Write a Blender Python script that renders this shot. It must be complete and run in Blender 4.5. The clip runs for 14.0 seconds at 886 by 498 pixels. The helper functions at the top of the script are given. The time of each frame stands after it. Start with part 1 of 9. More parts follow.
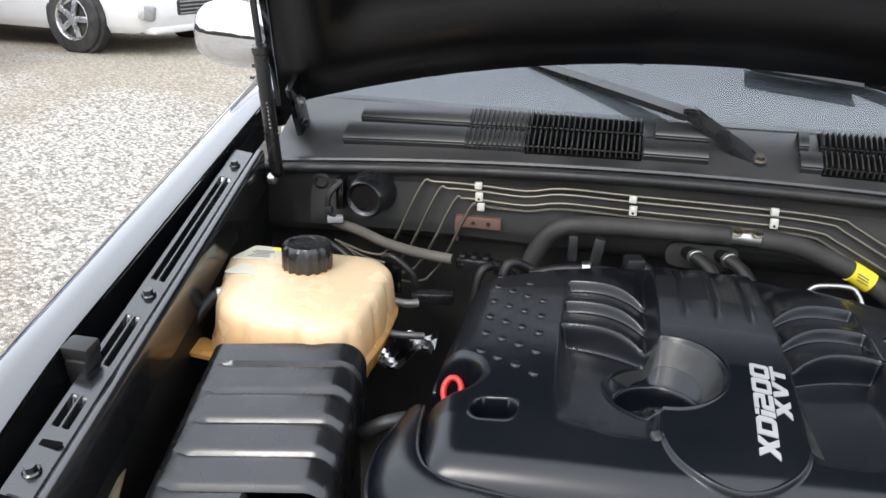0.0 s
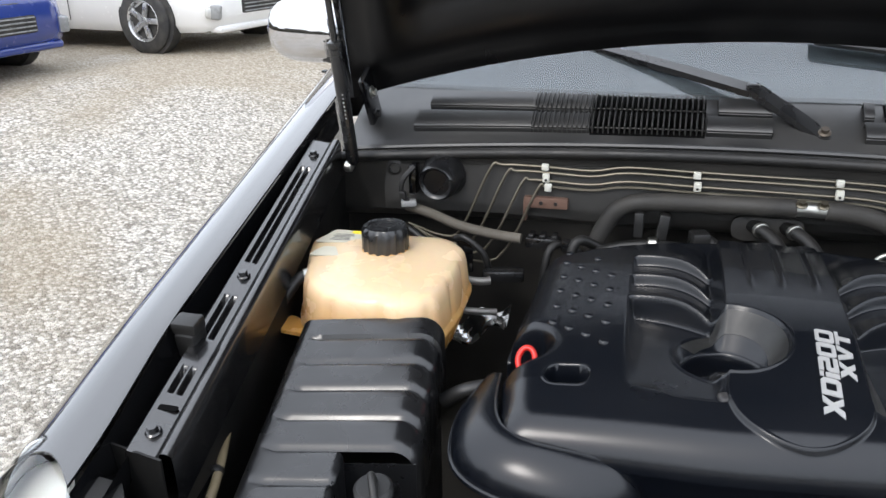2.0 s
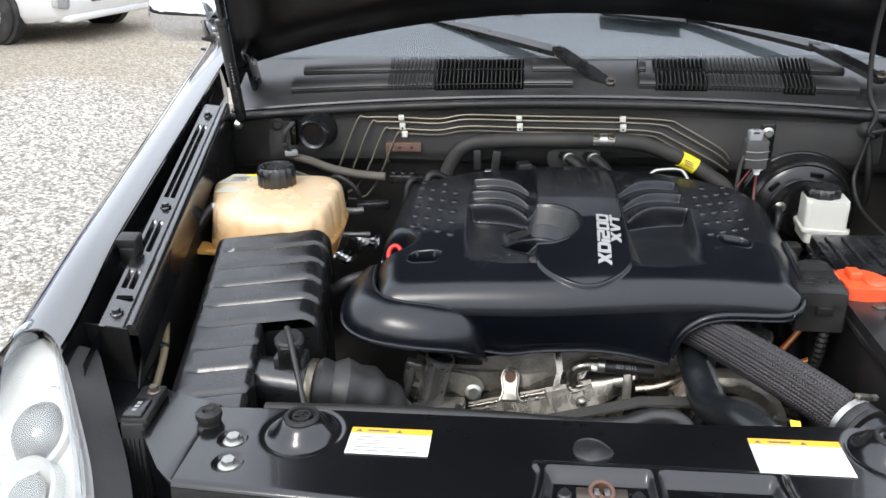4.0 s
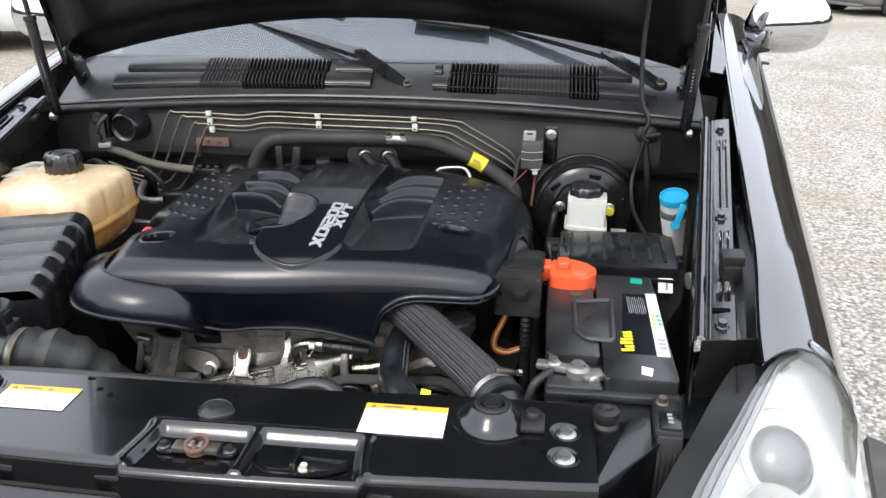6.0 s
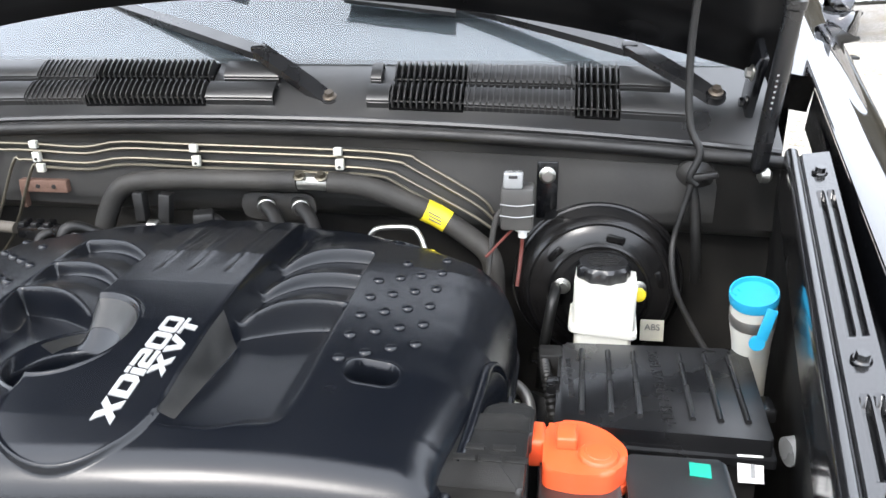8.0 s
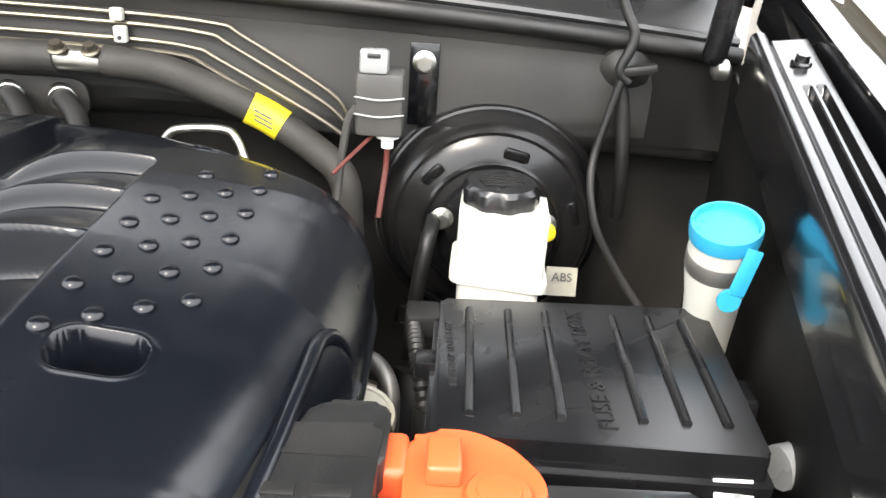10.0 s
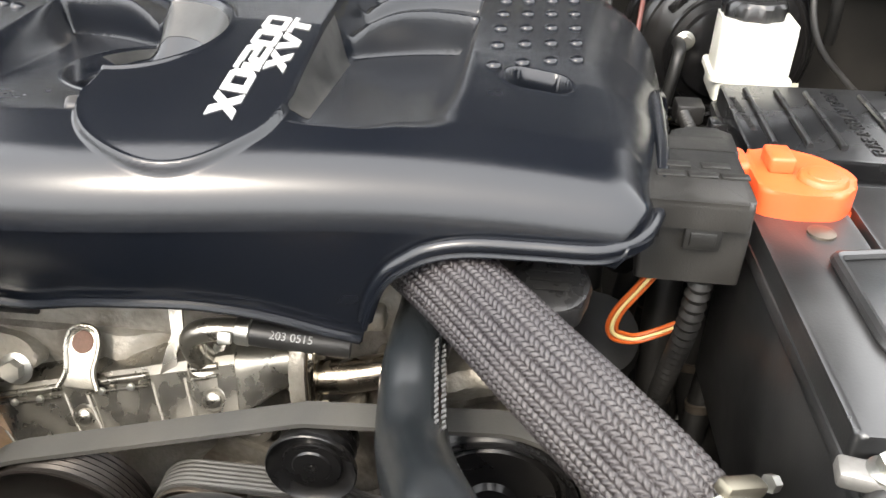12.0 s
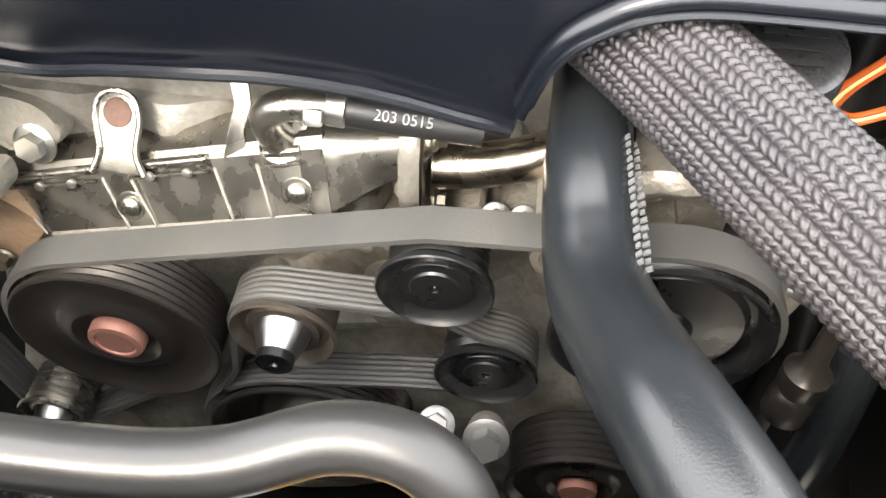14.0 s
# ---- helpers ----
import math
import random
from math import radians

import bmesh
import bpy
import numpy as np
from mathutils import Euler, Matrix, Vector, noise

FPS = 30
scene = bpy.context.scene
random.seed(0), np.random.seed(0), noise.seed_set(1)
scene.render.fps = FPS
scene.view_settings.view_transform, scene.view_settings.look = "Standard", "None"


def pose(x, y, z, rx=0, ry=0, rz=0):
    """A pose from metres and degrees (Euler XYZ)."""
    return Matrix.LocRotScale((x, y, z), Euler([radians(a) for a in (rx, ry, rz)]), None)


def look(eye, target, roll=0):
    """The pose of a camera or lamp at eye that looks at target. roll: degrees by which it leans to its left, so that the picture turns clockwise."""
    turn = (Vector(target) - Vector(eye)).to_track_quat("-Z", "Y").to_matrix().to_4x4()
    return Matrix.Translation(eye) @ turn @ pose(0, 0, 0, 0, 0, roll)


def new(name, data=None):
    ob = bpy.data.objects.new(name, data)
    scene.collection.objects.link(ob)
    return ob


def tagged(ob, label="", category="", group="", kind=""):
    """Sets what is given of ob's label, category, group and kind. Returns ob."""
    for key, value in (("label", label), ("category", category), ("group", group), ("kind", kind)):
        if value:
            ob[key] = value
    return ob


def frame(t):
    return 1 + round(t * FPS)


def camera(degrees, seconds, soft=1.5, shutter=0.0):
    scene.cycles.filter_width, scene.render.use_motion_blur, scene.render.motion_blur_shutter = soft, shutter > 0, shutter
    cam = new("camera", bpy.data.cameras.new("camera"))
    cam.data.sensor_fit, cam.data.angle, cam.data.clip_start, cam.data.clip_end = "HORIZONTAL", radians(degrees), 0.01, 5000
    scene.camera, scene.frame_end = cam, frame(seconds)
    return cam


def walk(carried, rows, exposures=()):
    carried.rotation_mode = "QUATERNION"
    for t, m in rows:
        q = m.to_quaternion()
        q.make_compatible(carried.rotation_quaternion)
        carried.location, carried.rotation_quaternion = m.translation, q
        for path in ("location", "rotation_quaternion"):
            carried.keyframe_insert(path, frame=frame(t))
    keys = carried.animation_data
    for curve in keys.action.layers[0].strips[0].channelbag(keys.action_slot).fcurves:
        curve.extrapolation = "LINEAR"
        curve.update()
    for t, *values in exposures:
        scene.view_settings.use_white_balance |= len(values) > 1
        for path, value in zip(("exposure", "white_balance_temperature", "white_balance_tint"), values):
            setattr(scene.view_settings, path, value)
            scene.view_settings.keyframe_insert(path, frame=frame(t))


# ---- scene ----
cam = camera(57.4, 14.0)
METRES, EYE, TILT, LEAN, TURN = 2.76, 1.63, -26.0, -4.0, 9.0
PATH = [
    (0, (-0.143, -0.404, 1.611), (-0.519, 1.428, 0.902), 1.8),
    (0.5, (-0.105, -0.36, 1.61), (-0.632, 1.431, 0.893), 0.8),
    (1, (-0.097, -0.375, 1.616), (-0.692, 1.381, 0.867), 2.2),
    (1.5, (-0.096, -0.389, 1.607), (-0.672, 1.359, 0.824), 2.3),
    (2, (-0.141, -0.469, 1.623), (-0.665, 1.314, 0.884), -1.3),
    (2.2, (-0.16, -0.505, 1.617), (-0.622, 1.314, 0.928), -2.9),
    (4.3, (-0.027, -0.863, 1.648), (-0.222, 0.968, 0.868), -0.9),
    (4.5, (0.028, -0.892, 1.643), (-0.174, 0.943, 0.872), -1.0),
    (5, (0.233, -0.952, 1.631), (0.035, 0.888, 0.875), -0.6),
    (5.5, (0.353, -0.955, 1.625), (0.15, 0.889, 0.878), -0.1),
    (6, (0.401, -0.851, 1.614), (0.17, 0.997, 0.884), 0.0),
    (6.5, (0.421, -0.726, 1.612), (0.178, 1.122, 0.889), 0.1),
    (7, (0.444, -0.575, 1.605), (0.186, 1.272, 0.883), 0.2),
    (7.5, (0.458, -0.404, 1.585), (0.198, 1.438, 0.851), 0.6),
    (8, (0.417, -0.216, 1.54), (0.173, 1.619, 0.784), -0.7),
    (8.5, (0.428, 0.001, 1.47), (0.269, 1.817, 0.646), -0.2),
    (8.7, (0.441, 0.082, 1.452), (0.335, 1.882, 0.586), 0.6),
    (10.8, (0.379, 0.067, 1.37), (0.448, 1.876, 0.52), 4.4),
    (11, (0.347, -0.007, 1.37), (0.405, 1.799, 0.514), 4.6),
    (11.5, (0.271, -0.127, 1.351), (0.277, 1.664, 0.461), 4.5),
    (12, (0.236, -0.162, 1.356), (0.107, 1.533, 0.302), 1.8),
    (12.5, (0.201, -0.09, 1.324), (0.062, 1.454, 0.06), 1.5),
    (13, (0.162, -0.057, 1.303), (0.059, 1.269, -0.191), 2.0),
    (13.5, (0.156, -0.031, 1.291), (0.036, 1.228, -0.258), 1.4),
    (14, (0.138, -0.016, 1.279), (0.037, 1.218, -0.292), 2.6),
]
EXPOSURES = [(0.0, 0.40), (0.5, 0.10), (1.5, 0.12), (2.2, 0.32), (5.0, 0.42), (6.5, 0.48), (8.0, 1.15), (11.0, 1.66), (12.0, 1.80), (13.0, 2.20), (14.0, 2.46)]
walk(cam, [(t, look(eye, target, roll)) for t, eye, target, roll in PATH], [(t, stops, 6500 + 750 * min(1.0, max(0.0, (t - 8.0) / 3.0)), 10) for t, stops in EXPOSURES])

# ---- sky, sun and exposure ----
world = bpy.data.worlds.new("sky")
scene.world = world
world.use_nodes = True
wn = world.node_tree.nodes
sky = wn.new("ShaderNodeTexSky")
sky.sky_type, sky.sun_disc = "NISHITA", False
sky.sun_elevation, sky.sun_rotation = radians(48), radians(200)
sky.air_density, sky.dust_density, sky.ozone_density = 1.0, 2.0, 1.0
haze = wn.new("ShaderNodeMix")
haze.data_type = "RGBA"
haze.inputs[0].default_value = 0.60
# thin overcast, about twice as bright overhead as at the horizon
height = wn.new("ShaderNodeTexCoord")
part_z = wn.new("ShaderNodeSeparateXYZ")
veil = wn.new("ShaderNodeMix")
veil.data_type = "RGBA"
veil.inputs[6].default_value = (14.0, 14.7, 15.7, 1)
veil.inputs[7].default_value = (19.8, 20.8, 22.6, 1)
world.node_tree.links.new(height.outputs["Generated"], part_z.inputs[0])
world.node_tree.links.new(part_z.outputs[2], veil.inputs[0])
world.node_tree.links.new(veil.outputs[2], haze.inputs[7])
wn["Background"].inputs["Strength"].default_value = 0.15
world.node_tree.links.new(sky.outputs[0], haze.inputs[6])
world.node_tree.links.new(haze.outputs[2], wn["Background"].inputs["Color"])
sun = new("sun", bpy.data.lights.new("sun", "SUN"))
sun.data.energy, sun.data.angle, sun.data.color = 1.1, radians(15), (1.0, 0.965, 0.92)
sun.matrix_basis = look((-2.0, -4.5, 6.0), (0, 0.3, 1.0))

# ---- materials ----


def mat(name, col, rough, metal=0.0, var=0.18, scale=14.0, fine=160.0, bump=0.06, coat=0.0, dust=0.0, dust_col=(0.30, 0.27, 0.23), dust_scale=9.0, spec=0.5, rvar=0.12):
    m = bpy.data.materials.new(name)
    m.use_nodes = True
    nt = m.node_tree
    N, L = nt.nodes, nt.links
    b = N["Principled BSDF"]
    tc = N.new("ShaderNodeTexCoord")

    def tex(s, detail=5.0):
        n = N.new("ShaderNodeTexNoise")
        n.inputs["Scale"].default_value, n.inputs["Detail"].default_value = s, detail
        L.new(tc.outputs["Object"], n.inputs["Vector"])
        return n

    big, small = tex(scale), tex(fine, 3.0)
    mix = N.new("ShaderNodeMix")
    mix.data_type = "RGBA"
    mix.inputs[6].default_value = (*[c * (1 - var) for c in col], 1)
    mix.inputs[7].default_value = (*[min(1, c * (1 + var)) for c in col], 1)
    add = N.new("ShaderNodeMath")
    add.operation = "MULTIPLY_ADD"
    add.inputs[1].default_value = 0.5
    half = N.new("ShaderNodeMath")
    half.operation = "MULTIPLY"
    half.inputs[1].default_value = 0.5
    L.new(small.outputs["Fac"], half.inputs[0])
    L.new(big.outputs["Fac"], add.inputs[0])
    L.new(half.outputs[0], add.inputs[2])
    L.new(add.outputs[0], mix.inputs[0])
    out = mix.outputs[2]
    rr = N.new("ShaderNodeMapRange")
    rr.inputs[1].default_value, rr.inputs[2].default_value = 0.3, 0.7
    rr.inputs[3].default_value, rr.inputs[4].default_value = max(0.02, rough - rvar), min(1, rough + rvar)
    L.new(big.outputs["Fac"], rr.inputs[0])
    if dust > 0:
        dn = tex(dust_scale, 7.0)
        dr = N.new("ShaderNodeMapRange")
        dr.inputs[1].default_value, dr.inputs[2].default_value = 0.42, 0.75
        dr.inputs[3].default_value, dr.inputs[4].default_value = 0.0, dust
        L.new(dn.outputs["Fac"], dr.inputs[0])
        dm = N.new("ShaderNodeMix")
        dm.data_type = "RGBA"
        dm.inputs[7].default_value = (*dust_col, 1)
        L.new(dr.outputs[0], dm.inputs[0])
        L.new(out, dm.inputs[6])
        out = dm.outputs[2]
    L.new(out, b.inputs["Base Color"])
    L.new(rr.outputs[0], b.inputs["Roughness"])
    b.inputs["Metallic"].default_value = metal
    b.inputs["Specular IOR Level"].default_value = spec
    if coat:
        b.inputs["Coat Weight"].default_value, b.inputs["Coat Roughness"].default_value, b.inputs["Coat IOR"].default_value = coat, 0.04, 1.6
    if bump:
        bp = N.new("ShaderNodeBump")
        bp.inputs["Strength"].default_value, bp.inputs["Distance"].default_value = bump, 0.002
        L.new(small.outputs["Fac"], bp.inputs["Height"])
        L.new(bp.outputs[0], b.inputs["Normal"])
    return m


def bsdf(m):
    return m.node_tree.nodes["Principled BSDF"]


COVER = mat("satin_black_moulding", (0.0034, 0.0044, 0.0068), 0.245, var=0.2, scale=9, fine=900, bump=0.03, dust=0.006, rvar=0.03)
SCUFF = mat("dusty_black_moulding", (0.02, 0.02, 0.022), 0.46, scale=16, fine=700, bump=0.05, dust=0.28, dust_scale=30)
PLASTIC = mat("black_plastic", (0.006, 0.0063, 0.0072), 0.28, scale=14, fine=600, bump=0.05, dust=0.02, spec=0.75)
# near-black that paints the shade inside holes, slots and vents
HOLE_SHADE = mat("painted_hole_black", (0.0012, 0.0012, 0.0012), 0.9, var=0.05, bump=0.0, spec=0.1)
ROUGHP = mat("matt_black_plastic", (0.011, 0.011, 0.0112), 0.46, scale=14, fine=500, bump=0.12, dust=0.04)
GRILLEP = mat("grey_black_cowl_plastic", (0.012, 0.0122, 0.0128), 0.38, scale=8, fine=500, bump=0.05, dust=0.05, spec=0.9)
RUBBER = mat("black_rubber", (0.008, 0.008, 0.008), 0.50, scale=20, fine=300, bump=0.1, dust=0.05)
GREYRUB = mat("grey_rubber_hose", (0.010, 0.0118, 0.0132), 0.25, scale=16, fine=900, bump=0.10, dust=0.03, dust_col=(0.3, 0.3, 0.3), rvar=0.04)
PAINT = mat("black_body_paint", (0.003, 0.003, 0.0033), 0.07, var=0.2, scale=5, fine=1500, bump=0.0, coat=1.0, dust=0.008, rvar=0.04, spec=1.0)
BAYPAINT = mat("satin_black_bay_paint", (0.0032, 0.0035, 0.0043), 0.20, scale=7, fine=500, bump=0.03, coat=0.30, dust=0.010, rvar=0.05, spec=0.5)
RAILPAINT = mat("gloss_black_rail_paint", (0.005, 0.0052, 0.006), 0.20, scale=8, fine=500, bump=0.05, coat=0.35, dust=0.03, rvar=0.08, spec=0.8)
APRON = mat("dusty_black_apron", (0.005, 0.005, 0.005), 0.5, scale=6, fine=200, bump=0.06, dust=0.03, spec=0.25)
FIREWALL = mat("dusty_dark_bulkhead", (0.016, 0.0156, 0.0149), 0.42, var=0.3, scale=5, fine=260, bump=0.08, dust=0.20, dust_col=(0.16, 0.145, 0.125), dust_scale=5)
HOODIN = mat("black_hood_inner", (0.0022, 0.0022, 0.0025), 0.34, scale=5, fine=300, bump=0.04, dust=0.006, spec=0.3)
SOUNDP = mat("dusty_grey_panel", (0.030, 0.0295, 0.0285), 0.50, var=0.25, scale=6, fine=300, bump=0.06, dust=0.18, dust_col=(0.12, 0.115, 0.105), dust_scale=7)
GREYPLAST = mat("grey_plastic", (0.055, 0.054, 0.052), 0.42, var=0.15, scale=30, fine=500, bump=0.06, dust=0.15)
PAD = mat("grey_felt_pad", (0.008, 0.0078, 0.0076), 0.85, scale=14, fine=260, bump=0.3, dust=0.10)
FOAM = mat("dusty_foam_sleeve", (0.020, 0.019, 0.0175), 0.66, scale=16, fine=240, bump=0.2, dust=0.16, dust_col=(0.2, 0.18, 0.15))
STEEL = mat("stainless_steel", (0.30, 0.285, 0.25), 0.29, 0.95, var=0.25, scale=40, fine=900, bump=0.12, dust=0.16, dust_col=(0.17, 0.14, 0.11), dust_scale=34)
CAST = mat("cast_aluminium", (0.28, 0.26, 0.225), 0.46, 0.45, var=0.45, scale=22, fine=200, bump=0.7, dust=0.62, dust_col=(0.24, 0.20, 0.15), dust_scale=14)
GRIME = mat("grimy_casting", (0.30, 0.28, 0.245), 0.56, 0.3, var=0.5, scale=24, fine=160, bump=0.9, dust=0.95, dust_col=(0.10, 0.08, 0.06), dust_scale=26)
ZINC = mat("zinc_bolt", (0.46, 0.46, 0.43), 0.40, 1.0, scale=60, fine=400, bump=0.05, dust=0.2)
CHROME = mat("chrome", (0.66, 0.66, 0.68), 0.06, 1.0, var=0.02, bump=0.0, rvar=0.02)
LINE = mat("plated_pipe", (0.17, 0.155, 0.12), 0.44, 0.9, scale=30, fine=300, bump=0.03, dust=0.2)
RUST = mat("rusty_steel", (0.13, 0.075, 0.055), 0.75, 0.2, var=0.45, scale=40, fine=300, bump=0.3)
RUSTHUB = mat("rusty_hub", (0.32, 0.15, 0.11), 0.6, 0.4, var=0.3, scale=40, fine=300, bump=0.15)
PULLEY = mat("pulley_steel", (0.125, 0.105, 0.085), 0.42, 0.7, var=0.3, scale=20, fine=300, bump=0.08, dust=0.3, dust_col=(0.12, 0.1, 0.08))
BLKPUL = mat("black_pulley", (0.006, 0.006, 0.0065), 0.30, scale=30, fine=500, bump=0.04, dust=0.03)
BELT = mat("ribbed_belt", (0.055, 0.054, 0.051), 0.50, scale=20, fine=600, bump=0.1, dust=0.2, dust_col=(0.2, 0.18, 0.14))
TANK = mat("aged_translucent_plastic", (0.72, 0.55, 0.36), 0.24, var=0.16, scale=16, fine=120, bump=0.06)
# amber coolant stain that fills the tank's lower half
nt = TANK.node_tree
geo, split, level, stain = nt.nodes.new("ShaderNodeNewGeometry"), nt.nodes.new("ShaderNodeSeparateXYZ"), nt.nodes.new("ShaderNodeMapRange"), nt.nodes.new("ShaderNodeMix")
stain.data_type, stain.blend_type = "RGBA", "MULTIPLY"
stain.inputs[7].default_value = (0.92, 0.66, 0.34, 1)
level.inputs[1].default_value, level.inputs[2].default_value, level.inputs[3].default_value, level.inputs[4].default_value = 1.085, 1.158, 1.0, 0.10
ground_col = nt.nodes["Principled BSDF"].inputs["Base Color"].links[0].from_socket
nt.links.new(geo.outputs["Position"], split.inputs[0])
nt.links.new(split.outputs[2], level.inputs[0])
nt.links.new(level.outputs[0], stain.inputs[0])
nt.links.new(ground_col, stain.inputs[6])
nt.links.new(stain.outputs[2], nt.nodes["Principled BSDF"].inputs["Base Color"])
bsdf(TANK).inputs["Subsurface Weight"].default_value = 0.2
bsdf(TANK).inputs["Subsurface Radius"].default_value = (0.05, 0.025, 0.01)
bsdf(TANK).inputs["Subsurface Scale"].default_value = 0.6
MILK = mat("milky_plastic", (0.56, 0.555, 0.50), 0.40, var=0.05, scale=18, fine=300, bump=0.02)
bsdf(MILK).inputs["Subsurface Weight"].default_value = 0.3
bsdf(MILK).inputs["Subsurface Radius"].default_value = (0.03, 0.03, 0.025)
WHITE = mat("white_sticker", (0.80, 0.80, 0.78), 0.45, var=0.04, bump=0.0, dust=0.06)
ORANGE = mat("orange_sticker", (0.85, 0.42, 0.04), 0.45, var=0.05, bump=0.0)
YELLOW = mat("yellow_sticker", (0.86, 0.70, 0.03), 0.45, var=0.06, bump=0.0)
INK = mat("grey_print", (0.12, 0.12, 0.12), 0.5, var=0.05, bump=0.0)
REDP = mat("red_plastic_cover", (0.82, 0.10, 0.028), 0.38, var=0.08, scale=20, fine=400, bump=0.03, dust=0.06)
REDGRIP = mat("red_grip", (0.62, 0.022, 0.016), 0.35, var=0.08, bump=0.0)
BLUEP = mat("blue_plastic_cap", (0.02, 0.31, 0.52), 0.36, var=0.10, scale=30, fine=300, bump=0.04)
GREEN = mat("green_tape", (0.01, 0.34, 0.24), 0.4, var=0.05, bump=0.0)
LEAD = mat("dull_lead", (0.27, 0.26, 0.245), 0.48, 0.8, scale=60, fine=300, bump=0.15, dust=0.2)
LETTER = mat("white_print", (0.33, 0.33, 0.325), 0.5, var=0.25, scale=90, fine=900, bump=0.0)
ORWIRE = mat("orange_wire", (0.50, 0.10, 0.02), 0.4, bump=0.0)
PRINT = mat("worn_grey_print", (0.10, 0.10, 0.10), 0.8, bump=0.0)
YEWIRE = mat("cream_wire", (0.75, 0.62, 0.30), 0.4, bump=0.0)
REDWIRE = mat("red_wire", (0.10, 0.022, 0.016), 0.45, bump=0.0)
FROST = mat("clear_grey_plastic", (0.25, 0.255, 0.255), 0.3, var=0.1, bump=0.0)
BRAID = mat("grey_woven_sleeve", (0.023, 0.0205, 0.0225), 0.40, var=0.45, scale=26, fine=1500, bump=0.25, dust=0.08, dust_col=(0.17, 0.14, 0.11))
WCAR = mat("white_car_paint", (0.78, 0.78, 0.77), 0.25, var=0.03, bump=0.0, coat=0.8, rvar=0.03)
BLUECAR = mat("blue_car_paint", (0.012, 0.035, 0.20), 0.25, var=0.1, bump=0.0, coat=0.8, rvar=0.03)
GREYCAR = mat("grey_car_paint", (0.12, 0.12, 0.12), 0.35, var=0.1, bump=0.0, coat=0.3)
BATT = mat("satin_battery_case", (0.010, 0.0102, 0.0106), 0.38, scale=14, fine=500, bump=0.06, dust=0.10, dust_col=(0.17, 0.16, 0.155), spec=1.0)
DUCT = mat("dusty_black_rubber_duct", (0.014, 0.0138, 0.0132), 0.48, scale=24, fine=300, bump=0.12, dust=0.22, dust_col=(0.10, 0.095, 0.085), dust_scale=16)
# dust grey, also used to paint the bowl's sheen
DUST_SHEEN = mat("dust_and_sheen_on_moulding", (0.014, 0.014, 0.0135), 0.42, var=0.5, scale=30, fine=500, bump=0.05, dust=0.6, dust_col=(0.055, 0.053, 0.050), dust_scale=22)
LABELP = mat("faded_cream_label", (0.52, 0.50, 0.41), 0.45, var=0.12, scale=60, bump=0.0)
TYRE = mat("tyre_rubber", (0.022, 0.022, 0.022), 0.75, scale=12, fine=200, bump=0.1, dust=0.15)
ALLOY = mat("alloy_wheel", (0.62, 0.62, 0.62), 0.3, 0.8, bump=0.0)
DASH = mat("dark_dashboard", (0.02, 0.02, 0.022), 0.7, fine=900, bump=0.02)
ALUM = mat("bare_aluminium", (0.62, 0.61, 0.59), 0.36, 0.9, var=0.15, scale=9, fine=420, bump=0.10, dust=0.25, dust_col=(0.30, 0.27, 0.22), dust_scale=12)
HEATED = mat("heat_stained_steel", (0.46, 0.40, 0.32), 0.30, 1.0, var=0.25, scale=22, fine=350, bump=0.06, dust=0.25, dust_col=(0.22, 0.15, 0.09), dust_scale=20)
BROWNPIPE = mat("brown_plastic_pipe", (0.17, 0.135, 0.08), 0.38, var=0.2, scale=20, fine=300, bump=0.03, dust=0.1)
TANRUST = mat("tan_heat_stained_steel", (0.30, 0.20, 0.125), 0.6, 0.3, var=0.5, scale=30, fine=260, bump=0.35, dust=0.4, dust_col=(0.16, 0.10, 0.06), dust_scale=30)
WORNPUL = mat("worn_dark_pulley", (0.030, 0.026, 0.023), 0.36, 0.55, var=0.35, scale=16, fine=300, bump=0.06, dust=0.25, dust_col=(0.09, 0.065, 0.045), dust_scale=12)
DARKMET = mat("dark_satin_metal", (0.42, 0.41, 0.385), 0.30, 0.9, var=0.2, scale=20, fine=400, bump=0.05, dust=0.12)
FOIL = mat("crumpled_foil_shield", (0.55, 0.55, 0.54), 0.25, 1.0, var=0.2, scale=30, fine=90, bump=0.8, dust=0.25)
COOLPIPE = mat("satin_metal_pipe", (0.042, 0.041, 0.040), 0.36, 0.6, var=0.1, scale=12, fine=500, bump=0.04, dust=0.05)


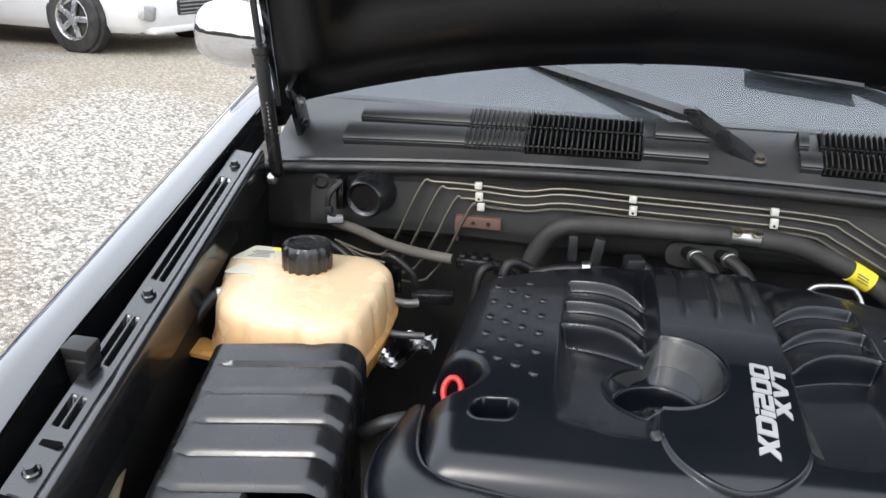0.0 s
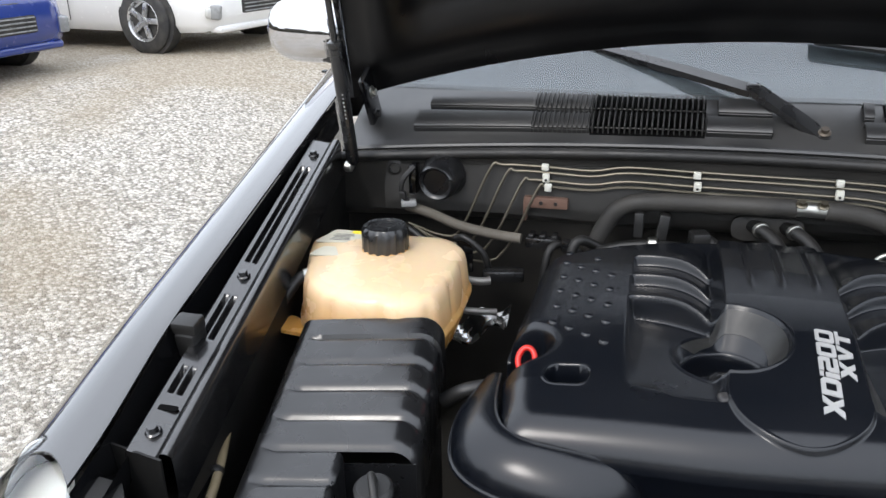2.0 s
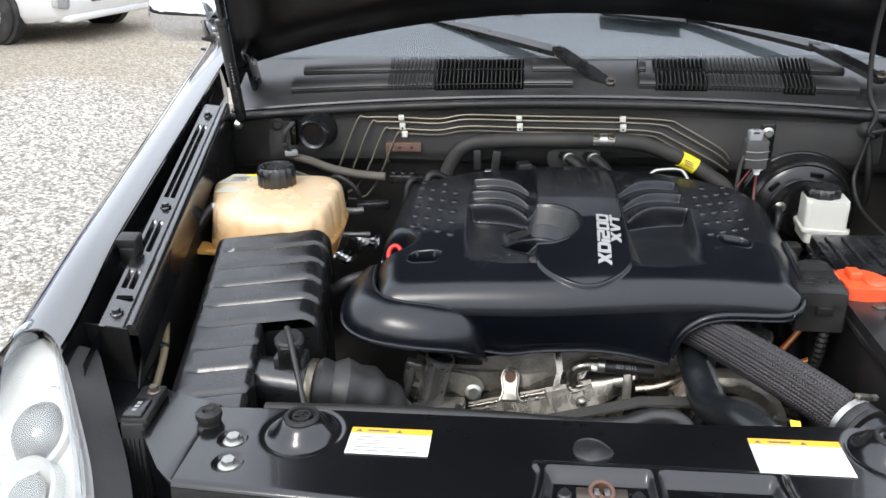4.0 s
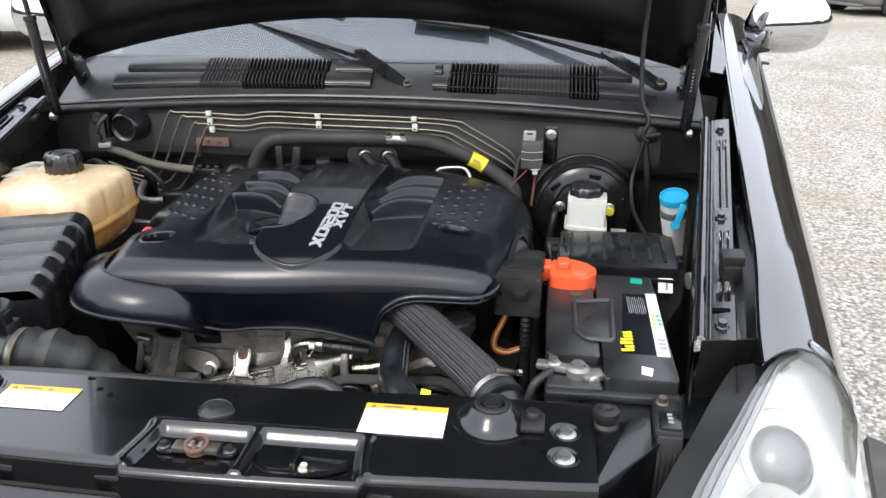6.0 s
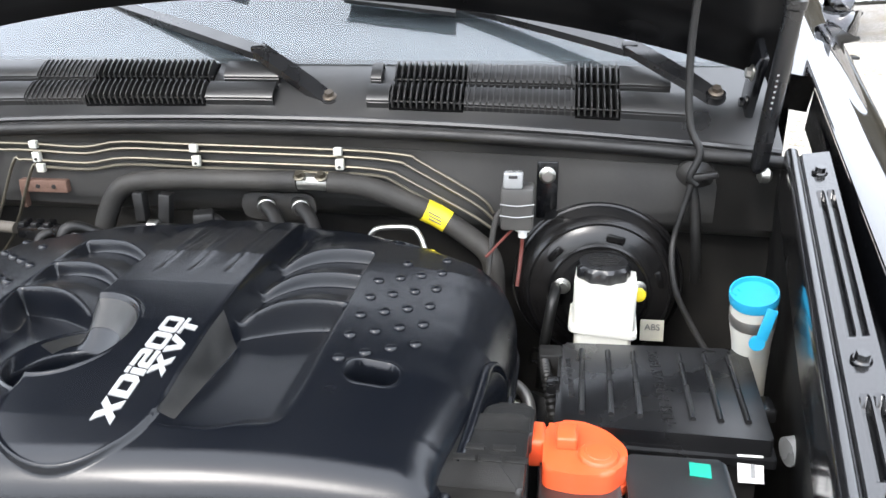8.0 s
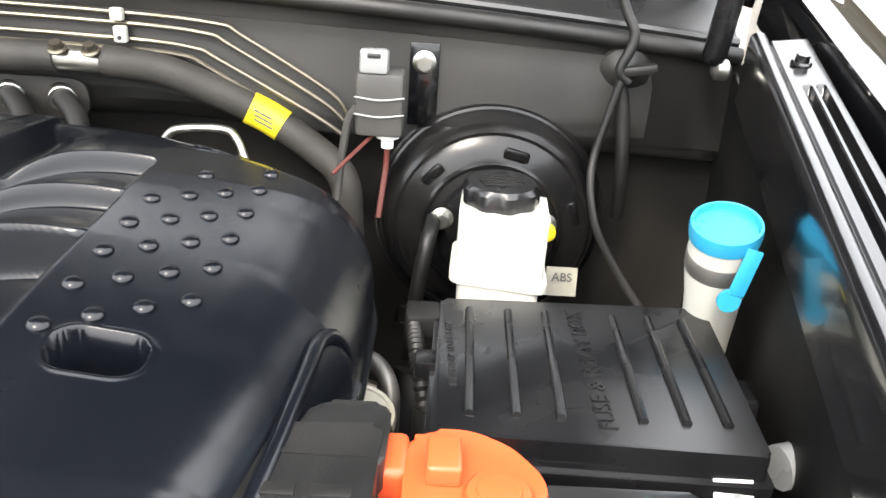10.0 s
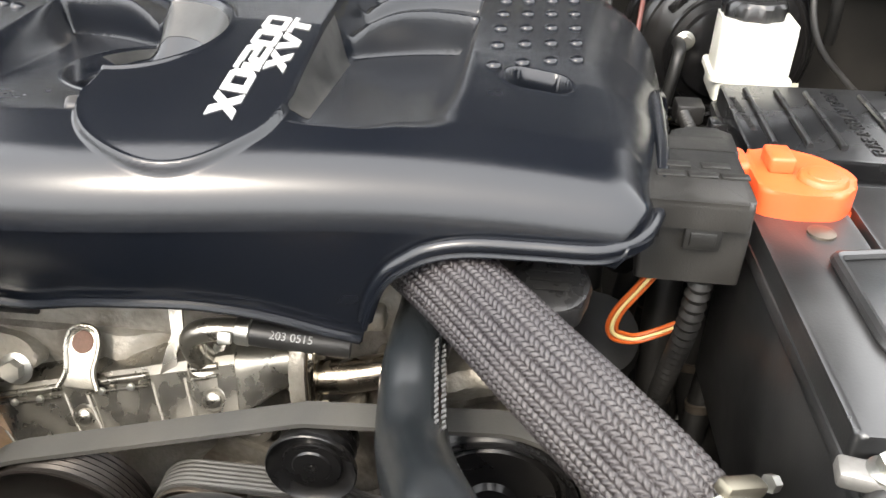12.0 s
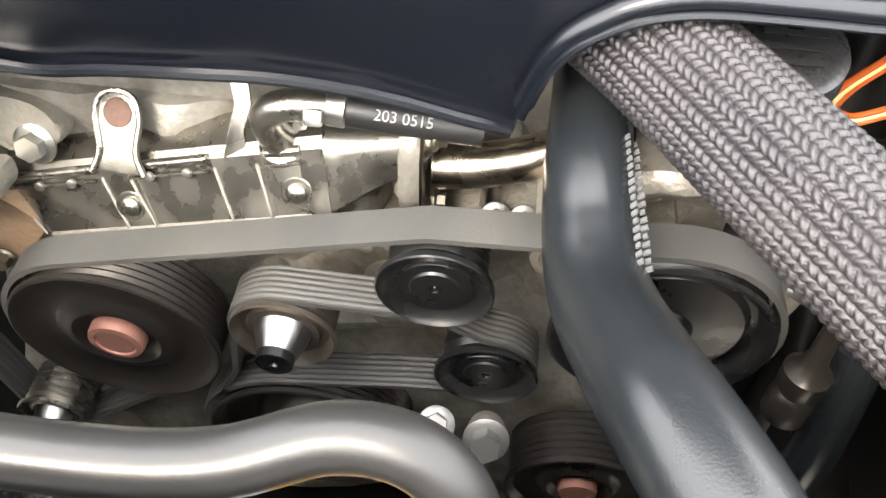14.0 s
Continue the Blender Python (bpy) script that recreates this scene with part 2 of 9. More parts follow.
def stain(m, low, high, z0, z1):
    """A colour change at a height above the object's base, as coolant leaves it."""
    nt = m.node_tree
    N, L = nt.nodes, nt.links
    b = N["Principled BSDF"]
    src = b.inputs["Base Color"].links[0].from_socket
    tc = N.new("ShaderNodeTexCoord")
    sp = N.new("ShaderNodeSeparateXYZ")
    L.new(tc.outputs["Object"], sp.inputs[0])
    nz = N.new("ShaderNodeTexNoise")
    nz.inputs["Scale"].default_value = 22
    L.new(tc.outputs["Object"], nz.inputs["Vector"])
    ad = N.new("ShaderNodeMath")
    ad.operation = "MULTIPLY_ADD"
    ad.inputs[1].default_value = 0.05
    L.new(nz.outputs["Fac"], ad.inputs[0])
    L.new(sp.outputs[2], ad.inputs[2])
    mr = N.new("ShaderNodeMapRange")
    mr.inputs[1].default_value, mr.inputs[2].default_value = z0 + 0.025, z1 + 0.025
    L.new(ad.outputs[0], mr.inputs[0])
    cm = N.new("ShaderNodeMix")
    cm.data_type = "RGBA"
    cm.inputs[6].default_value, cm.inputs[7].default_value = (*low, 1), (*high, 1)
    L.new(mr.outputs[0], cm.inputs[0])
    mm = N.new("ShaderNodeMix")
    mm.data_type, mm.blend_type = "RGBA", "MIX"
    mm.inputs[0].default_value = 0.75
    L.new(src, mm.inputs[6])
    L.new(cm.outputs[2], mm.inputs[7])
    L.new(mm.outputs[2], b.inputs["Base Color"])


stain(TANK, (0.60, 0.29, 0.07), (0.68, 0.51, 0.32), 0.045, 0.125)


def glass(name, tint, rough=0.0):
    m = mat(name, tint, rough, var=0.0, bump=0.0, rvar=0.0)
    b = bsdf(m)
    for k in list(b.inputs["Base Color"].links) + list(b.inputs["Roughness"].links):
        m.node_tree.links.remove(k)
    b.inputs["Base Color"].default_value = (*tint, 1)
    b.inputs["Roughness"].default_value = rough
    b.inputs["Transmission Weight"].default_value = 1.0
    b.inputs["IOR"].default_value = 1.5
    return m


SCREEN = glass("pale_tinted_windscreen_glass", (0.34, 0.39, 0.42))
# a tenth plain diffuse tint, which makes the glass paler
bsdf(SCREEN).inputs["Transmission Weight"].default_value = 0.90
bsdf(SCREEN).inputs["IOR"].default_value = 1.6
LENS = glass("clear_lamp_lens", (0.95, 0.97, 0.97), 0.03)


def gravel():
    m = bpy.data.materials.new("gravel")
    m.use_nodes = True
    nt = m.node_tree
    N, L = nt.nodes, nt.links
    b = N["Principled BSDF"]
    tc = N.new("ShaderNodeTexCoord")
    vor = N.new("ShaderNodeTexVoronoi")
    vor.inputs["Scale"].default_value = 54
    vor2 = N.new("ShaderNodeTexVoronoi")
    vor2.inputs["Scale"].default_value = 130
    nz = N.new("ShaderNodeTexNoise")
    nz.inputs["Scale"].default_value, nz.inputs["Detail"].default_value = 0.7, 6
    for n in (vor, vor2, nz):
        L.new(tc.outputs["Object"], n.inputs["Vector"])
    sep = N.new("ShaderNodeSeparateColor")
    L.new(vor.outputs["Color"], sep.inputs[0])
    ramp = N.new("ShaderNodeValToRGB")
    e = ramp.color_ramp.elements
    e[0].color, e[1].color = (0.27, 0.245, 0.205, 1), (0.82, 0.775, 0.70, 1)
    mid = e.new(0.45)
    mid.color = (0.54, 0.50, 0.435, 1)
    L.new(sep.outputs[0], ramp.inputs[0])
    # colour darkened towards each stone's rim, painting the shade between stones
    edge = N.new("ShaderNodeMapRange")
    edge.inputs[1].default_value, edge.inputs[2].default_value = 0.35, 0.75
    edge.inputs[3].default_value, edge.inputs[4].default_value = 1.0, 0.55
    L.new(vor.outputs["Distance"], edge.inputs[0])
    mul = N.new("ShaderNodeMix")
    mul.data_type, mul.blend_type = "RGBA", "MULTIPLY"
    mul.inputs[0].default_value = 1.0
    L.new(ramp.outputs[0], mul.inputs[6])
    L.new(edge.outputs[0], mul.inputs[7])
    pr = N.new("ShaderNodeMapRange")
    pr.inputs[1].default_value, pr.inputs[2].default_value = 0.48, 0.66
    pr.inputs[3].default_value, pr.inputs[4].default_value = 0.0, 0.55
    # more bare earth where the cars stand
    lane = N.new("ShaderNodeVectorMath")
    lane.operation = "DOT_PRODUCT"
    lane.inputs[1].default_value = (-0.70, 0.71, 0.0)
    L.new(tc.outputs["Object"], lane.inputs[0])
    worn = N.new("ShaderNodeMapRange")
    worn.inputs[1].default_value, worn.inputs[2].default_value = 5.4, 7.6
    worn.inputs[3].default_value, worn.inputs[4].default_value = 0.0, 0.20
    L.new(lane.outputs["Value"], worn.inputs[0])
    both = N.new("ShaderNodeMath")
    both.operation = "ADD"
    L.new(worn.outputs[0], both.inputs[0])
    L.new(nz.outputs["Fac"], both.inputs[1])
    L.new(both.outputs[0], pr.inputs[0])
    dirt = N.new("ShaderNodeMix")
    dirt.data_type = "RGBA"
    dirt.inputs[7].default_value = (0.31, 0.25, 0.165, 1)
    L.new(pr.outputs[0], dirt.inputs[0])
    L.new(mul.outputs[2], dirt.inputs[6])
    L.new(dirt.outputs[2], b.inputs["Base Color"])
    b.inputs["Roughness"].default_value = 0.9
    hs = N.new("ShaderNodeMath")
    hs.operation = "ADD"
    L.new(vor.outputs["Distance"], hs.inputs[0])
    L.new(vor2.outputs["Distance"], hs.inputs[1])
    bp = N.new("ShaderNodeBump")
    bp.invert = True
    bp.inputs["Strength"].default_value, bp.inputs["Distance"].default_value = 0.9, 0.012
    L.new(hs.outputs[0], bp.inputs["Height"])
    L.new(bp.outputs[0], b.inputs["Normal"])
    return m


GRAVEL = gravel()

# ---- mesh building ----
WORLD = {}


def arr(*p):
    return np.array(p, float)


def thing(name, at, label, category, group="", kind=""):
    ob = new(name)
    ob.empty_display_size = 0.02
    ob.location = at
    WORLD[ob] = Matrix.Translation(at)
    return tagged(ob, label, category, group, kind)


def part(name, bm, material, parent=None, label="", category="", group="", kind="", sharp=38):
    """Links a bmesh, given in world metres, as one mesh object."""
    me = bpy.data.meshes.new(name)
    bmesh.ops.recalc_face_normals(bm, faces=bm.faces)
    co = [v.co for v in bm.verts]
    lo = Vector([min(c[i] for c in co) for i in range(3)])
    hi = Vector([max(c[i] for c in co) for i in range(3)])
    mid = Vector(((lo.x + hi.x) / 2, (lo.y + hi.y) / 2, lo.z))
    for v in bm.verts:
        v.co -= mid
    bm.to_mesh(me)
    bm.free()
    me.polygons.foreach_set("use_smooth", [True] * len(me.polygons))
    me.set_sharp_from_angle(angle=radians(sharp))
    me.materials.append(material)
    ob = new(name, me)
    ob.location = mid
    WORLD[ob] = Matrix.Translation(mid)
    if parent:
        ob.parent = parent
        ob.matrix_parent_inverse = WORLD[parent].inverted()
    return tagged(ob, label, category, group, kind)


def copy_part(ob, name, at, parent, turn=(0, 0, 0)):
    """Another part on the same mesh, its origin at that place."""
    c = new(name, ob.data)
    m = pose(*at, *turn)
    c.matrix_basis = m
    WORLD[c] = m
    c.parent = parent
    c.matrix_parent_inverse = WORLD[parent].inverted()
    return c


def put(bm, tmp, m=None):
    me = bpy.data.meshes.new("tmp")
    if m is not None:
        bmesh.ops.transform(tmp, matrix=m, verts=tmp.verts)
    tmp.to_mesh(me)
    tmp.free()
    bm.from_mesh(me)
    bpy.data.meshes.remove(me)
    return bm


def box(size, m, bevel=0.003, seg=2, taper=None, bm=None):
    """A bevelled block; taper scales its top in x and y."""
    t = bmesh.new()
    bmesh.ops.create_cube(t, size=1)
    for v in t.verts:
        v.co = Vector((v.co.x * size[0], v.co.y * size[1], v.co.z * size[2]))
        if taper and v.co.z > 0:
            v.co.x *= taper[0]
            v.co.y *= taper[1]
    if bevel:
        bmesh.ops.bevel(t, geom=t.edges[:], offset=bevel, segments=seg, profile=0.5, affect="EDGES")
    return put(bm or bmesh.new(), t, m)


def at(x, y, z, rx=0, ry=0, rz=0):
    return pose(x, y, z, rx, ry, rz)


def between(x0, x1, y0, y1, z0, z1, bevel=0.003, bm=None, seg=2):
    return box((x1 - x0, y1 - y0, z1 - z0), at((x0 + x1) / 2, (y0 + y1) / 2, (z0 + z1) / 2), bevel, seg, None, bm)


def lathe(profile, m, seg=28, bm=None, wobble=None, caps=True):
    """Turned shape: rows of radius and height along the local z."""
    t = bmesh.new()
    rings = []
    for r, h in profile:
        if r < 1e-6:
            rings.append([t.verts.new((0, 0, h))])
        else:
            ring = []
            for k in range(seg):
                a = 2 * math.pi * k / seg
                q = r * (1 + (wobble(a, h) if wobble else 0))
                ring.append(t.verts.new((q * math.cos(a), q * math.sin(a), h)))
            rings.append(ring)
    for a, b in zip(rings, rings[1:]):
        if len(a) == 1 and len(b) == 1:
            continue
        for k in range(seg):
            j = (k + 1) % seg
            if len(a) == 1:
                t.faces.new((a[0], b[k], b[j]))
            elif len(b) == 1:
                t.faces.new((a[k], a[j], b[0]))
            else:
                t.faces.new((a[k], a[j], b[j], b[k]))
    for ring in (rings[0], rings[-1]):
        if caps and len(ring) > 2:
            t.faces.new(ring)
    return put(bm or bmesh.new(), t, m)


def axis(p, d):
    """Pose with local z along d."""
    return Matrix.Translation(p) @ Vector(d).to_track_quat("Z", "Y").to_matrix().to_4x4()


def smooth_path(pts, n=8):
    p = [np.array(q, float) for q in pts]
    p = [2 * p[0] - p[1]] + p + [2 * p[-1] - p[-2]]
    out = []
    for i in range(1, len(p) - 2):
        for k in range(n):
            t = k / n
            a, b, c, d = p[i - 1], p[i], p[i + 1], p[i + 2]
            out.append(0.5 * (2 * b + (c - a) * t + (2 * a - 5 * b + 4 * c - d) * t * t + (3 * b - a - 3 * c + d) * t ** 3))
    out.append(p[-2])
    return out


def frames_along(path):
    """Points with two turning-free side vectors."""
    path = np.array(path)
    tan = np.gradient(path, axis=0)
    tan /= np.linalg.norm(tan, axis=1)[:, None]
    ref = arr(0, 0, 1) if abs(tan[0][2]) < 0.9 else arr(1, 0, 0)
    u = np.cross(tan[0], ref)
    us, vs = [], []
    for t in tan:
        u = u - t * (u @ t)
        u /= np.linalg.norm(u)
        us.append(u.copy())
        vs.append(np.cross(t, u))
    return path, np.array(us), np.array(vs)


def tube(pts, r, seg=10, n=6, bm=None, smooth=True, ribs=0, rib=0.0):
    """A round hose or pipe along the points; r is one radius or one for each point."""
    rad = np.array(r if hasattr(r, "__len__") else [r] * len(pts), float)
    path = smooth_path(pts, n) if smooth else [np.array(p, float) for p in pts]
    rr = np.interp(np.linspace(0, len(pts) - 1, len(path)), range(len(pts)), rad)
    if ribs:
        fine = np.linspace(0, len(path) - 1, ribs * 4 + 1)
        path = [np.array([np.interp(f, range(len(path)), [q[i] for q in path]) for i in range(3)]) for f in fine]
        rr = np.interp(fine, range(len(rr)), rr) + rib * np.cos(np.arange(len(fine)) * math.pi / 2)
    p, u, v = frames_along(path)
    t = bm or bmesh.new()
    rings = []
    for k in range(len(p)):
        rings.append([t.verts.new(p[k] + rr[k] * (math.cos(2 * math.pi * j / seg) * u[k] + math.sin(2 * math.pi * j / seg) * v[k])) for j in range(seg)])
    for a, b in zip(rings, rings[1:]):
        for j in range(seg):
            i = (j + 1) % seg
            t.faces.new((a[j], a[i], b[i], b[j]))
    t.faces.new(rings[0])
    t.faces.new(rings[-1])
    return t


def slab(P, off, bm=None):
    """A closed sheet from a grid of points, thickened by off."""
    P = np.asarray(P, float)
    Q = P + np.asarray(off, float)
    nu, nv = P.shape[:2]
    t = bm or bmesh.new()
    A = [[t.verts.new(P[i, j]) for j in range(nv)] for i in range(nu)]
    B = [[t.verts.new(Q[i, j]) for j in range(nv)] for i in range(nu)]
    for i in range(nu - 1):
        for j in range(nv - 1):
            t.faces.new((A[i][j], A[i + 1][j], A[i + 1][j + 1], A[i][j + 1]))
            t.faces.new((B[i][j], B[i][j + 1], B[i + 1][j + 1], B[i + 1][j]))
    rim = [(i, 0) for i in range(nu)] + [(nu - 1, j) for j in range(1, nv)] + [(i, nv - 1) for i in range(nu - 2, -1, -1)] + [(0, j) for j in range(nv - 2, 0, -1)]
    for k in range(len(rim)):
        (i, j), (a, b) = rim[k], rim[(k + 1) % len(rim)]
        t.faces.new((A[i][j], B[i][j], B[a][b], A[a][b]))
    return t


def sheet(f, nu, nv, off, bm=None):
    return slab([[f(i / (nu - 1), j / (nv - 1)) for j in range(nv)] for i in range(nu)], off, bm)


def prism(outline, z0, z1, bevel=0.003, seg=2, m=None, bm=None):
    """An upright block over an outline in x and y."""
    t = bmesh.new()
    a = [t.verts.new((x, y, z0)) for x, y in outline]
    b = [t.verts.new((x, y, z1)) for x, y in outline]
    n = len(a)
    for k in range(n):
        t.faces.new((a[k], a[(k + 1) % n], b[(k + 1) % n], b[k]))
    top = t.faces.new(b)
    t.faces.new(a[::-1])
    if bevel:
        bmesh.ops.bevel(t, geom=list(top.edges), offset=bevel, segments=seg, profile=0.5, affect="EDGES")
    return put(bm or bmesh.new(), t, m)


def rounded(pts, r, n=5):
    """An outline with its corners rounded."""
    out = []
    p = [np.array(q, float) for q in pts]
    for k in range(len(p)):
        a, b, c = p[k - 1], p[k], p[(k + 1) % len(p)]
        d1, d2 = a - b, c - b
        q = min(r, 0.45 * np.linalg.norm(d1), 0.45 * np.linalg.norm(d2))
        s, e = b + d1 / np.linalg.norm(d1) * q, b + d2 / np.linalg.norm(d2) * q
        for i in range(n + 1):
            t = i / n
            out.append(tuple((1 - t) ** 2 * s + 2 * t * (1 - t) * b + t * t * e))
    return out


def loft(rings, bm=None, close=True):
    t = bm or bmesh.new()
    R = [[t.verts.new(p) for p in ring] for ring in rings]
    n = len(R[0])
    for a, b in zip(R, R[1:]):
        for k in range(n):
            j = (k + 1) % n
            t.faces.new((a[k], a[j], b[j], b[k]))
    if close:
        t.faces.new(R[0])
        t.faces.new(R[-1])
    return t


def writing(text, size, m, depth=0.0006, shear=0.0, squeeze=1.0, fat=0.0):
    """Raised letters in the built-in font, centred on the pose m."""
    cu = bpy.data.curves.new("letters", "FONT")
    cu.body, cu.size, cu.extrude, cu.shear, cu.offset = text, size, depth, shear, fat
    cu.align_x, cu.align_y = "CENTER", "CENTER"
    ob = bpy.data.objects.new("letters", cu)
    scene.collection.objects.link(ob)
    me = bpy.data.meshes.new_from_object(ob)
    bpy.data.objects.remove(ob)
    t = bmesh.new()
    t.from_mesh(me)
    bpy.data.meshes.remove(me)
    bmesh.ops.transform(t, matrix=m @ Matrix.Diagonal((squeeze, 1, 1, 1)), verts=t.verts)
    return t


def hexbolt(p, d, r=0.008, washer=True, bm=None, h=0.006):
    bm = bm or bmesh.new()
    m = axis(p, d)
    if washer:
        lathe([(r * 1.5, 0), (r * 1.5, 0.0015), (r * 1.2, 0.003)], m, 20, bm)
    t = bmesh.new()
    bmesh.ops.create_cone(t, cap_ends=True, segments=6, radius1=r, radius2=r * 0.96, depth=h)
    put(bm, t, m @ Matrix.Translation((0, 0, 0.003 + h / 2)))
    return bm


def sstep(a, b, x):
    t = np.clip((np.asarray(x, float) - a) / (b - a), 0, 1)
    return t * t * (3 - 2 * t)


def skin(P, bm=None):
    """An open sheet from a grid of points."""
    P = np.asarray(P, float)
    nu, nv = P.shape[:2]
    k = np.arange(nu * nv).reshape(nu, nv)
    f = np.stack([k[:-1, :-1], k[1:, :-1], k[1:, 1:], k[:-1, 1:]], -1).reshape(-1, 4)
    me = bpy.data.meshes.new("tmp")
    me.from_pydata(P.reshape(-1, 3).tolist(), [], f.tolist())
    bm = bm or bmesh.new()
    bm.from_mesh(me)
    bpy.data.meshes.remove(me)
    return bm


# ---- ground ----
bm = bmesh.new()


def ground_z(x, y):
    """The yard climbs gently behind the car's left side."""
    return 0.55 * float(sstep(2.0, 7.2, 0.77 * y - 0.64 * x) * sstep(-0.9, -4.2, x))


line = [150 * (abs(k) / 60) ** 2.4 * (1 if k > 0 else -1) for k in range(-60, 61)]
grid = [[bm.verts.new((gx, gy, ground_z(gx, gy))) for gy in line] for gx in line]
for i in range(120):
    for j in range(120):
        bm.faces.new((grid[i][j], grid[i + 1][j], grid[i + 1][j + 1], grid[i][j + 1]))
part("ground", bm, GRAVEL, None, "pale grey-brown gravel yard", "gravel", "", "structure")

# unseen dark trees round the yard beyond the parked cars, added to darken reflections
LEAFY = mat("dark_backdrop_foliage", (0.047, 0.042, 0.030), 0.8, var=0.6, scale=0.9, fine=6.0, bump=0.0)
bm = bmesh.new()
rows = []
for i in range(361):
    a = 2 * math.pi * i / 360
    p0 = Vector((math.cos(a) * 4, math.sin(a) * 4, 3.0))
    # raised at the back right, to darken what the right wing reflects
    near = float(sstep(0.45, 0.75, a) * sstep(1.62, 1.36, a))
    top = 6.2 + 9.5 * near + 2.4 * noise.noise(p0 * 1.3) + 1.3 * noise.noise(p0 * 4.0)
    row = []
    for v in np.linspace(0, 1, 12):
        r = 46 - 15 * near + 1.6 * noise.noise(Vector((math.cos(a) * 22, math.sin(a) * 22, 7 * v))) - 1.2 * math.sin(math.pi * v) + 1.5 * v
        row.append(bm.verts.new((r * math.cos(a), r * math.sin(a), ground_z(r * math.cos(a), r * math.sin(a)) - 0.2 + top * v)))
    rows.append(row)
for a, c in zip(rows, rows[1:]):
    for k in range(11):
        bm.faces.new((a[k], c[k], c[k + 1], a[k + 1]))
part("backdrop", bm, LEAFY, None, "unseen dark tree line round the yard, added to darken reflections", "trees", "", "structure", sharp=180)

# ---- shell of the car round the engine bay ----


def rail_z(y):
    return 1.10 + 0.18 * y


def rail_in(y):
    return 0.612 + 0.160 * (y - 0.12)


def fender_in(y):
    return 0.682 + 0.125 * (y - 0.10) + 0.008 * float(sstep(0.08, 0.34, y))


def fender_z(y):
    return 1.118 + 0.165 * y


FENDER_X = (0.0, 0.006, 0.018, 0.034, 0.050, 0.064, 0.077, 0.089, 0.100, 0.111, 0.122, 0.131, 0.128)
FENDER_FRONT = (0.005, 0.0062, 0.0072, 0.0078, 0.0065, 0.003, -0.003, -0.011, -0.022, -0.042, -0.09, -0.32, -0.75)
FENDER_BACK = (0.0155, 0.0172, 0.0182, 0.0178, 0.0140, 0.008, -0.001, -0.012, -0.026, -0.050, -0.10, -0.32, -0.75)


FENDER_SECTION = [tuple(float(c) for c in q) for q in smooth_path(list(zip(FENDER_X, FENDER_FRONT, FENDER_BACK)), 5)]


def fender(side, name):
    ob = thing(name, (side * 0.8, 0.5, 0.3), "glossy black front wing with open bay gap", "wing", "front wings")
    P = []
    for f in np.linspace(0, 1, 60):
        row = []
        for dx, low, high in FENDER_SECTION:
            # the front edge arches over the top of the lamp
            y0 = 0.044 + 0.034 * math.sin(math.pi * min(1, dx / 0.104)) - (0.9 * (dx - 0.104) if dx > 0.104 else 0) - 0.10 * max(0, -low - 0.05)
            y = y0 + (1.60 - y0) * f ** 1.3
            row.append((side * (fender_in(y) + dx), y, fender_z(y) + low + (high - low) * float(sstep(0.06, 0.30, y))))
        P.append(row)
    part("outer_panel", slab(P, (0, 0, -0.0035)), PAINT, ob, "polished black paint")
    # folded gutter between the wing's edge and the rail
    G = []
    for y in np.linspace(0.046, 1.05, 40):
        G.append([(side * (fender_in(y) + 0.001), y, fender_z(y) - 0.006 + 0.014 * float(sstep(0.06, 0.30, y))), (side * (fender_in(y) - 0.004), y, fender_z(y) - 0.05),
                  (side * (rail_in(y) + 0.052), y, rail_z(y) - 0.035), (side * (rail_in(y) + 0.050), y, rail_z(y) - 0.004)])
    part("inner_gutter", slab(G, (0, 0, -0.003)), BAYPAINT, ob)
    return ob


fender(-1, "front_wing")
fender(1, "front_wing")


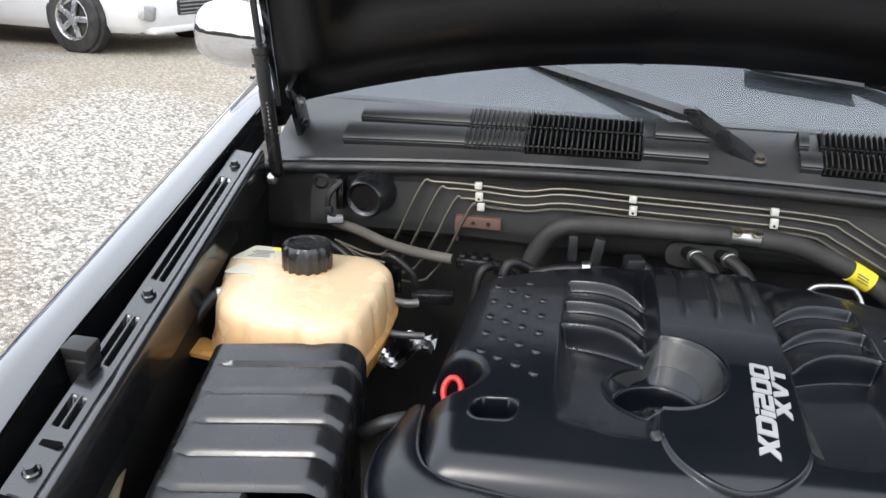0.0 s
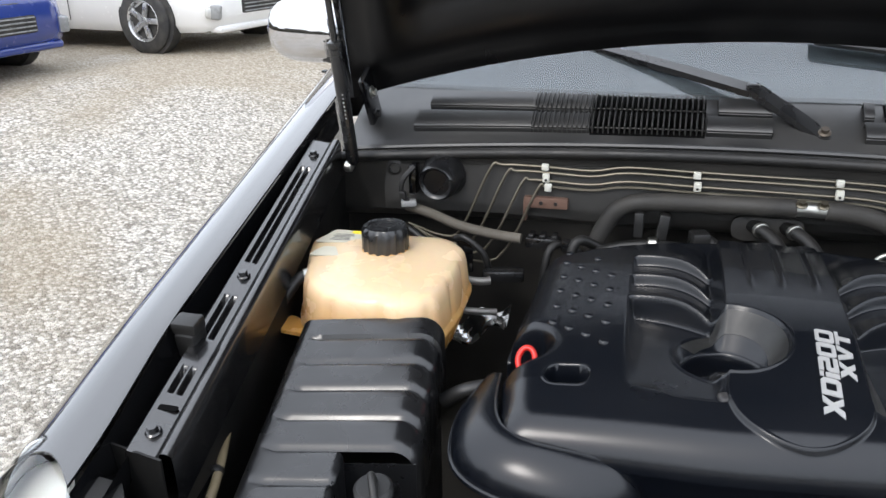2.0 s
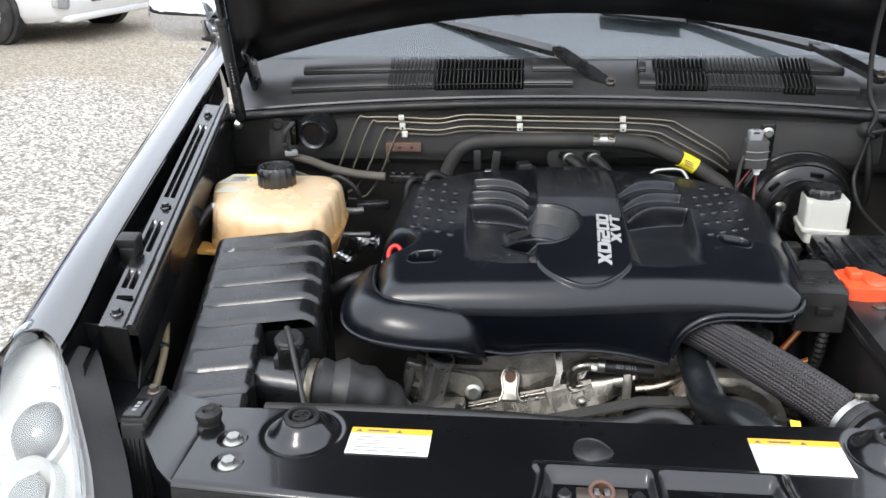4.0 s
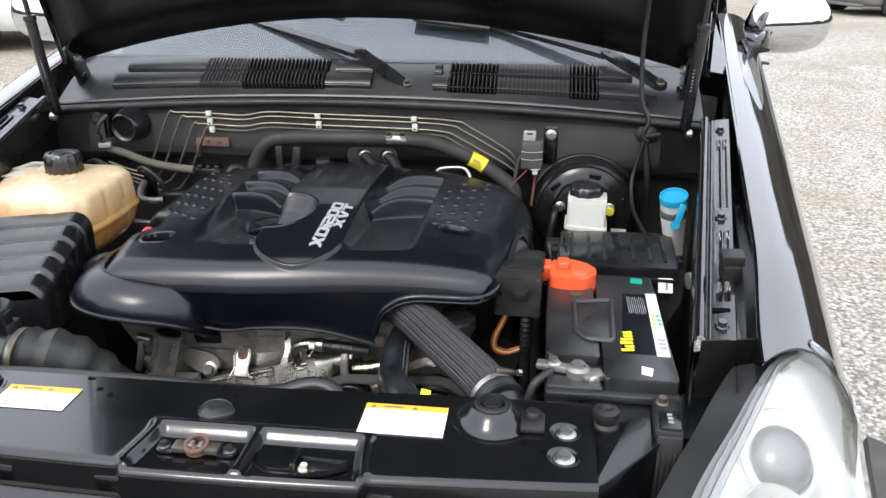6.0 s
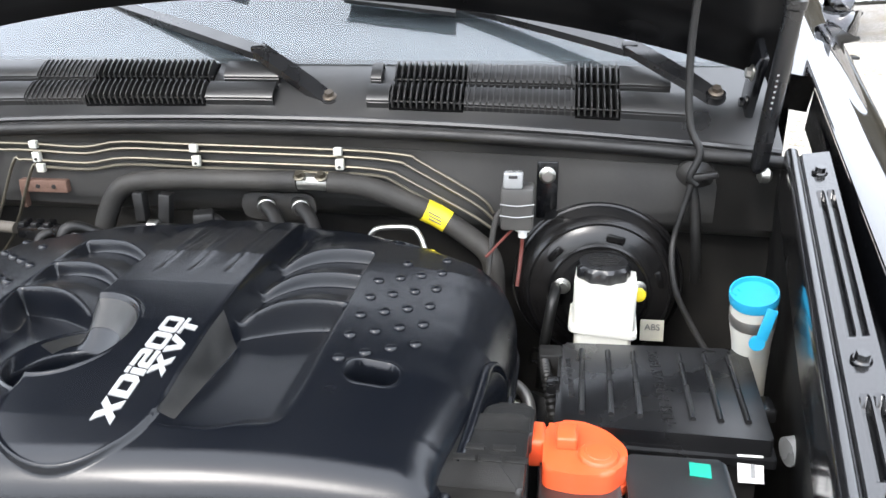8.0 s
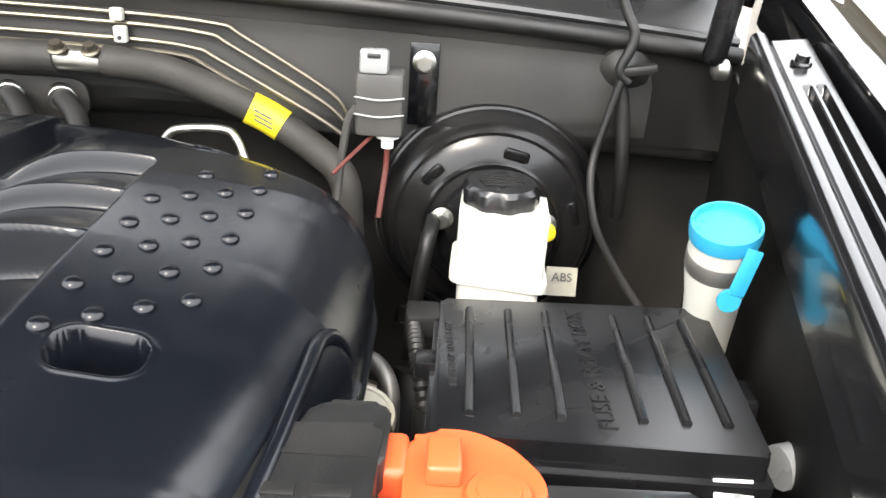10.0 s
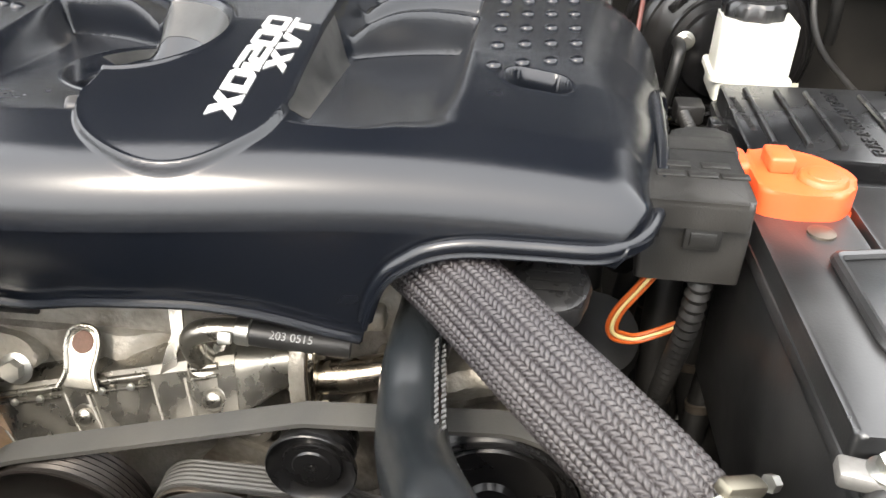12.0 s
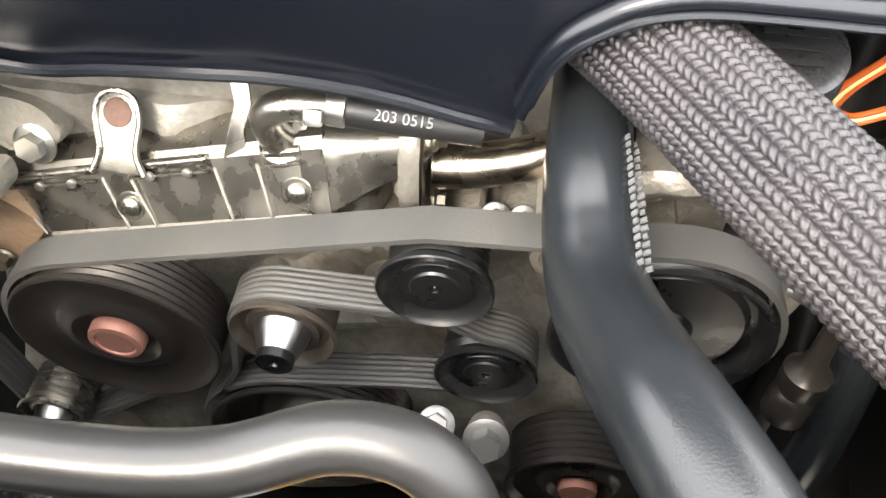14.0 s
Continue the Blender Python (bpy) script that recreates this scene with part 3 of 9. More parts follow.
def rail(side):
    ob = thing("wing_rail", (side * 0.66, 0.45, 1.0), "black painted rail with slots and bolts along the engine bay", "rail", "bay side rails")
    end = 0.875 if side < 0 else 0.850
    # inner face, bright flange, narrow gutter, slotted plate, outer fold
    prof = [(-0.006, -0.060), (-0.0055, -0.010), (-0.005, 0.001), (-0.0035, 0.0048), (0.0, 0.0068), (0.004, 0.0074), (0.008, 0.0068), (0.0105, 0.0045), (0.0120, -0.001), (0.0135, -0.0035), (0.0150, -0.0030), (0.0165, 0.0)]
    prof += [(0.0175 + 0.0008 * k, 0.0001 * k) for k in range(41)] + [(0.0515, 0.000), (0.0525, -0.006)]

    def slots(a, y):
        """Pairs of long slots with a narrow bar between."""
        g = 0.0
        for y0, y1 in ((0.207, 0.250), (0.305, 0.392), (0.474, end - 0.105)):
            for mid in (0.0280, 0.0395):
                g += float(sstep(0.0042, 0.0024, abs(a - mid)) * sstep(y0 - 0.003, y0 + 0.006, y) * sstep(y1 + 0.003, y1 - 0.006, y))
        return -0.011 * min(1.0, g)

    ys = sorted(list(np.linspace(0.115, end, 170)) + [q + d for q in (0.207, 0.250, 0.305, 0.392, 0.474, end - 0.105) for d in (-0.003, -0.001, 0.0015, 0.004, 0.006)])
    P = [[(side * (rail_in(y) + a), y, rail_z(y) + b + slots(a, y)) for a, b in prof] for y in ys]
    part("channel", skin(P), RAILPAINT, ob, sharp=45)
    y = 0.182
    # black plate laid on the rail, with a slot's shade as its colour
    part("slot", prism(rounded([(-0.013, -0.0042), (0.013, -0.0042), (0.013, 0.0042), (-0.013, 0.0042)], 0.004), 0, 0.0008, 0, m=at(side * (rail_in(y) + 0.032), y, rail_z(y) + 0.0024, 10)), HOLE_SHADE, ob, "black plate painted as an oval slot's shade")
    for y, a in ((0.146, 0.032), (0.438, 0.032), (end - 0.058, 0.032)):
        part("bolt", hexbolt((side * (rail_in(y) + a), y, rail_z(y) + 0.002), (0, -0.18, 1), 0.0062), RAILPAINT, ob, "painted bolt with washer")
    # apron below the rail
    A = []
    for y in np.linspace(-0.10, 0.93, 28):
        x = rail_in(max(y, 0.06))
        top = rail_z(y) - 0.050 - 0.030 * float(sstep(0.125, 0.105, y))
        A.append([(side * (x - 0.002), y, top), (side * (x - 0.003), y, top - 0.012), (side * (x + 0.004), y, rail_z(y) - 0.20),
                  (side * (x + 0.0), y, 0.80), (side * (x - 0.07), y, 0.66), (side * (x - 0.14), y, 0.55)])
    part("apron", slab(A, (side * 0.003, 0, 0)), APRON, ob, "dusty black inner apron")
    part("front_flange", slab([[(side * xx, 0.108 + 0.2 * (xx - 0.60), zz) for xx in (0.616, 0.64, 0.67, 0.700)] for zz in (1.124, 1.116, 1.03, 0.90)], (0, -0.003, 0)), APRON, ob)
    return ob


rail(-1)
rail(1)


def hood_stop(x, y, z):
    ob = thing("hood_stop", (x, y, z), "black rubber hood stop block on the side rail", "rubber stop", "hood stops")
    part("foot", box((0.027, 0.032, 0.034), at(x, y, z - 0.012, 10), 0.004), RUBBER, ob)
    part("pad", box((0.033, 0.026, 0.017), at(x, y - 0.003, z + 0.011, 10), 0.0025), RUBBER, ob)


for e in (-1, 1):
    part("wall_front_corner", between(min(e * 0.56, e * 0.82), max(e * 0.56, e * 0.82), -0.06, 0.125, 0.915, 0.93, 0.002), APRON, None, "dark closing plate beside the head lamp", "plate", "", "structure")

hood_stop(-0.694, 0.300, 1.166)
hood_stop(0.680, 0.276, 1.166)

# bulkhead between bay and cabin
ob = thing("wall_bulkhead", (0, 0.92, 0.6), "dusty dark bulkhead panel behind the engine", "bulkhead", "", "structure")
prof = [(0.895, 1.252), (0.900, 1.235), (0.903, 1.145), (0.915, 1.128), (0.935, 1.118), (0.945, 1.09), (0.955, 0.95), (0.97, 0.60), (0.98, 0.26)]
P = []
for x in np.linspace(-0.76, 0.76, 70):
    row = []
    for y, z in prof:
        drop = 0.030 * (abs(x) / 0.72) ** 2
        row.append((x, y + 0.003 * math.sin(9 * x) * (z < 1.13), z - drop * sstep(1.0, 1.25, z)))
    P.append(row)
part("panel", slab(P, (0, 0.006, 0)), FIREWALL, ob)
P = []
for x in np.linspace(-0.655, 0.655, 110):
    low = 1.133 + 0.020 * float(sstep(0.25, 0.10, abs(x - 0.02))) - 0.010 * float(sstep(0.22, 0.30, x) * sstep(0.60, 0.45, x)) + 0.003 * math.sin(11 * x)
    high = 1.236 - 0.022 * (abs(x) / 0.72) ** 2
    edge = 0.655 - abs(x)
    P.append([(x, 0.8945 + 0.0065 * float(sstep(0.02, 0.0, min(v * (high - low), edge))) + 0.0012 * math.sin(14 * x + 5 * v) - 0.002 * float(sstep(0.9, 1.0, v)), low + (high - low) * v) for v in np.linspace(0, 1, 16)])
part("sound_panel", slab(P, (0, 0.004, 0)), SOUNDP, ob, "dusty grey sound-deadening panel")
# rubber seal and lip on the bulkhead's top edge
seal = [(x, 0.893, 1.262 - 0.033 * (abs(x) / 0.72) ** 2) for x in np.linspace(-0.735, 0.735, 28)]
part("seal", tube(seal, 0.0095, 10, 2), RUBBER, ob, "black rubber edge seal")
lip = [(x, 0.906, 1.274 - 0.033 * (abs(x) / 0.72) ** 2) for x in np.linspace(-0.735, 0.735, 28)]
part("lip", tube(lip, 0.0055, 8, 2), GRILLEP, ob)

# cowl panel under the windscreen


def cowl_z(x, v):
    drop = -0.033 * (abs(x) / 0.72) ** 2
    return 1.272 + drop + (0.068 + 0.02 * (abs(x) / 0.72) ** 2) * v


def cowl_y(x, v):
    return 0.910 + 0.022 * (abs(x) / 0.72) ** 2 + (0.105 + 0.075 * (abs(x) / 0.72) ** 2) * v


def cowl_pt(x, v, up=0.0):
    return (x, cowl_y(x, v) - 0.5 * up, cowl_z(x, v) + 0.85 * up)


ob = thing("cowl_panel", (0, 0.97, 1.25), "grey-black plastic cowl panel with vent grilles under the windscreen", "cowl panel")
P = [[cowl_pt(x, v, 0.004 * math.sin(v * 3.1)) for v in np.linspace(0, 1, 14)] for x in np.linspace(-0.745, 0.745, 80)]
part("panel", slab(P, (0, 0.004, -0.004)), GRILLEP, ob)


def cowl_strip(x0, x1, v0, v1, up, name="step", material=None):
    P = []
    for x in np.linspace(x0, x1, 20):
        P.append([cowl_pt(x, v0, 0.001), cowl_pt(x, v0 + 0.012, up - 0.001), cowl_pt(x, v0 + 0.04, up + 0.001), cowl_pt(x, (v0 + v1) / 2, up + 0.002), cowl_pt(x, v1 - 0.03, up), cowl_pt(x, v1, 0.001)])
    part(name, slab(P, (0, 0.001, -0.004)), material or GRILLEP, ob)


ROWS = ((0.20, 0.50), (0.55, 0.85))
for x0, x1 in ((-0.61, -0.386), (-0.088, 0.015), (0.155, 0.188), (0.520, 0.612)):
    for v0, v1 in ROWS:
        far = x0 if abs(x0) > abs(x1) else x1
        cut = 0.05 * (v0 - 0.2) * (1 if far < 0 else -1)
        cowl_strip(x0 + (cut if far == x0 else 0), x1 + (cut if far == x1 else 0), v0, v1, 0.0165)


def grille(x0, x1, n, deep=True):
    """Two rows of vent ribs over a black sheet painted as the opening's shade, or over a closed ridge."""
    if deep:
        # black sheet above the panel, its colour standing for the vent's inner shade
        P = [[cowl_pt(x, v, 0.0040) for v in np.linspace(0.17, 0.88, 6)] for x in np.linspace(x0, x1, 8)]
        part("grille_backing", slab(P, (0, 0.002, -0.003)), HOLE_SHADE, ob, "black sheet painted as the shade in the vent")
    else:
        for v0, v1 in ROWS:
            cowl_strip(x0, x1, v0, v1, 0.0145, "closed_ridge", ROUGHP)
    more = 0.002 if deep else 0.0
    for k in range(n):
        x = x0 + (x1 - x0) * (k + 0.5) / n
        t = bmesh.new()
        w = 0.0012
        for v0, v1 in ROWS:
            a = []
            for q in (-w, w):
                pts = [cowl_pt(x + q, v0 - 0.01, 0.003), cowl_pt(x + q, v0 + 0.02, 0.0175 + more), cowl_pt(x + q, (v0 + v1) / 2, 0.0195 + more), cowl_pt(x + q, v1 - 0.03, 0.0180 + more), cowl_pt(x + q, v1 + 0.01, 0.003)]
                a.append([t.verts.new(p) for p in pts])
            t.faces.new(a[0])
            t.faces.new(a[1])
            for i in range(5):
                m = (i + 1) % 5
                t.faces.new((a[0][i], a[0][m], a[1][m], a[1][i]))
        part("fin", t, GRILLEP, ob)
    if deep:
        for v0, v1 in ROWS:
            for v in (v0 + 0.05,):
                part("cross_bar", tube([cowl_pt(x, v, 0.0095) for x in np.linspace(x0, x1, 6)], 0.0015, 6, 2), RUBBER, ob)


grille(-0.282, -0.090, 21)
grille(-0.386, -0.283, 12, False)
grille(0.188, 0.296, 12)
grille(0.297, 0.455, 17, False)
grille(0.456, 0.520, 7)

# windscreen, dashboard and roof behind it


def screen_pt(x, s, lift=0.0):
    """s metres up the glass from its lower edge."""
    k = (abs(x) / 0.72) ** 2
    y0, z0 = cowl_y(x, 1.0) - 0.012, cowl_z(x, 1.0) - 0.004
    return (x * (1 - 0.10 * s), y0 + s * 0.86 + 0.02 * k * s - 0.5 * lift, z0 + s * 0.50 - 0.03 * s * s + 0.86 * lift)


ob = thing("windscreen", (0, 1.3, 1.3), "tinted windscreen reflecting the pale sky", "windscreen")
P = [[screen_pt(x, s) for s in np.linspace(0, 1.0, 16)] for x in np.linspace(-0.74, 0.74, 30)]
pane = part("pane", slab(P, (0, 0.002, -0.005)), SCREEN, ob)
pane.visible_shadow = False
for e in (-1, 1):
    P = [[screen_pt(e * (0.742 + 0.09 * u), s, 0.012 - 0.02 * u) for u in np.linspace(0, 1, 4)] for s in np.linspace(-0.02, 1.0, 12)]
    part("pillar", slab(P, (0, 0.03, -0.06)), PAINT, ob)
P = [[(x, cowl_y(x, 1.0) + 0.02 + 1.4 * v, cowl_z(x, 1.0) - 0.10 + 0.03 * math.sin(v * 3)) for v in np.linspace(0, 1, 10)] for x in np.linspace(-0.74, 0.74, 24)]
part("dashboard", slab(P, (0, 0, -0.02)), DASH, None, "dark dashboard top behind the windscreen", "dashboard", "", "")
P = [[(x, 1.80 + 1.6 * v, 1.79 + 0.03 * math.sin(3.1 * v) - 0.04 * (x / 0.7) ** 2) for v in np.linspace(0, 1, 8)] for x in np.linspace(-0.74, 0.74, 16)]
part("roof", slab(P, (0, 0, -0.03)), PAINT, None, "black car roof", "roof", "", "structure")
for e in (-1, 1):
    P = [[(e * (0.94 - 0.10 * sstep(1.2, 1.8, z)), y, z) for z in (0.35, 0.8, 1.2, 1.5, 1.78)] for y in np.linspace(1.62, 3.4, 8)]
    part("wall_side" + ("_left" if e < 0 else "_right"), slab(P, (-e * 0.03, 0, 0)), PAINT, None, "black car body side", "body side", "", "structure")
part("wall_tail", between(-0.90, 0.90, 3.36, 3.42, 0.35, 1.78, 0.01), PAINT, None, "black car tail", "body", "", "structure")

# ---- hood, propped open ----
HY, HZ, HA = 1.02, 1.315, radians(62)


def hood_pt(x, s, n=0.0):
    """s metres from the hinge line towards the hood's nose, n off its inner face."""
    return (x, HY - s * math.cos(HA) - n * math.sin(HA), HZ + s * math.sin(HA) - n * math.cos(HA))


def hood_half(s):
    return 0.755 - 0.10 * s


def hood_edge(x):
    return 0.115 * (1 - (x / 0.76) ** 2) - 0.005


ob = thing("hood", (0, 1.0, 1.3), "black hood propped open, its bare underside showing", "hood")
outer, inner = [], []
for u in np.linspace(-1, 1, 64):
    ro, ri = [], []
    for v in np.linspace(0, 1, 40):
        s = hood_edge(u * 0.75) + v * (1.12 - hood_edge(u * 0.75))
        x = u * hood_half(s)
        crown = -0.045 * (1 - u * u) - 0.02 * math.sin(math.pi * v)
        ro.append(hood_pt(x, s, crown - 0.012))
        d = min(s - hood_edge(x), (1 - abs(u)) * 0.75, 1.12 - s)
        bead = 0.020 * (sstep(0.035, 0.055, d) - sstep(0.115, 0.14, d)) - 0.012 * sstep(0.14, 0.17, d)
        ri.append(hood_pt(x, s, crown + bead))
    outer.append(ro)
    inner.append(ri)
part("outer_skin", slab(outer, tuple(np.array(hood_pt(0, 0, -0.002)) - np.array(hood_pt(0, 0, 0)))), PAINT, ob, "polished black paint")
part("inner_panel", slab(inner, tuple(np.array(hood_pt(0, 0, -0.003)) - np.array(hood_pt(0, 0, 0)))), HOODIN, ob, "satin black stamped underside")
P = [[hood_pt(u * (hood_half(s) - 0.20), s + 0.02 * math.cos(6 * math.pi * u), -0.028) for s in np.linspace(0.30, 0.95, 14)] for u in np.linspace(-1, 1, 24)]
part("insulation_pad", slab(P, tuple(np.array(hood_pt(0, 0, 0.014)) - np.array(hood_pt(0, 0, 0)))), PAD, ob, "grey felt pad")
for e in (-1, 1):
    P = [[hood_pt(e * (hood_half(s) + dx), s, n) for dx, n in ((0.0, 0.0), (0.006, 0.004), (0.008, -0.004), (0.004, -0.022))] for s in np.linspace(0.0, 1.1, 20)]
    part("side_flange", slab(P, (e * 0.002, 0, 0)), PAINT, ob)
    hx = e * 0.705
    part("hinge_arm", box((0.012, 0.05, 0.13), at(hx, 0.985, 1.315, 28), 0.004), BAYPAINT, ob)
    part("hinge_bolt", hexbolt((hx - e * 0.006, 0.972, 1.335), (-e, 0, 0), 0.008), ZINC, ob)
    part("hinge_bolt", hexbolt((hx - e * 0.006, 0.99, 1.29), (-e, 0, 0), 0.007), BAYPAINT, ob)


def strut(e):
    a, b = arr(e * 0.692, 0.845, 1.232), arr(e * 0.722, 0.79, 1.79)
    d = b - a
    ob = thing("gas_strut", a, "black gas strut holding the hood open", "gas strut", "hood struts")
    q = a + d * 0.385
    part("cylinder", lathe([(0.006, -0.004), (0.0095, 0.0), (0.0115, 0.006), (0.0115, np.linalg.norm(q - a) - 0.012), (0.0135, np.linalg.norm(q - a) - 0.010), (0.0135, np.linalg.norm(q - a)), (0.007, np.linalg.norm(q - a) + 0.002)], axis(a, d), 20), PLASTIC, ob)
    part("rod", tube([q, b], 0.0055, 10, 2), BAYPAINT, ob)
    part("ball_joint", lathe([(0.004, 0), (0.010, 0.004), (0.010, 0.014), (0.005, 0.018)], axis(a + arr(0, 0, -0.008), (e, 0, 0)), 16), ZINC, ob, "zinc ball joint")
    s = bmesh.new()
    n = d / np.linalg.norm(d)
    for k in range(7):
        c = a + n * (0.085 + 0.007 * k)
        box((0.004, 0.0006, 0.0022), axis(c + arr(-e * 0.004, -0.0112, 0.0), n) @ pose(0, 0, 0), 0, bm=s)
    part("printed_mark", s, LETTER, ob, "small unreadable white print")


strut(-1)
strut(1)

# ---- radiator support panel across the nose ----


def front_y(x):
    """The front fold, pushed out where the latch recess sits."""
    return -0.132 + 0.11 * x * x - 0.013 * float(sstep(-0.068, -0.056, x) * sstep(0.228, 0.216, x))


def panel_z(x, y):
    """Height of the pressed top, with its latch recess and raised mounts."""
    z = 1.050 - 0.035 * np.clip(np.abs(x) - 0.30, 0, 1) ** 1.5
    wide = 0.010 * sstep(-0.06, -0.15, y)
    rec = sstep(-0.050 - wide, -0.038 - wide, x) * sstep(0.210 + wide, 0.198 + wide, x) * sstep(-0.052, -0.066, y) * sstep(-0.141, -0.130, y)
    rib = sstep(0.066, 0.072, x) * sstep(0.086, 0.080, x)
    z = z - 0.009 * rec * (1 - rib)
    side = np.exp(-((np.abs(x - 0.080) - 0.132 - wide) / 0.0065) ** 2) * sstep(-0.046, -0.058, y)
    rear = np.exp(-((y + 0.047) / 0.0065) ** 2) * sstep(-0.066, -0.056, x) * sstep(0.224, 0.214, x)
    mid = np.exp(-((x - 0.076) / 0.0065) ** 2) * sstep(-0.046, -0.058, y)
    front = np.exp(-((y + 0.138) / 0.008) ** 2) * sstep(-0.075, -0.060, x) * sstep(0.234, 0.218, x)
    z = z + 0.0052 * np.minimum(side + rear + mid + front, 1)
    for cx, cy in ((-0.347, 0.0), (0.355, 0.012)):
        r = np.hypot(x - cx, y - cy)
        z = z + 0.020 * sstep(0.044, 0.020, r) - 0.0018 * np.exp(-((r - 0.047) / 0.004) ** 2)
    for cx, cy in ((-0.43, -0.020), (-0.42, -0.066), (0.446, -0.004), (0.443, -0.055)):
        r = np.hypot(x - cx, y - cy)
        z = z - 0.003 * sstep(0.020, 0.014, r)
    return z


ob = thing("radiator_support", (0, -0.05, 0.95), "glossy black front panel carrying the hood latch", "front panel")
X = np.linspace(-0.475, 0.480, 520)
P = []
for x in X:
    row = []
    yb = 0.047 + 0.014 * sstep(0, 0.45, x)
    yf = front_y(x)
    row += [(x, yb + 0.004, 1.028), (x, yb + 0.003, 1.044)]
    for y in np.linspace(yb, yf + 0.010, 84):
        row.append((x, y, float(panel_z(np.float64(x), np.float64(y)))))
    for k in range(1, 8):
        a = k / 7 * math.pi / 2
        row.append((x, yf + 0.010 - 0.010 * math.sin(a), 1.050 - 0.010 * (1 - math.cos(a)) - 0.035 * max(0, abs(x) - 0.30) ** 1.5))
    lo = 0.998 - 0.012 * float(sstep(0.035, 0.02, abs(x - 0.008))) - 0.006 * math.cos(2 * x)
    row += [(x, yf - 0.002, lo + 0.020), (x, yf - 0.004, lo + 0.004), (x, yf - 0.012, lo), (x, yf - 0.013, lo - 0.006)]
    P.append(row)
part("top_panel", skin(P), BAYPAINT, ob, sharp=60)
# end plates that reach to the lamps
for e in (-1, 1):
    pts = rounded([(e * 0.470, 0.062), (e * 0.470, -0.105), (e * 0.505, -0.075), (e * 0.560, 0.0), (e * 0.640, 0.030), (e * 0.705, 0.110), (e * 0.705, 0.240), (e * 0.632, 0.240), (e * 0.604, 0.110), (e * 0.54, 0.084)], 0.012)
    part("end_plate", prism(pts if e > 0 else pts[::-1], 1.034, 1.040, 0.002), BAYPAINT, ob)
    part("end_web", prism([(e * 0.470, -0.10), (e * 0.505, -0.073), (e * 0.56, 0.0), (e * 0.55, 0.004), (e * 0.50, -0.066), (e * 0.47, -0.094)][:: (1 if e > 0 else -1)], 0.90, 1.036, 0.0), BAYPAINT, ob)
# tabs in the front face, and black plates and discs painted as holes
for x in (-0.395, 0.40):
    part("painted_square_hole", box((0.013, 0.002, 0.010), at(x, front_y(x) - 0.0030, 1.018), 0.001), HOLE_SHADE, ob, "black plate painted as a square hole's shade")
for x in (-0.215, -0.078, 0.238):
    part("tab", box((0.034, 0.006, 0.022), at(x, front_y(x) - 0.001, 1.020), 0.003), BAYPAINT, ob)
    part("painted_tab_hole", lathe([(0.0045, 0), (0.0045, 0.001)], axis((x, front_y(x) - 0.004, 1.020), (0, -1, 0)), 14), HOLE_SHADE, ob, "black disc painted as a small hole's shade")
for x, y in ((-0.43, -0.020), (-0.42, -0.066), (0.446, -0.004), (0.443, -0.055)):
    part("bolt", hexbolt((x, y, 1.0445), (0, 0, 1), 0.0085), ZINC, ob, "zinc hexagon bolt")
for x in (-0.428, 0.447):
    part("bolt", hexbolt((x, front_y(x) - 0.003, 1.016), (0, -1, 0.1), 0.0085), ZINC, ob, "zinc hexagon bolt")
# black discs on the top, painted as the shade in small holes
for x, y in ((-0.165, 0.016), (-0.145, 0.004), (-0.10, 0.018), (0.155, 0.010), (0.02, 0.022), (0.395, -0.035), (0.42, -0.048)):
    part("painted_small_hole", lathe([(0.0042, 0), (0.0042, 0.0007)], at(x, y, 1.0498), 14), HOLE_SHADE, ob, "black disc painted as a small hole's shade")
# teardrop plug in the middle
pl = rounded([(-0.016, -0.016), (-0.012, 0.004), (0.006, 0.010), (0.020, 0.004), (0.034, -0.016), (0.026, -0.028), (0.006, -0.036), (-0.010, -0.030)], 0.012, 4)
plug = part("plug", prism(pl, 1.0495, 1.0525, 0.0012), BATT, ob, "dull black teardrop plug")
part("plug_ring", tube([(0.006 + (q[0] - 0.006) * 0.93, -0.014 + (q[1] + 0.014) * 0.93, 1.0527) for q in pl + pl[:1]], 0.0011, 6, 1, smooth=False), BATT, plug)
part("plug_mark", lathe([(0.006, 0), (0.006, 0.0006), (0.0048, 0.0006), (0.0048, 0)], at(0.002, -0.012, 1.0523), 20), BATT, plug)
# black plates painted as square slots near the back edge
for x in (-0.02, 0.0, -0.19):
    part("slot", box((0.010, 0.005, 0.0012), at(x, 0.040, 1.0502), 0), HOLE_SHADE, ob, "black plate painted as a small slot's shade")

for x, y, z in ((-0.347, 0.0, 1.0700), (0.355, 0.012, 1.0695)):
    b = thing("hood_buffer", (x, y, z), "round black rubber hood buffer on a raised mount", "rubber buffer", "hood buffers")
    part("pad", lathe([(0.021, -0.004), (0.0225, 0.001), (0.021, 0.004), (0.017, 0.004), (0.0155, -0.001), (0.012, -0.001), (0.011, 0.0035), (0.009, 0.0035), (0.008, 0.0005), (0.0, 0.0005)], at(x, y, z), 30), RUBBER, b)
    for a in range(4):
        part("spoke", box((0.007, 0.002, 0.002), at(x + 0.006 * math.cos(a * 1.57), y + 0.006 * math.sin(a * 1.57), z + 0.0026, 0, 0, a * 90), 0.0006), RUBBER, b)
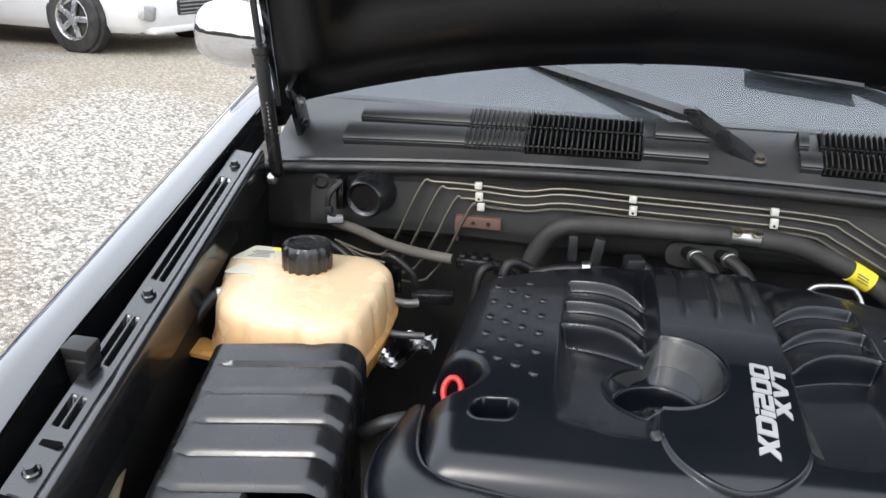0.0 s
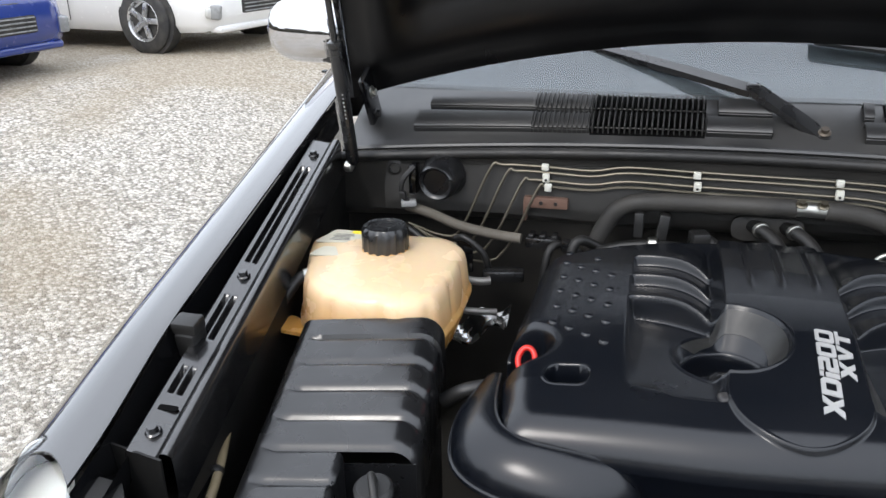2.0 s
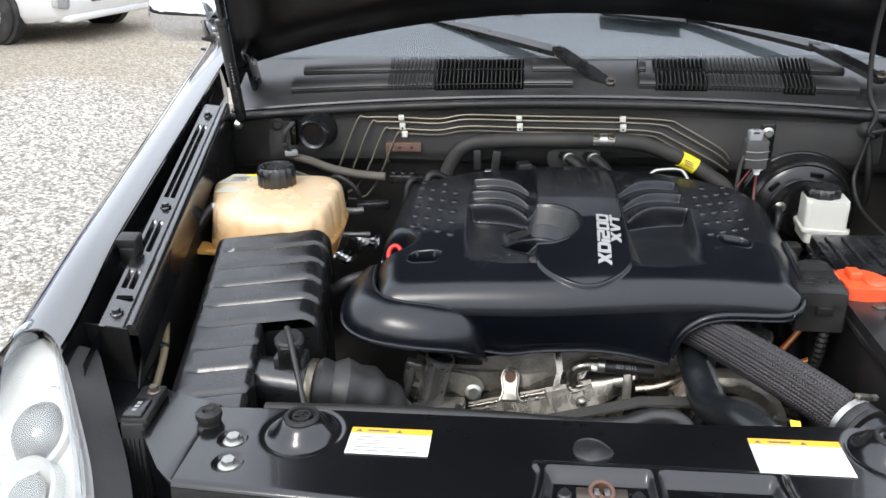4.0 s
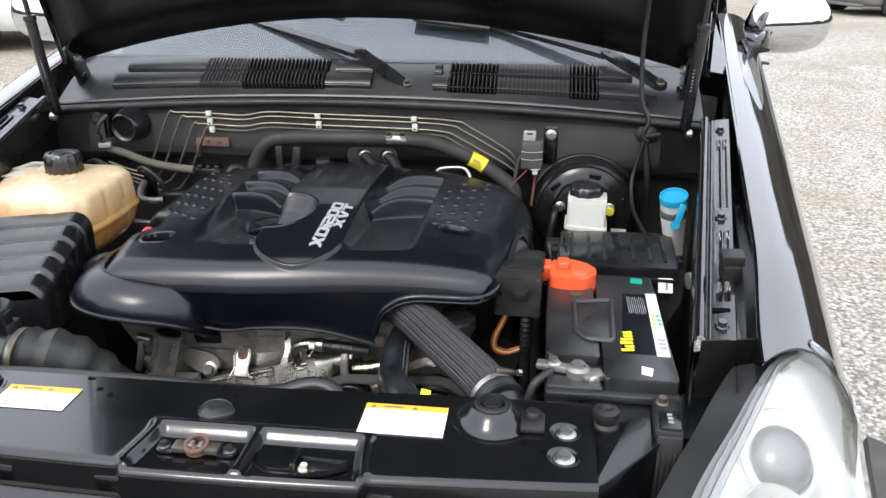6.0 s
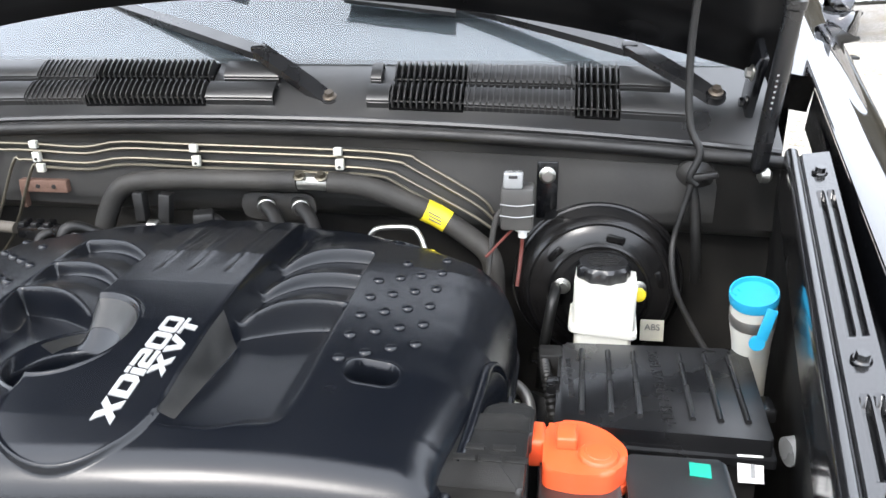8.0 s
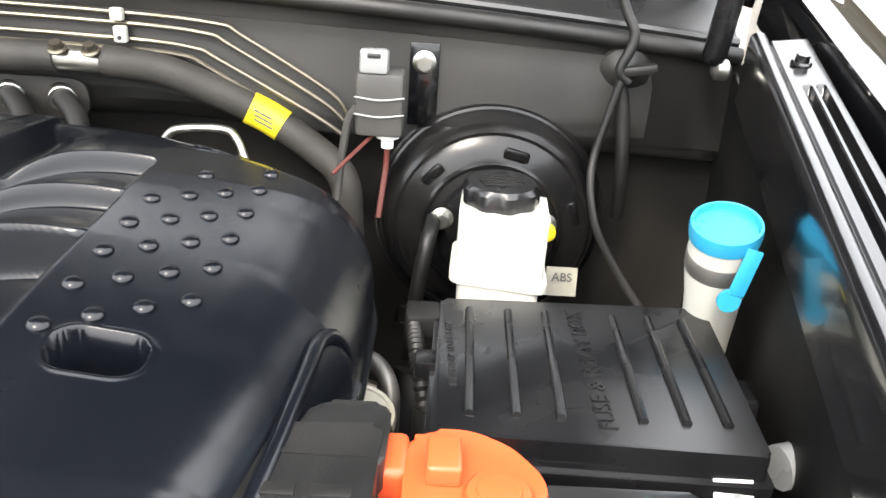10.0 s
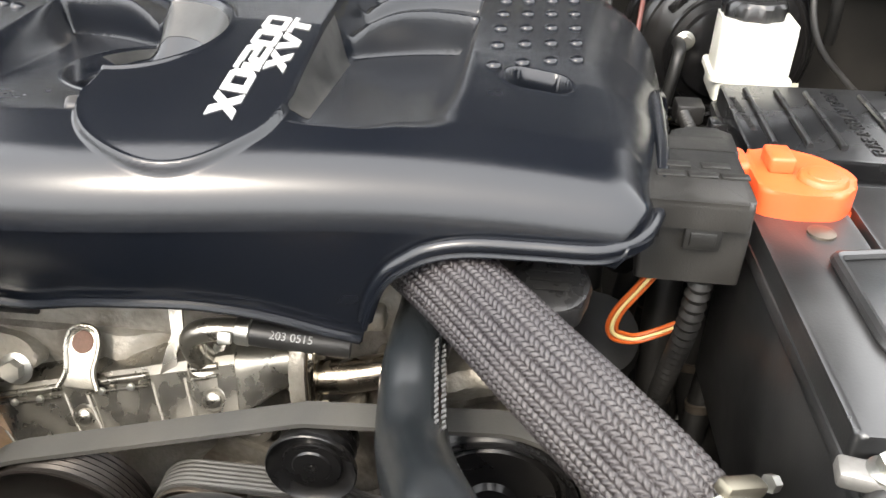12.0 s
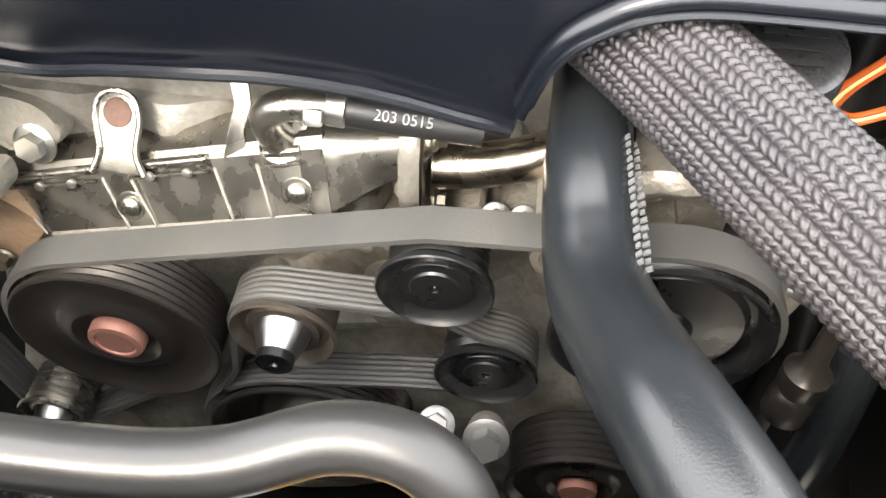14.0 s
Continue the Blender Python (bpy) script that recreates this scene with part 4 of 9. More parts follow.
for x, y in ((-0.472, 0.012), (0.495, 0.026)):
    b = thing("rubber_bump_stop", (x, y, 1.037), "small black rubber stop screwed into the front panel", "rubber stop", "small rubber stops")
    part("body", lathe([(0.016, -0.002), (0.017, 0.006), (0.014, 0.010), (0.015, 0.016), (0.017, 0.020), (0.016, 0.026), (0.008, 0.028), (0.006, 0.024), (0, 0.024)], at(x, y, 1.038), 24), RUBBER, b)
x, y = 0.405, 0.008
b = thing("rubber_clip", (x, y, 1.05), "small square black rubber clip on the front panel", "clip")
part("base", box((0.030, 0.040, 0.008), at(x, y - 0.004, 1.053), 0.003), RUBBER, b)
part("button", lathe([(0.010, 0), (0.010, 0.006), (0.008, 0.009), (0, 0.009)], at(x, y + 0.004, 1.056), 20), RUBBER, b)

# hood striker and latch in the recess
b = thing("hood_striker", (0.013, -0.090, 1.0430), "rusty hood striker plate bolted into the recess", "striker")
for dx in (-0.036, 0.036):
    ear = part("ear", prism(rounded([(dx - 0.013, -0.009), (dx + 0.013, -0.009), (dx + 0.013, 0.009), (dx - 0.013, 0.009)], 0.008), 0, 0.003, 0.0008, m=at(0.013, -0.090, 1.0430)), BAYPAINT, b, "black rounded plate end")
    part("nut", hexbolt((0.013 + dx * 1.12, -0.090, 1.0460), (0, 0, 1), 0.0052, h=0.004), BATT, ear)
    part("block", box((0.019, 0.018, 0.007), at(0.013 + dx * 0.52, -0.090, 1.0480), 0.0015), PULLEY, b, "dull steel block")
    part("finger", box((0.006, 0.012, 0.004), at(0.013 + dx * 0.16, -0.090, 1.0520), 0.001), LEAD, b)
ring = [(0.013 + 0.0125 * math.cos(a), -0.089 + 0.0125 * math.sin(a) * 1.15, 1.0525 + 0.002 * math.sin(a)) for a in np.linspace(0, 2 * math.pi, 15)]
part("ring", tube(ring, 0.0026, 10, 3), RUST, b, "rusty ring")
part("ring_wall", lathe([(0.0110, -0.010), (0.0135, -0.010), (0.0135, 0.0), (0.0110, 0.0)], at(0.013, -0.089, 1.0525), 28, caps=False), RUST, b, "rusty collar")
part("hook", box((0.008, 0.012, 0.007), at(0.011, -0.093, 1.0485, 0, 20, 30), 0.002), RUST, b)
b = thing("hood_latch", (0.150, -0.100, 1.0425), "black hood latch lever in the recess", "latch")
part("flap", prism(rounded([(0.086, -0.078), (0.098, -0.070), (0.140, -0.074), (0.140, -0.112), (0.100, -0.112), (0.088, -0.100)], 0.010), 1.0420, 1.0450, 0.001), BAYPAINT, b)
part("plate", prism(rounded([(0.136, -0.088), (0.196, -0.090), (0.196, -0.106), (0.176, -0.118), (0.140, -0.124)], 0.003), 1.0430, 1.0465, 0.001), BAYPAINT, b)
part("bracket", box((0.0045, 0.036, 0.013), at(0.138, -0.104, 1.0505), 0.001), RAILPAINT, b)
part("lever", prism(rounded([(0.150, -0.112), (0.170, -0.104), (0.200, -0.106), (0.186, -0.118), (0.160, -0.124)], 0.004), 1.0480, 1.0520, 0.0012), PLASTIC, b)
part("screw", hexbolt((0.150, -0.114, 1.0470), (0, 0, 1), 0.0045, h=0.004), LABELP, b, "pale clip")


def sticker(x0, x1, y0, y1, bars):
    b = thing("warning_sticker", ((x0 + x1) / 2, (y0 + y1) / 2, 1.0505), "white warning sticker with an orange band on the front panel", "sticker", "warning stickers")
    part("paper", box((x1 - x0, y1 - y0, 0.0008), at((x0 + x1) / 2, (y0 + y1) / 2, 1.0512), 0), WHITE, b)
    part("band", box((x1 - x0, 0.011, 0.0008), at((x0 + x1) / 2, y1 - 0.0055, 1.0519), 0), ORANGE, b, "orange band")
    for fx in (0.10, 0.60):
        part("warning_mark", prism([(x0 + fx * (x1 - x0) - 0.004, y1 - 0.009), (x0 + fx * (x1 - x0) + 0.004, y1 - 0.009), (x0 + fx * (x1 - x0), y1 - 0.003)], 1.0522, 1.0526, 0), INK, b, "small dark triangle")
    part("band_text", box((0.026, 0.003, 0.0004), at(x0 + 0.34 * (x1 - x0), y1 - 0.006, 1.0524), 0), INK, b)
    for k in range(bars):
        w = (x1 - x0) * (0.55 + 0.25 * math.sin(5.1 * k))
        part("text_line", box((w, 0.0012, 0.0004), at(x0 + 0.008 + w / 2, y1 - 0.018 - 0.0068 * k, 1.0518), 0), INK, b, "grey line of small print")


sticker(-0.286, -0.186, -0.041, 0.010, 5)
sticker(0.194, 0.299, -0.040, 0.024, 0)

# ---- engine cover ----
XC = 0.013
Y0 = 0.265


def cover_front(x):
    """The front edge steps back over the charge hose."""
    return Y0 + 0.026 * sstep(-0.10, 0.26, x)


def cover_left(y):
    t = np.clip((y - Y0) / 0.06, 0, 1)
    return np.interp(y, [0.22, 0.45, 0.80], [-0.300, -0.330, -0.325]) + 0.045 * (1 - np.sqrt(1 - (1 - t) ** 2))


def cover_right(y):
    t = np.clip((y - Y0) / 0.06, 0, 1)
    return np.interp(y, [0.22, 0.35, 0.43, 0.54, 0.70, 0.80], [0.336, 0.348, 0.366, 0.386, 0.390, 0.372]) - 0.030 * (1 - np.sqrt(1 - (1 - t) ** 2))


def cover_back(x):
    return 0.850 - 0.95 * (x - XC) ** 2


def fillet(d, r):
    q = np.clip(d, 0, r)
    return r - np.sqrt(np.maximum(r * r - (r - q) ** 2, 0))


def cover_z(x, y, left, right, back):
    X = np.abs(x - XC)
    crest = np.interp(y, [0.262, 0.29, 0.334, 0.40, 0.474, 0.56, 0.65, 0.75, 0.86], [1.116, 1.126, 1.138, 1.151, 1.161, 1.165, 1.164, 1.155, 1.135])
    side = np.interp(y, [0.262, 0.30, 0.357, 0.45, 0.50, 0.68, 0.80], [1.112, 1.121, 1.131, 1.139, 1.141, 1.145, 1.136])
    z = crest + (side - crest) * (X / 0.26) ** 2
    # two side wells: a sloping floor, then three gill-like louvres that fall towards the middle
    dx, dy, q = 0.196 - X, y - 0.336, 0.034
    cx, cy = np.maximum(q - dx, 0), np.maximum(q - dy, 0)
    d = np.where((cx > 0) & (cy > 0), q - np.hypot(cx, cy), np.minimum(dx, dy))
    w = sstep(0.072, 0.0885, X) * sstep(0.0, 1.0, d / (0.006 + 0.022 * sstep(0.080, 0.035, dx) * sstep(0.58, 0.50, y))) * sstep(0.812, 0.775, y)
    s = np.clip((X - 0.076) / 0.116, 0, 1)
    fall = np.sqrt(1 - (1 - np.clip(s / 0.50, 0, 1)) ** 2)
    well = 1.1345 - 0.0165 * np.clip((y - 0.345) / 0.21, 0, 1)
    for k, yk in enumerate((0.560, 0.634, 0.708)):
        t = (y - yk + 0.046 * (1 - s) ** 2.2) / 0.074
        rim = 1.118 + 0.0325 * fall + 0.0045 * np.sin(math.pi * s)
        tread = rim - (0.017 if k < 2 else 0.008) * fall * np.clip(t, 0, 1.1) ** 1.5 + 0.0013 * np.exp(-((t - 0.05) / 0.028) ** 2) * fall
        well = well + (tread - well) * sstep(-0.05, 0.035, t)
    z = z + (well - z) * w
    # keyhole lobe in front of the middle band, with a fine edge
    e = np.hypot((x - 0.013) / 0.073, (y - 0.355) / 0.068)
    lobe = np.maximum(sstep(1.03, 0.99, e), sstep(0.0745, 0.070, X) * sstep(0.34, 0.36, y))
    z = z + 0.005 * lobe + 0.0013 * np.exp(-((e - 0.985) / 0.018) ** 2) * sstep(0.362, 0.350, y)
    # three creases in the middle band
    for gx in (-0.039, 0.001, 0.043):
        z = z - 0.0024 * (np.exp(-((x - XC - gx) / 0.0026) ** 2) - 0.6 * np.exp(-((x - XC - gx - 0.006) / 0.003) ** 2)) * sstep(0.585, 0.63, y) * sstep(0.83, 0.79, y)
    z = z + 0.0012 * np.cos((x - XC) * 105) * sstep(0.08, 0.05, X) * sstep(0.60, 0.70, y)
    # round bowl beside the middle, sloping into a deep hole
    r1 = np.hypot((x + 0.053) / 0.066, (y - 0.455) / 0.070)
    r2 = np.hypot(x + 0.061, y - 0.436) / 0.046
    far = np.maximum(r2 - 1, 0)
    f = np.clip(np.maximum(1 - r1, 0) / (np.maximum(1 - r1, 0) + 0.75 * far + 1e-6), 0, 1)
    bowl = z + (1.117 - z) * f ** 0.85 - 0.030 * sstep(1.0, 0.93, r2) + 0.0012 * np.exp(-((r2 - 1.03) / 0.03) ** 2)
    z = z + (bowl - z) * sstep(1.0, 0.975, r1) + 0.0022 * np.exp(-((r1 - 1.03) / 0.026) ** 2)
    # dipstick cut-out with a rounded brim
    r = np.hypot((x + 0.318) / 1.15, y - 0.441)
    z = z - 0.085 * sstep(0.047, 0.040, r) - 0.005 * sstep(0.058, 0.044, r)
    # oval holes, with a fine raised rim
    for ox, oy in ((-0.238, 0.366), (0.260, 0.440)):
        d = np.hypot(np.maximum(np.abs(x - ox) - 0.011, 0), np.maximum(np.abs(y - oy) - 0.003, 0))
        z = z - 0.05 * sstep(0.0145, 0.0125, d) + 0.0012 * np.exp(-((d - 0.0165) / 0.0018) ** 2)
    for ox, oy in ((-0.228, 0.765), (0.245, 0.765)):
        d = np.hypot(np.maximum(np.abs(x - ox) - 0.014, 0), y - oy)
        z = z - 0.03 * sstep(0.009, 0.007, d) + 0.0010 * np.exp(-((d - 0.0105) / 0.0016) ** 2)
    wide = 0.042 + 0.034 * sstep(0.36, 0.52, y)
    flank = 1 - np.clip((right - x) / wide, 0, 1)
    sides = np.maximum(fillet(x - left, 0.042), (0.042 + 0.012 * sstep(0.36, 0.52, y)) * (1 - np.sqrt(np.maximum(1 - flank ** 2, 0))))
    z = z - np.hypot(np.maximum(fillet(y - cover_front(x), 0.036), 0.9 * fillet(back - y, 0.045)), 0.9 * sides * sstep(0.0, 0.06, y - cover_front(x)) + 0.25 * sides)
    return np.maximum(z, 1.03)


def front_low(x):
    return np.interp(x, [-0.31, -0.262, -0.212, -0.170, -0.149, -0.140, -0.137, -0.06, 0.0, 0.07, 0.146, 0.149, 0.155, 0.168, 0.19, 0.22, 0.34], [1.101, 1.099, 1.094, 1.083, 1.062, 1.035, 0.998, 1.013, 1.021, 1.016, 0.997, 1.018, 1.042, 1.064, 1.079, 1.085, 1.086])


cover = thing("engine_cover", (XC, 0.5, 0.99), "satin black plastic engine cover with two wells and studs", "engine cover")
nu, nv = 470, 480
u = np.linspace(0, 1, nu)[:, None]
v = np.linspace(0, 1, nv)[None, :]
yb = Y0 + v * (0.745 - Y0) + 0 * u
left, right = cover_left(yb), cover_right(yb)
x = left + (right - left) * u
back = cover_back(x)
y = yb + sstep(0.35, 1.0, v) * (back - 0.745) + (1 - v) ** 3 * (cover_front(x) - Y0)
z = cover_z(x, y, left, right, back)
top = np.stack([x, y, z], -1)
bm = skin(top)
# skirts round the edge
ring = [top[i, 0] for i in range(nu)] + [top[-1, j] for j in range(1, nv)] + [top[i, -1] for i in range(nu - 2, -1, -1)] + [top[0, j] for j in range(nv - 2, 0, -1)]


def skirt_low(p):
    f = float(front_low(p[0]))
    if p[1] < float(cover_front(p[0])) + 0.008:
        return f
    if p[0] > 0.2:
        return float(np.interp(p[1], [Y0, 0.31, 0.345, 0.360, 0.50, 0.533, 0.546, 0.560, 0.80], [f, 1.086, 1.094, 1.098, 1.100, 1.098, 1.07, 1.02, 1.04]))
    if p[1] > 0.70:
        return 1.07
    return float(np.interp(p[1], [Y0, 0.29, 0.36, 0.42, 0.75], [f, 1.102, 1.100, 1.075, 1.06]))


def recede(zz, xx):
    return 0.031 * min(1.2, max(0, 1.104 - zz) / 0.104) ** 1.7 * (1 - 0.20 * float(sstep(-0.08, 0.0, xx)) - 0.55 * float(sstep(0.0, 0.146, xx)))


S = []
for p in ring + ring[:1]:
    lo = min(skirt_low(p), p[2] - 0.004)
    out = arr(*(np.sign(p[0] - XC) * (0.004 if abs(p[0] - XC) > 0.28 else 0), -0.004 if p[1] < float(cover_front(p[0])) + 0.02 else (0.004 if p[1] > 0.72 else 0), 0))
    row = []
    for k in np.linspace(0, 1, 9):
        zz = p[2] + (lo - p[2]) * k
        under = recede(zz, p[0]) if p[1] < float(cover_front(p[0])) + 0.02 else 0.0
        row.append((p[0], p[1] + under, zz))
    e = arr(*row[-1])
    row += [tuple(e + out), tuple(e + out + arr(0, 0, -0.005)), tuple(e - 0.5 * out + arr(0, 0, -0.005))]
    S.append(row)
bm = skin(S, bm)
bmesh.ops.remove_doubles(bm, verts=bm.verts, dist=0.00005)
part("shell", bm, COVER, cover, sharp=66)
# bright moulded rim along the front edge
pts = [(q, float(cover_front(q)) - 0.0045 + recede(float(front_low(q)), q), float(front_low(q)) - 0.0025) for q in (-0.138, -0.10, -0.06, -0.02, 0.03, 0.08, 0.12, 0.145)]
part("rim", tube(pts, 0.0035, 8, 5), COVER, cover)
pts = [(q, float(cover_front(q)) - 0.0045 + recede(float(front_low(q)), q), float(front_low(q)) - 0.0025) for q in (0.149, 0.152, 0.157, 0.166, 0.178, 0.194, 0.220, 0.26, 0.30)] + [(0.320, 0.297, 1.083), (0.336, 0.312, 1.087), (0.346, 0.338, 1.093), (0.352, 0.375, 1.099), (0.357, 0.42, 1.101), (0.362, 0.48, 1.102), (0.365, 0.52, 1.102), (0.373, 0.540, 1.093), (0.379, 0.549, 1.07), (0.380, 0.554, 1.03)]
part("rim", tube(pts, 0.0058, 10, 5), COVER, cover)
part("rim_line", tube([(q[0], q[1] - 0.0052, q[2] - 0.0052) for q in pts[:-3]], 0.0022, 8, 5), COVER, cover)
# flared lip on the left front corner
ta = smooth_path([(-0.326, 0.410, 1.094), (-0.318, 0.345, 1.099), (-0.300, 0.291, 1.101), (-0.262, 0.268, 1.100), (-0.212, 0.268, 1.094), (-0.170, 0.271, 1.083), (-0.148, 0.275, 1.062), (-0.139, 0.280, 1.035), (-0.137, 0.290, 1.006)], 6)
tb = smooth_path([(-0.352, 0.425, 1.070), (-0.366, 0.350, 1.064), (-0.354, 0.274, 1.056), (-0.308, 0.235, 1.052), (-0.240, 0.223, 1.048), (-0.186, 0.232, 1.040), (-0.154, 0.248, 1.026), (-0.140, 0.265, 1.012), (-0.135, 0.286, 0.996)], 6)
P = []
for a, b in zip(ta, tb):
    o = b - a
    n = arr(o[0], o[1], 0)
    n = n / (np.linalg.norm(n) + 1e-6)
    row = []
    for k in np.linspace(0, 1, 18):
        g = math.sin(k * math.pi / 2) ** 1.1
        row.append(tuple(a + arr(o[0] * g, o[1] * g, o[2] * (1 - math.cos(k * math.pi / 2)) ** 0.92)))
    P.append(row + [tuple(b + n * 0.004 + arr(0, 0, -0.001)), tuple(b + n * 0.004 + arr(0, 0, -0.006))])
part("flared_lip", slab(P, (0.001, 0.003, -0.001)), COVER, cover)
part("lip_seam", tube([tuple(q + arr(0, -0.001, 0)) for q in ta[::3]], 0.0022, 8, 3), COVER, cover)
part("lip_rim", tube([tuple(q + arr(0, -0.002, -0.003)) for q in tb[::3]], 0.0038, 8, 3), COVER, cover)
# grey dust on the middle band's slope; dust and painted sheen in the bowl
def film_sheet(f, nu, nv, lift=0.0007):
    P = []
    for i in range(nu):
        row = []
        for j in range(nv):
            xx, yy = f(i / (nu - 1), j / (nv - 1))
            xx, yy = np.float64(xx), np.float64(yy)
            row.append((float(xx), float(yy), float(cover_z(xx, yy, cover_left(yy), cover_right(yy), cover_back(xx))) + lift))
        P.append(row)
    return slab(P, (0, 0, -0.0004))


part("dust_sheen_film", film_sheet(lambda u, v: (XC + 0.0735 + 0.0145 * u, 0.352 + v * (0.160 - 0.01 * u)), 12, 40), DUST_SHEEN, cover, "grey dust on the sloping wall")
# covers the bowl's right and far half, a reflection put into the colour
part("dust_sheen_film", film_sheet(lambda u, v: (-0.053 + 0.066 * (0.66 + 0.30 * u) * math.cos(math.radians(-35 + 190 * v)), 0.455 + 0.070 * (0.66 + 0.30 * u) * math.sin(math.radians(-35 + 190 * v))), 22, 60), DUST_SHEEN, cover, "grey dust and painted sheen in the round hollow")
part("knob", lathe([(0.017, -0.010), (0.0175, 0.006), (0.015, 0.014), (0.009, 0.018), (0.003, 0.0185), (0.002, 0.017), (0, 0.017)], at(-0.060, 0.440, 1.094), 28), PLASTIC, cover, "black rubber knob in the hollow")
part("notch_lip", box((0.017, 0.016, 0.014), at(-0.062, 0.347, 1.1345, 10, 0, 20), 0.004, 3), SCUFF, cover, "scuffed lip of the hollow")
# studs
stud = None
for side in (1, -1):
    for r in range(6):
        for c in range(4):
            if side > 0:
                sx, sy = 0.292 - 0.0226 * c + 0.0012 * r, 0.502 - 0.016 * c + 0.0432 * r
            else:
                sx, sy = -0.273 + 0.0235 * c - 0.002 * r, 0.487 - 0.0175 * c + 0.0490 * r
            if r == 5 and c in (1, 3):
                continue
            zz = float(cover_z(np.float64(sx), np.float64(sy), cover_left(sy), cover_right(sy), cover_back(sx)))
            if stud is None:
                stud = part("stud", lathe([(0.0068, 0), (0.0064, 0.0014), (0.0050, 0.0030), (0.0026, 0.0041), (0, 0.0044)], at(sx, sy, zz - 0.0003), 16), COVER, cover)
                zs = zz
            else:
                copy_part(stud, "stud", (sx, sy, zz - 0.0003), cover)
# white type mark on the lobe, letter by letter


GLYPHS = {
    "X": (1.25, [[(0, 0), (.40, 0), (.62, .30), (.84, 0), (1.25, 0), (.86, .5), (1.25, 1), (.85, 1), (.63, .70), (.41, 1), (0, 1), (.39, .5)]]),
    "D": (1.17, [[(0, 0), (.32, 0), (.32, 1), (0, 1)], [(.32, 0), (.85, 0), (.85, .24), (.32, .24)], [(.32, .76), (.85, .76), (.85, 1), (.32, 1)], [(.85, 0), (.97, 0), (1.17, .18), (1.17, .82), (.97, 1), (.85, 1)]]),
    "i": (0.32, [[(0, 0), (.32, 0), (.32, .70), (0, .70)], [(0, .80), (.32, .80), (.32, 1), (0, 1)]]),
    "2": (1.10, [[(0, .76), (.8, .76), (.8, 1), (0, 1)], [(.8, .40), (1.1, .40), (1.1, .88), (.98, 1), (.8, 1)], [(.3, .40), (.8, .40), (.8, .62), (.3, .62)], [(0, 0), (.3, 0), (.3, .62), (.12, .62), (0, .5)], [(.3, 0), (1.1, 0), (1.1, .24), (.3, .24)]]),
    "0": (1.10, [[(0, .14), (.12, 0), (.3, 0), (.3, 1), (.12, 1), (0, .86)], [(.8, 0), (.98, 0), (1.1, .14), (1.1, .86), (.98, 1), (.8, 1)], [(.3, .78), (.8, .78), (.8, 1), (.3, 1)], [(.3, 0), (.8, 0), (.8, .22), (.3, .22)]]),
    "V": (1.20, [[(.42, 0), (.78, 0), (1.2, 1), (.84, 1), (.6, .35), (.36, 1), (0, 1)]]),
    "T": (1.10, [[(.39, 0), (.71, 0), (.71, .76), (.39, .76)], [(0, .76), (1.1, .76), (1.1, 1), (0, 1)]]),
}


def surface_z(xx, yy):
    xx, yy = np.float64(xx), np.float64(yy)
    return float(cover_z(xx, yy, cover_left(yy), cover_right(yy), cover_back(xx)))


def type_mark(text, x, y, unit, high, lean=0.15):
    """Heavy square letters lying on the cover, read from front to back."""
    q = 0.0
    for ch in text:
        wide, shapes = GLYPHS[ch]
        t = bmesh.new()
        for shape in shapes:
            lo, hi = [], []
            for a, c in shape:
                along = (q + a + lean * c) * unit
                xx, yy = x + 0.034 * along - c * high, y + along
                zz = surface_z(xx, yy)
                lo.append(t.verts.new((xx, yy, zz - 0.0006)))
                hi.append(t.verts.new((xx, yy, zz + 0.0011)))
            n = len(hi)
            for k in range(n):
                t.faces.new((lo[k], lo[(k + 1) % n], hi[(k + 1) % n], hi[k]))
            t.faces.new(hi)
            t.faces.new(lo[::-1])
        part("type_letter", t, LETTER, cover, "worn white printed letter")
        q += wide + 0.09


type_mark("XDi200", 0.0550, 0.327, 0.0235, 0.0205)
type_mark("XVT", 0.0745, 0.388, 0.0240, 0.0160)

b = thing("dipstick", (-0.305, 0.43, 1.06), "red ring handle of an oil dipstick in the cover's cut-out", "dipstick")
pts = [(-0.300 + 0.011 * math.cos(a), 0.444 + 0.010 * math.sin(a), 1.099 + 0.013 * math.sin(a)) for a in np.linspace(-0.5, 3.9, 9)]
part("ring", tube(pts, 0.0040, 10, 4), REDGRIP, b, "bright red plastic ring")
part("tube", tube([(-0.307, 0.436, 1.088), (-0.316, 0.445, 1.02), (-0.32, 0.46, 0.93)], 0.006, 10), RUBBER, b)
part("collar", tube([(-0.33, 0.415, 1.075), (-0.37, 0.40, 1.07), (-0.40, 0.40, 1.05)], 0.010, 10), RUBBER, b)

# ---- coolant reservoir ----
res = thing("coolant_reservoir", (-0.55, 0.59, 0.95), "amber-stained translucent coolant reservoir with a black screw cap", "coolant reservoir")
plan = rounded([(-0.703, 0.662), (-0.676, 0.706), (-0.470, 0.712), (-0.432, 0.675), (-0.424, 0.560), (-0.430, 0.475), (-0.470, 0.448), (-0.595, 0.455), (-0.642, 0.495)], 0.035, 6)
c = np.mean(plan, axis=0)
plan = np.array(plan + plan[:1])
walk_len = np.concatenate([[0], np.cumsum(np.linalg.norm(np.diff(plan, axis=0), axis=1))])
plan = np.stack([np.interp(np.linspace(0, walk_len[-1], 300, endpoint=False), walk_len, plan[:, i]) for i in range(2)], -1)


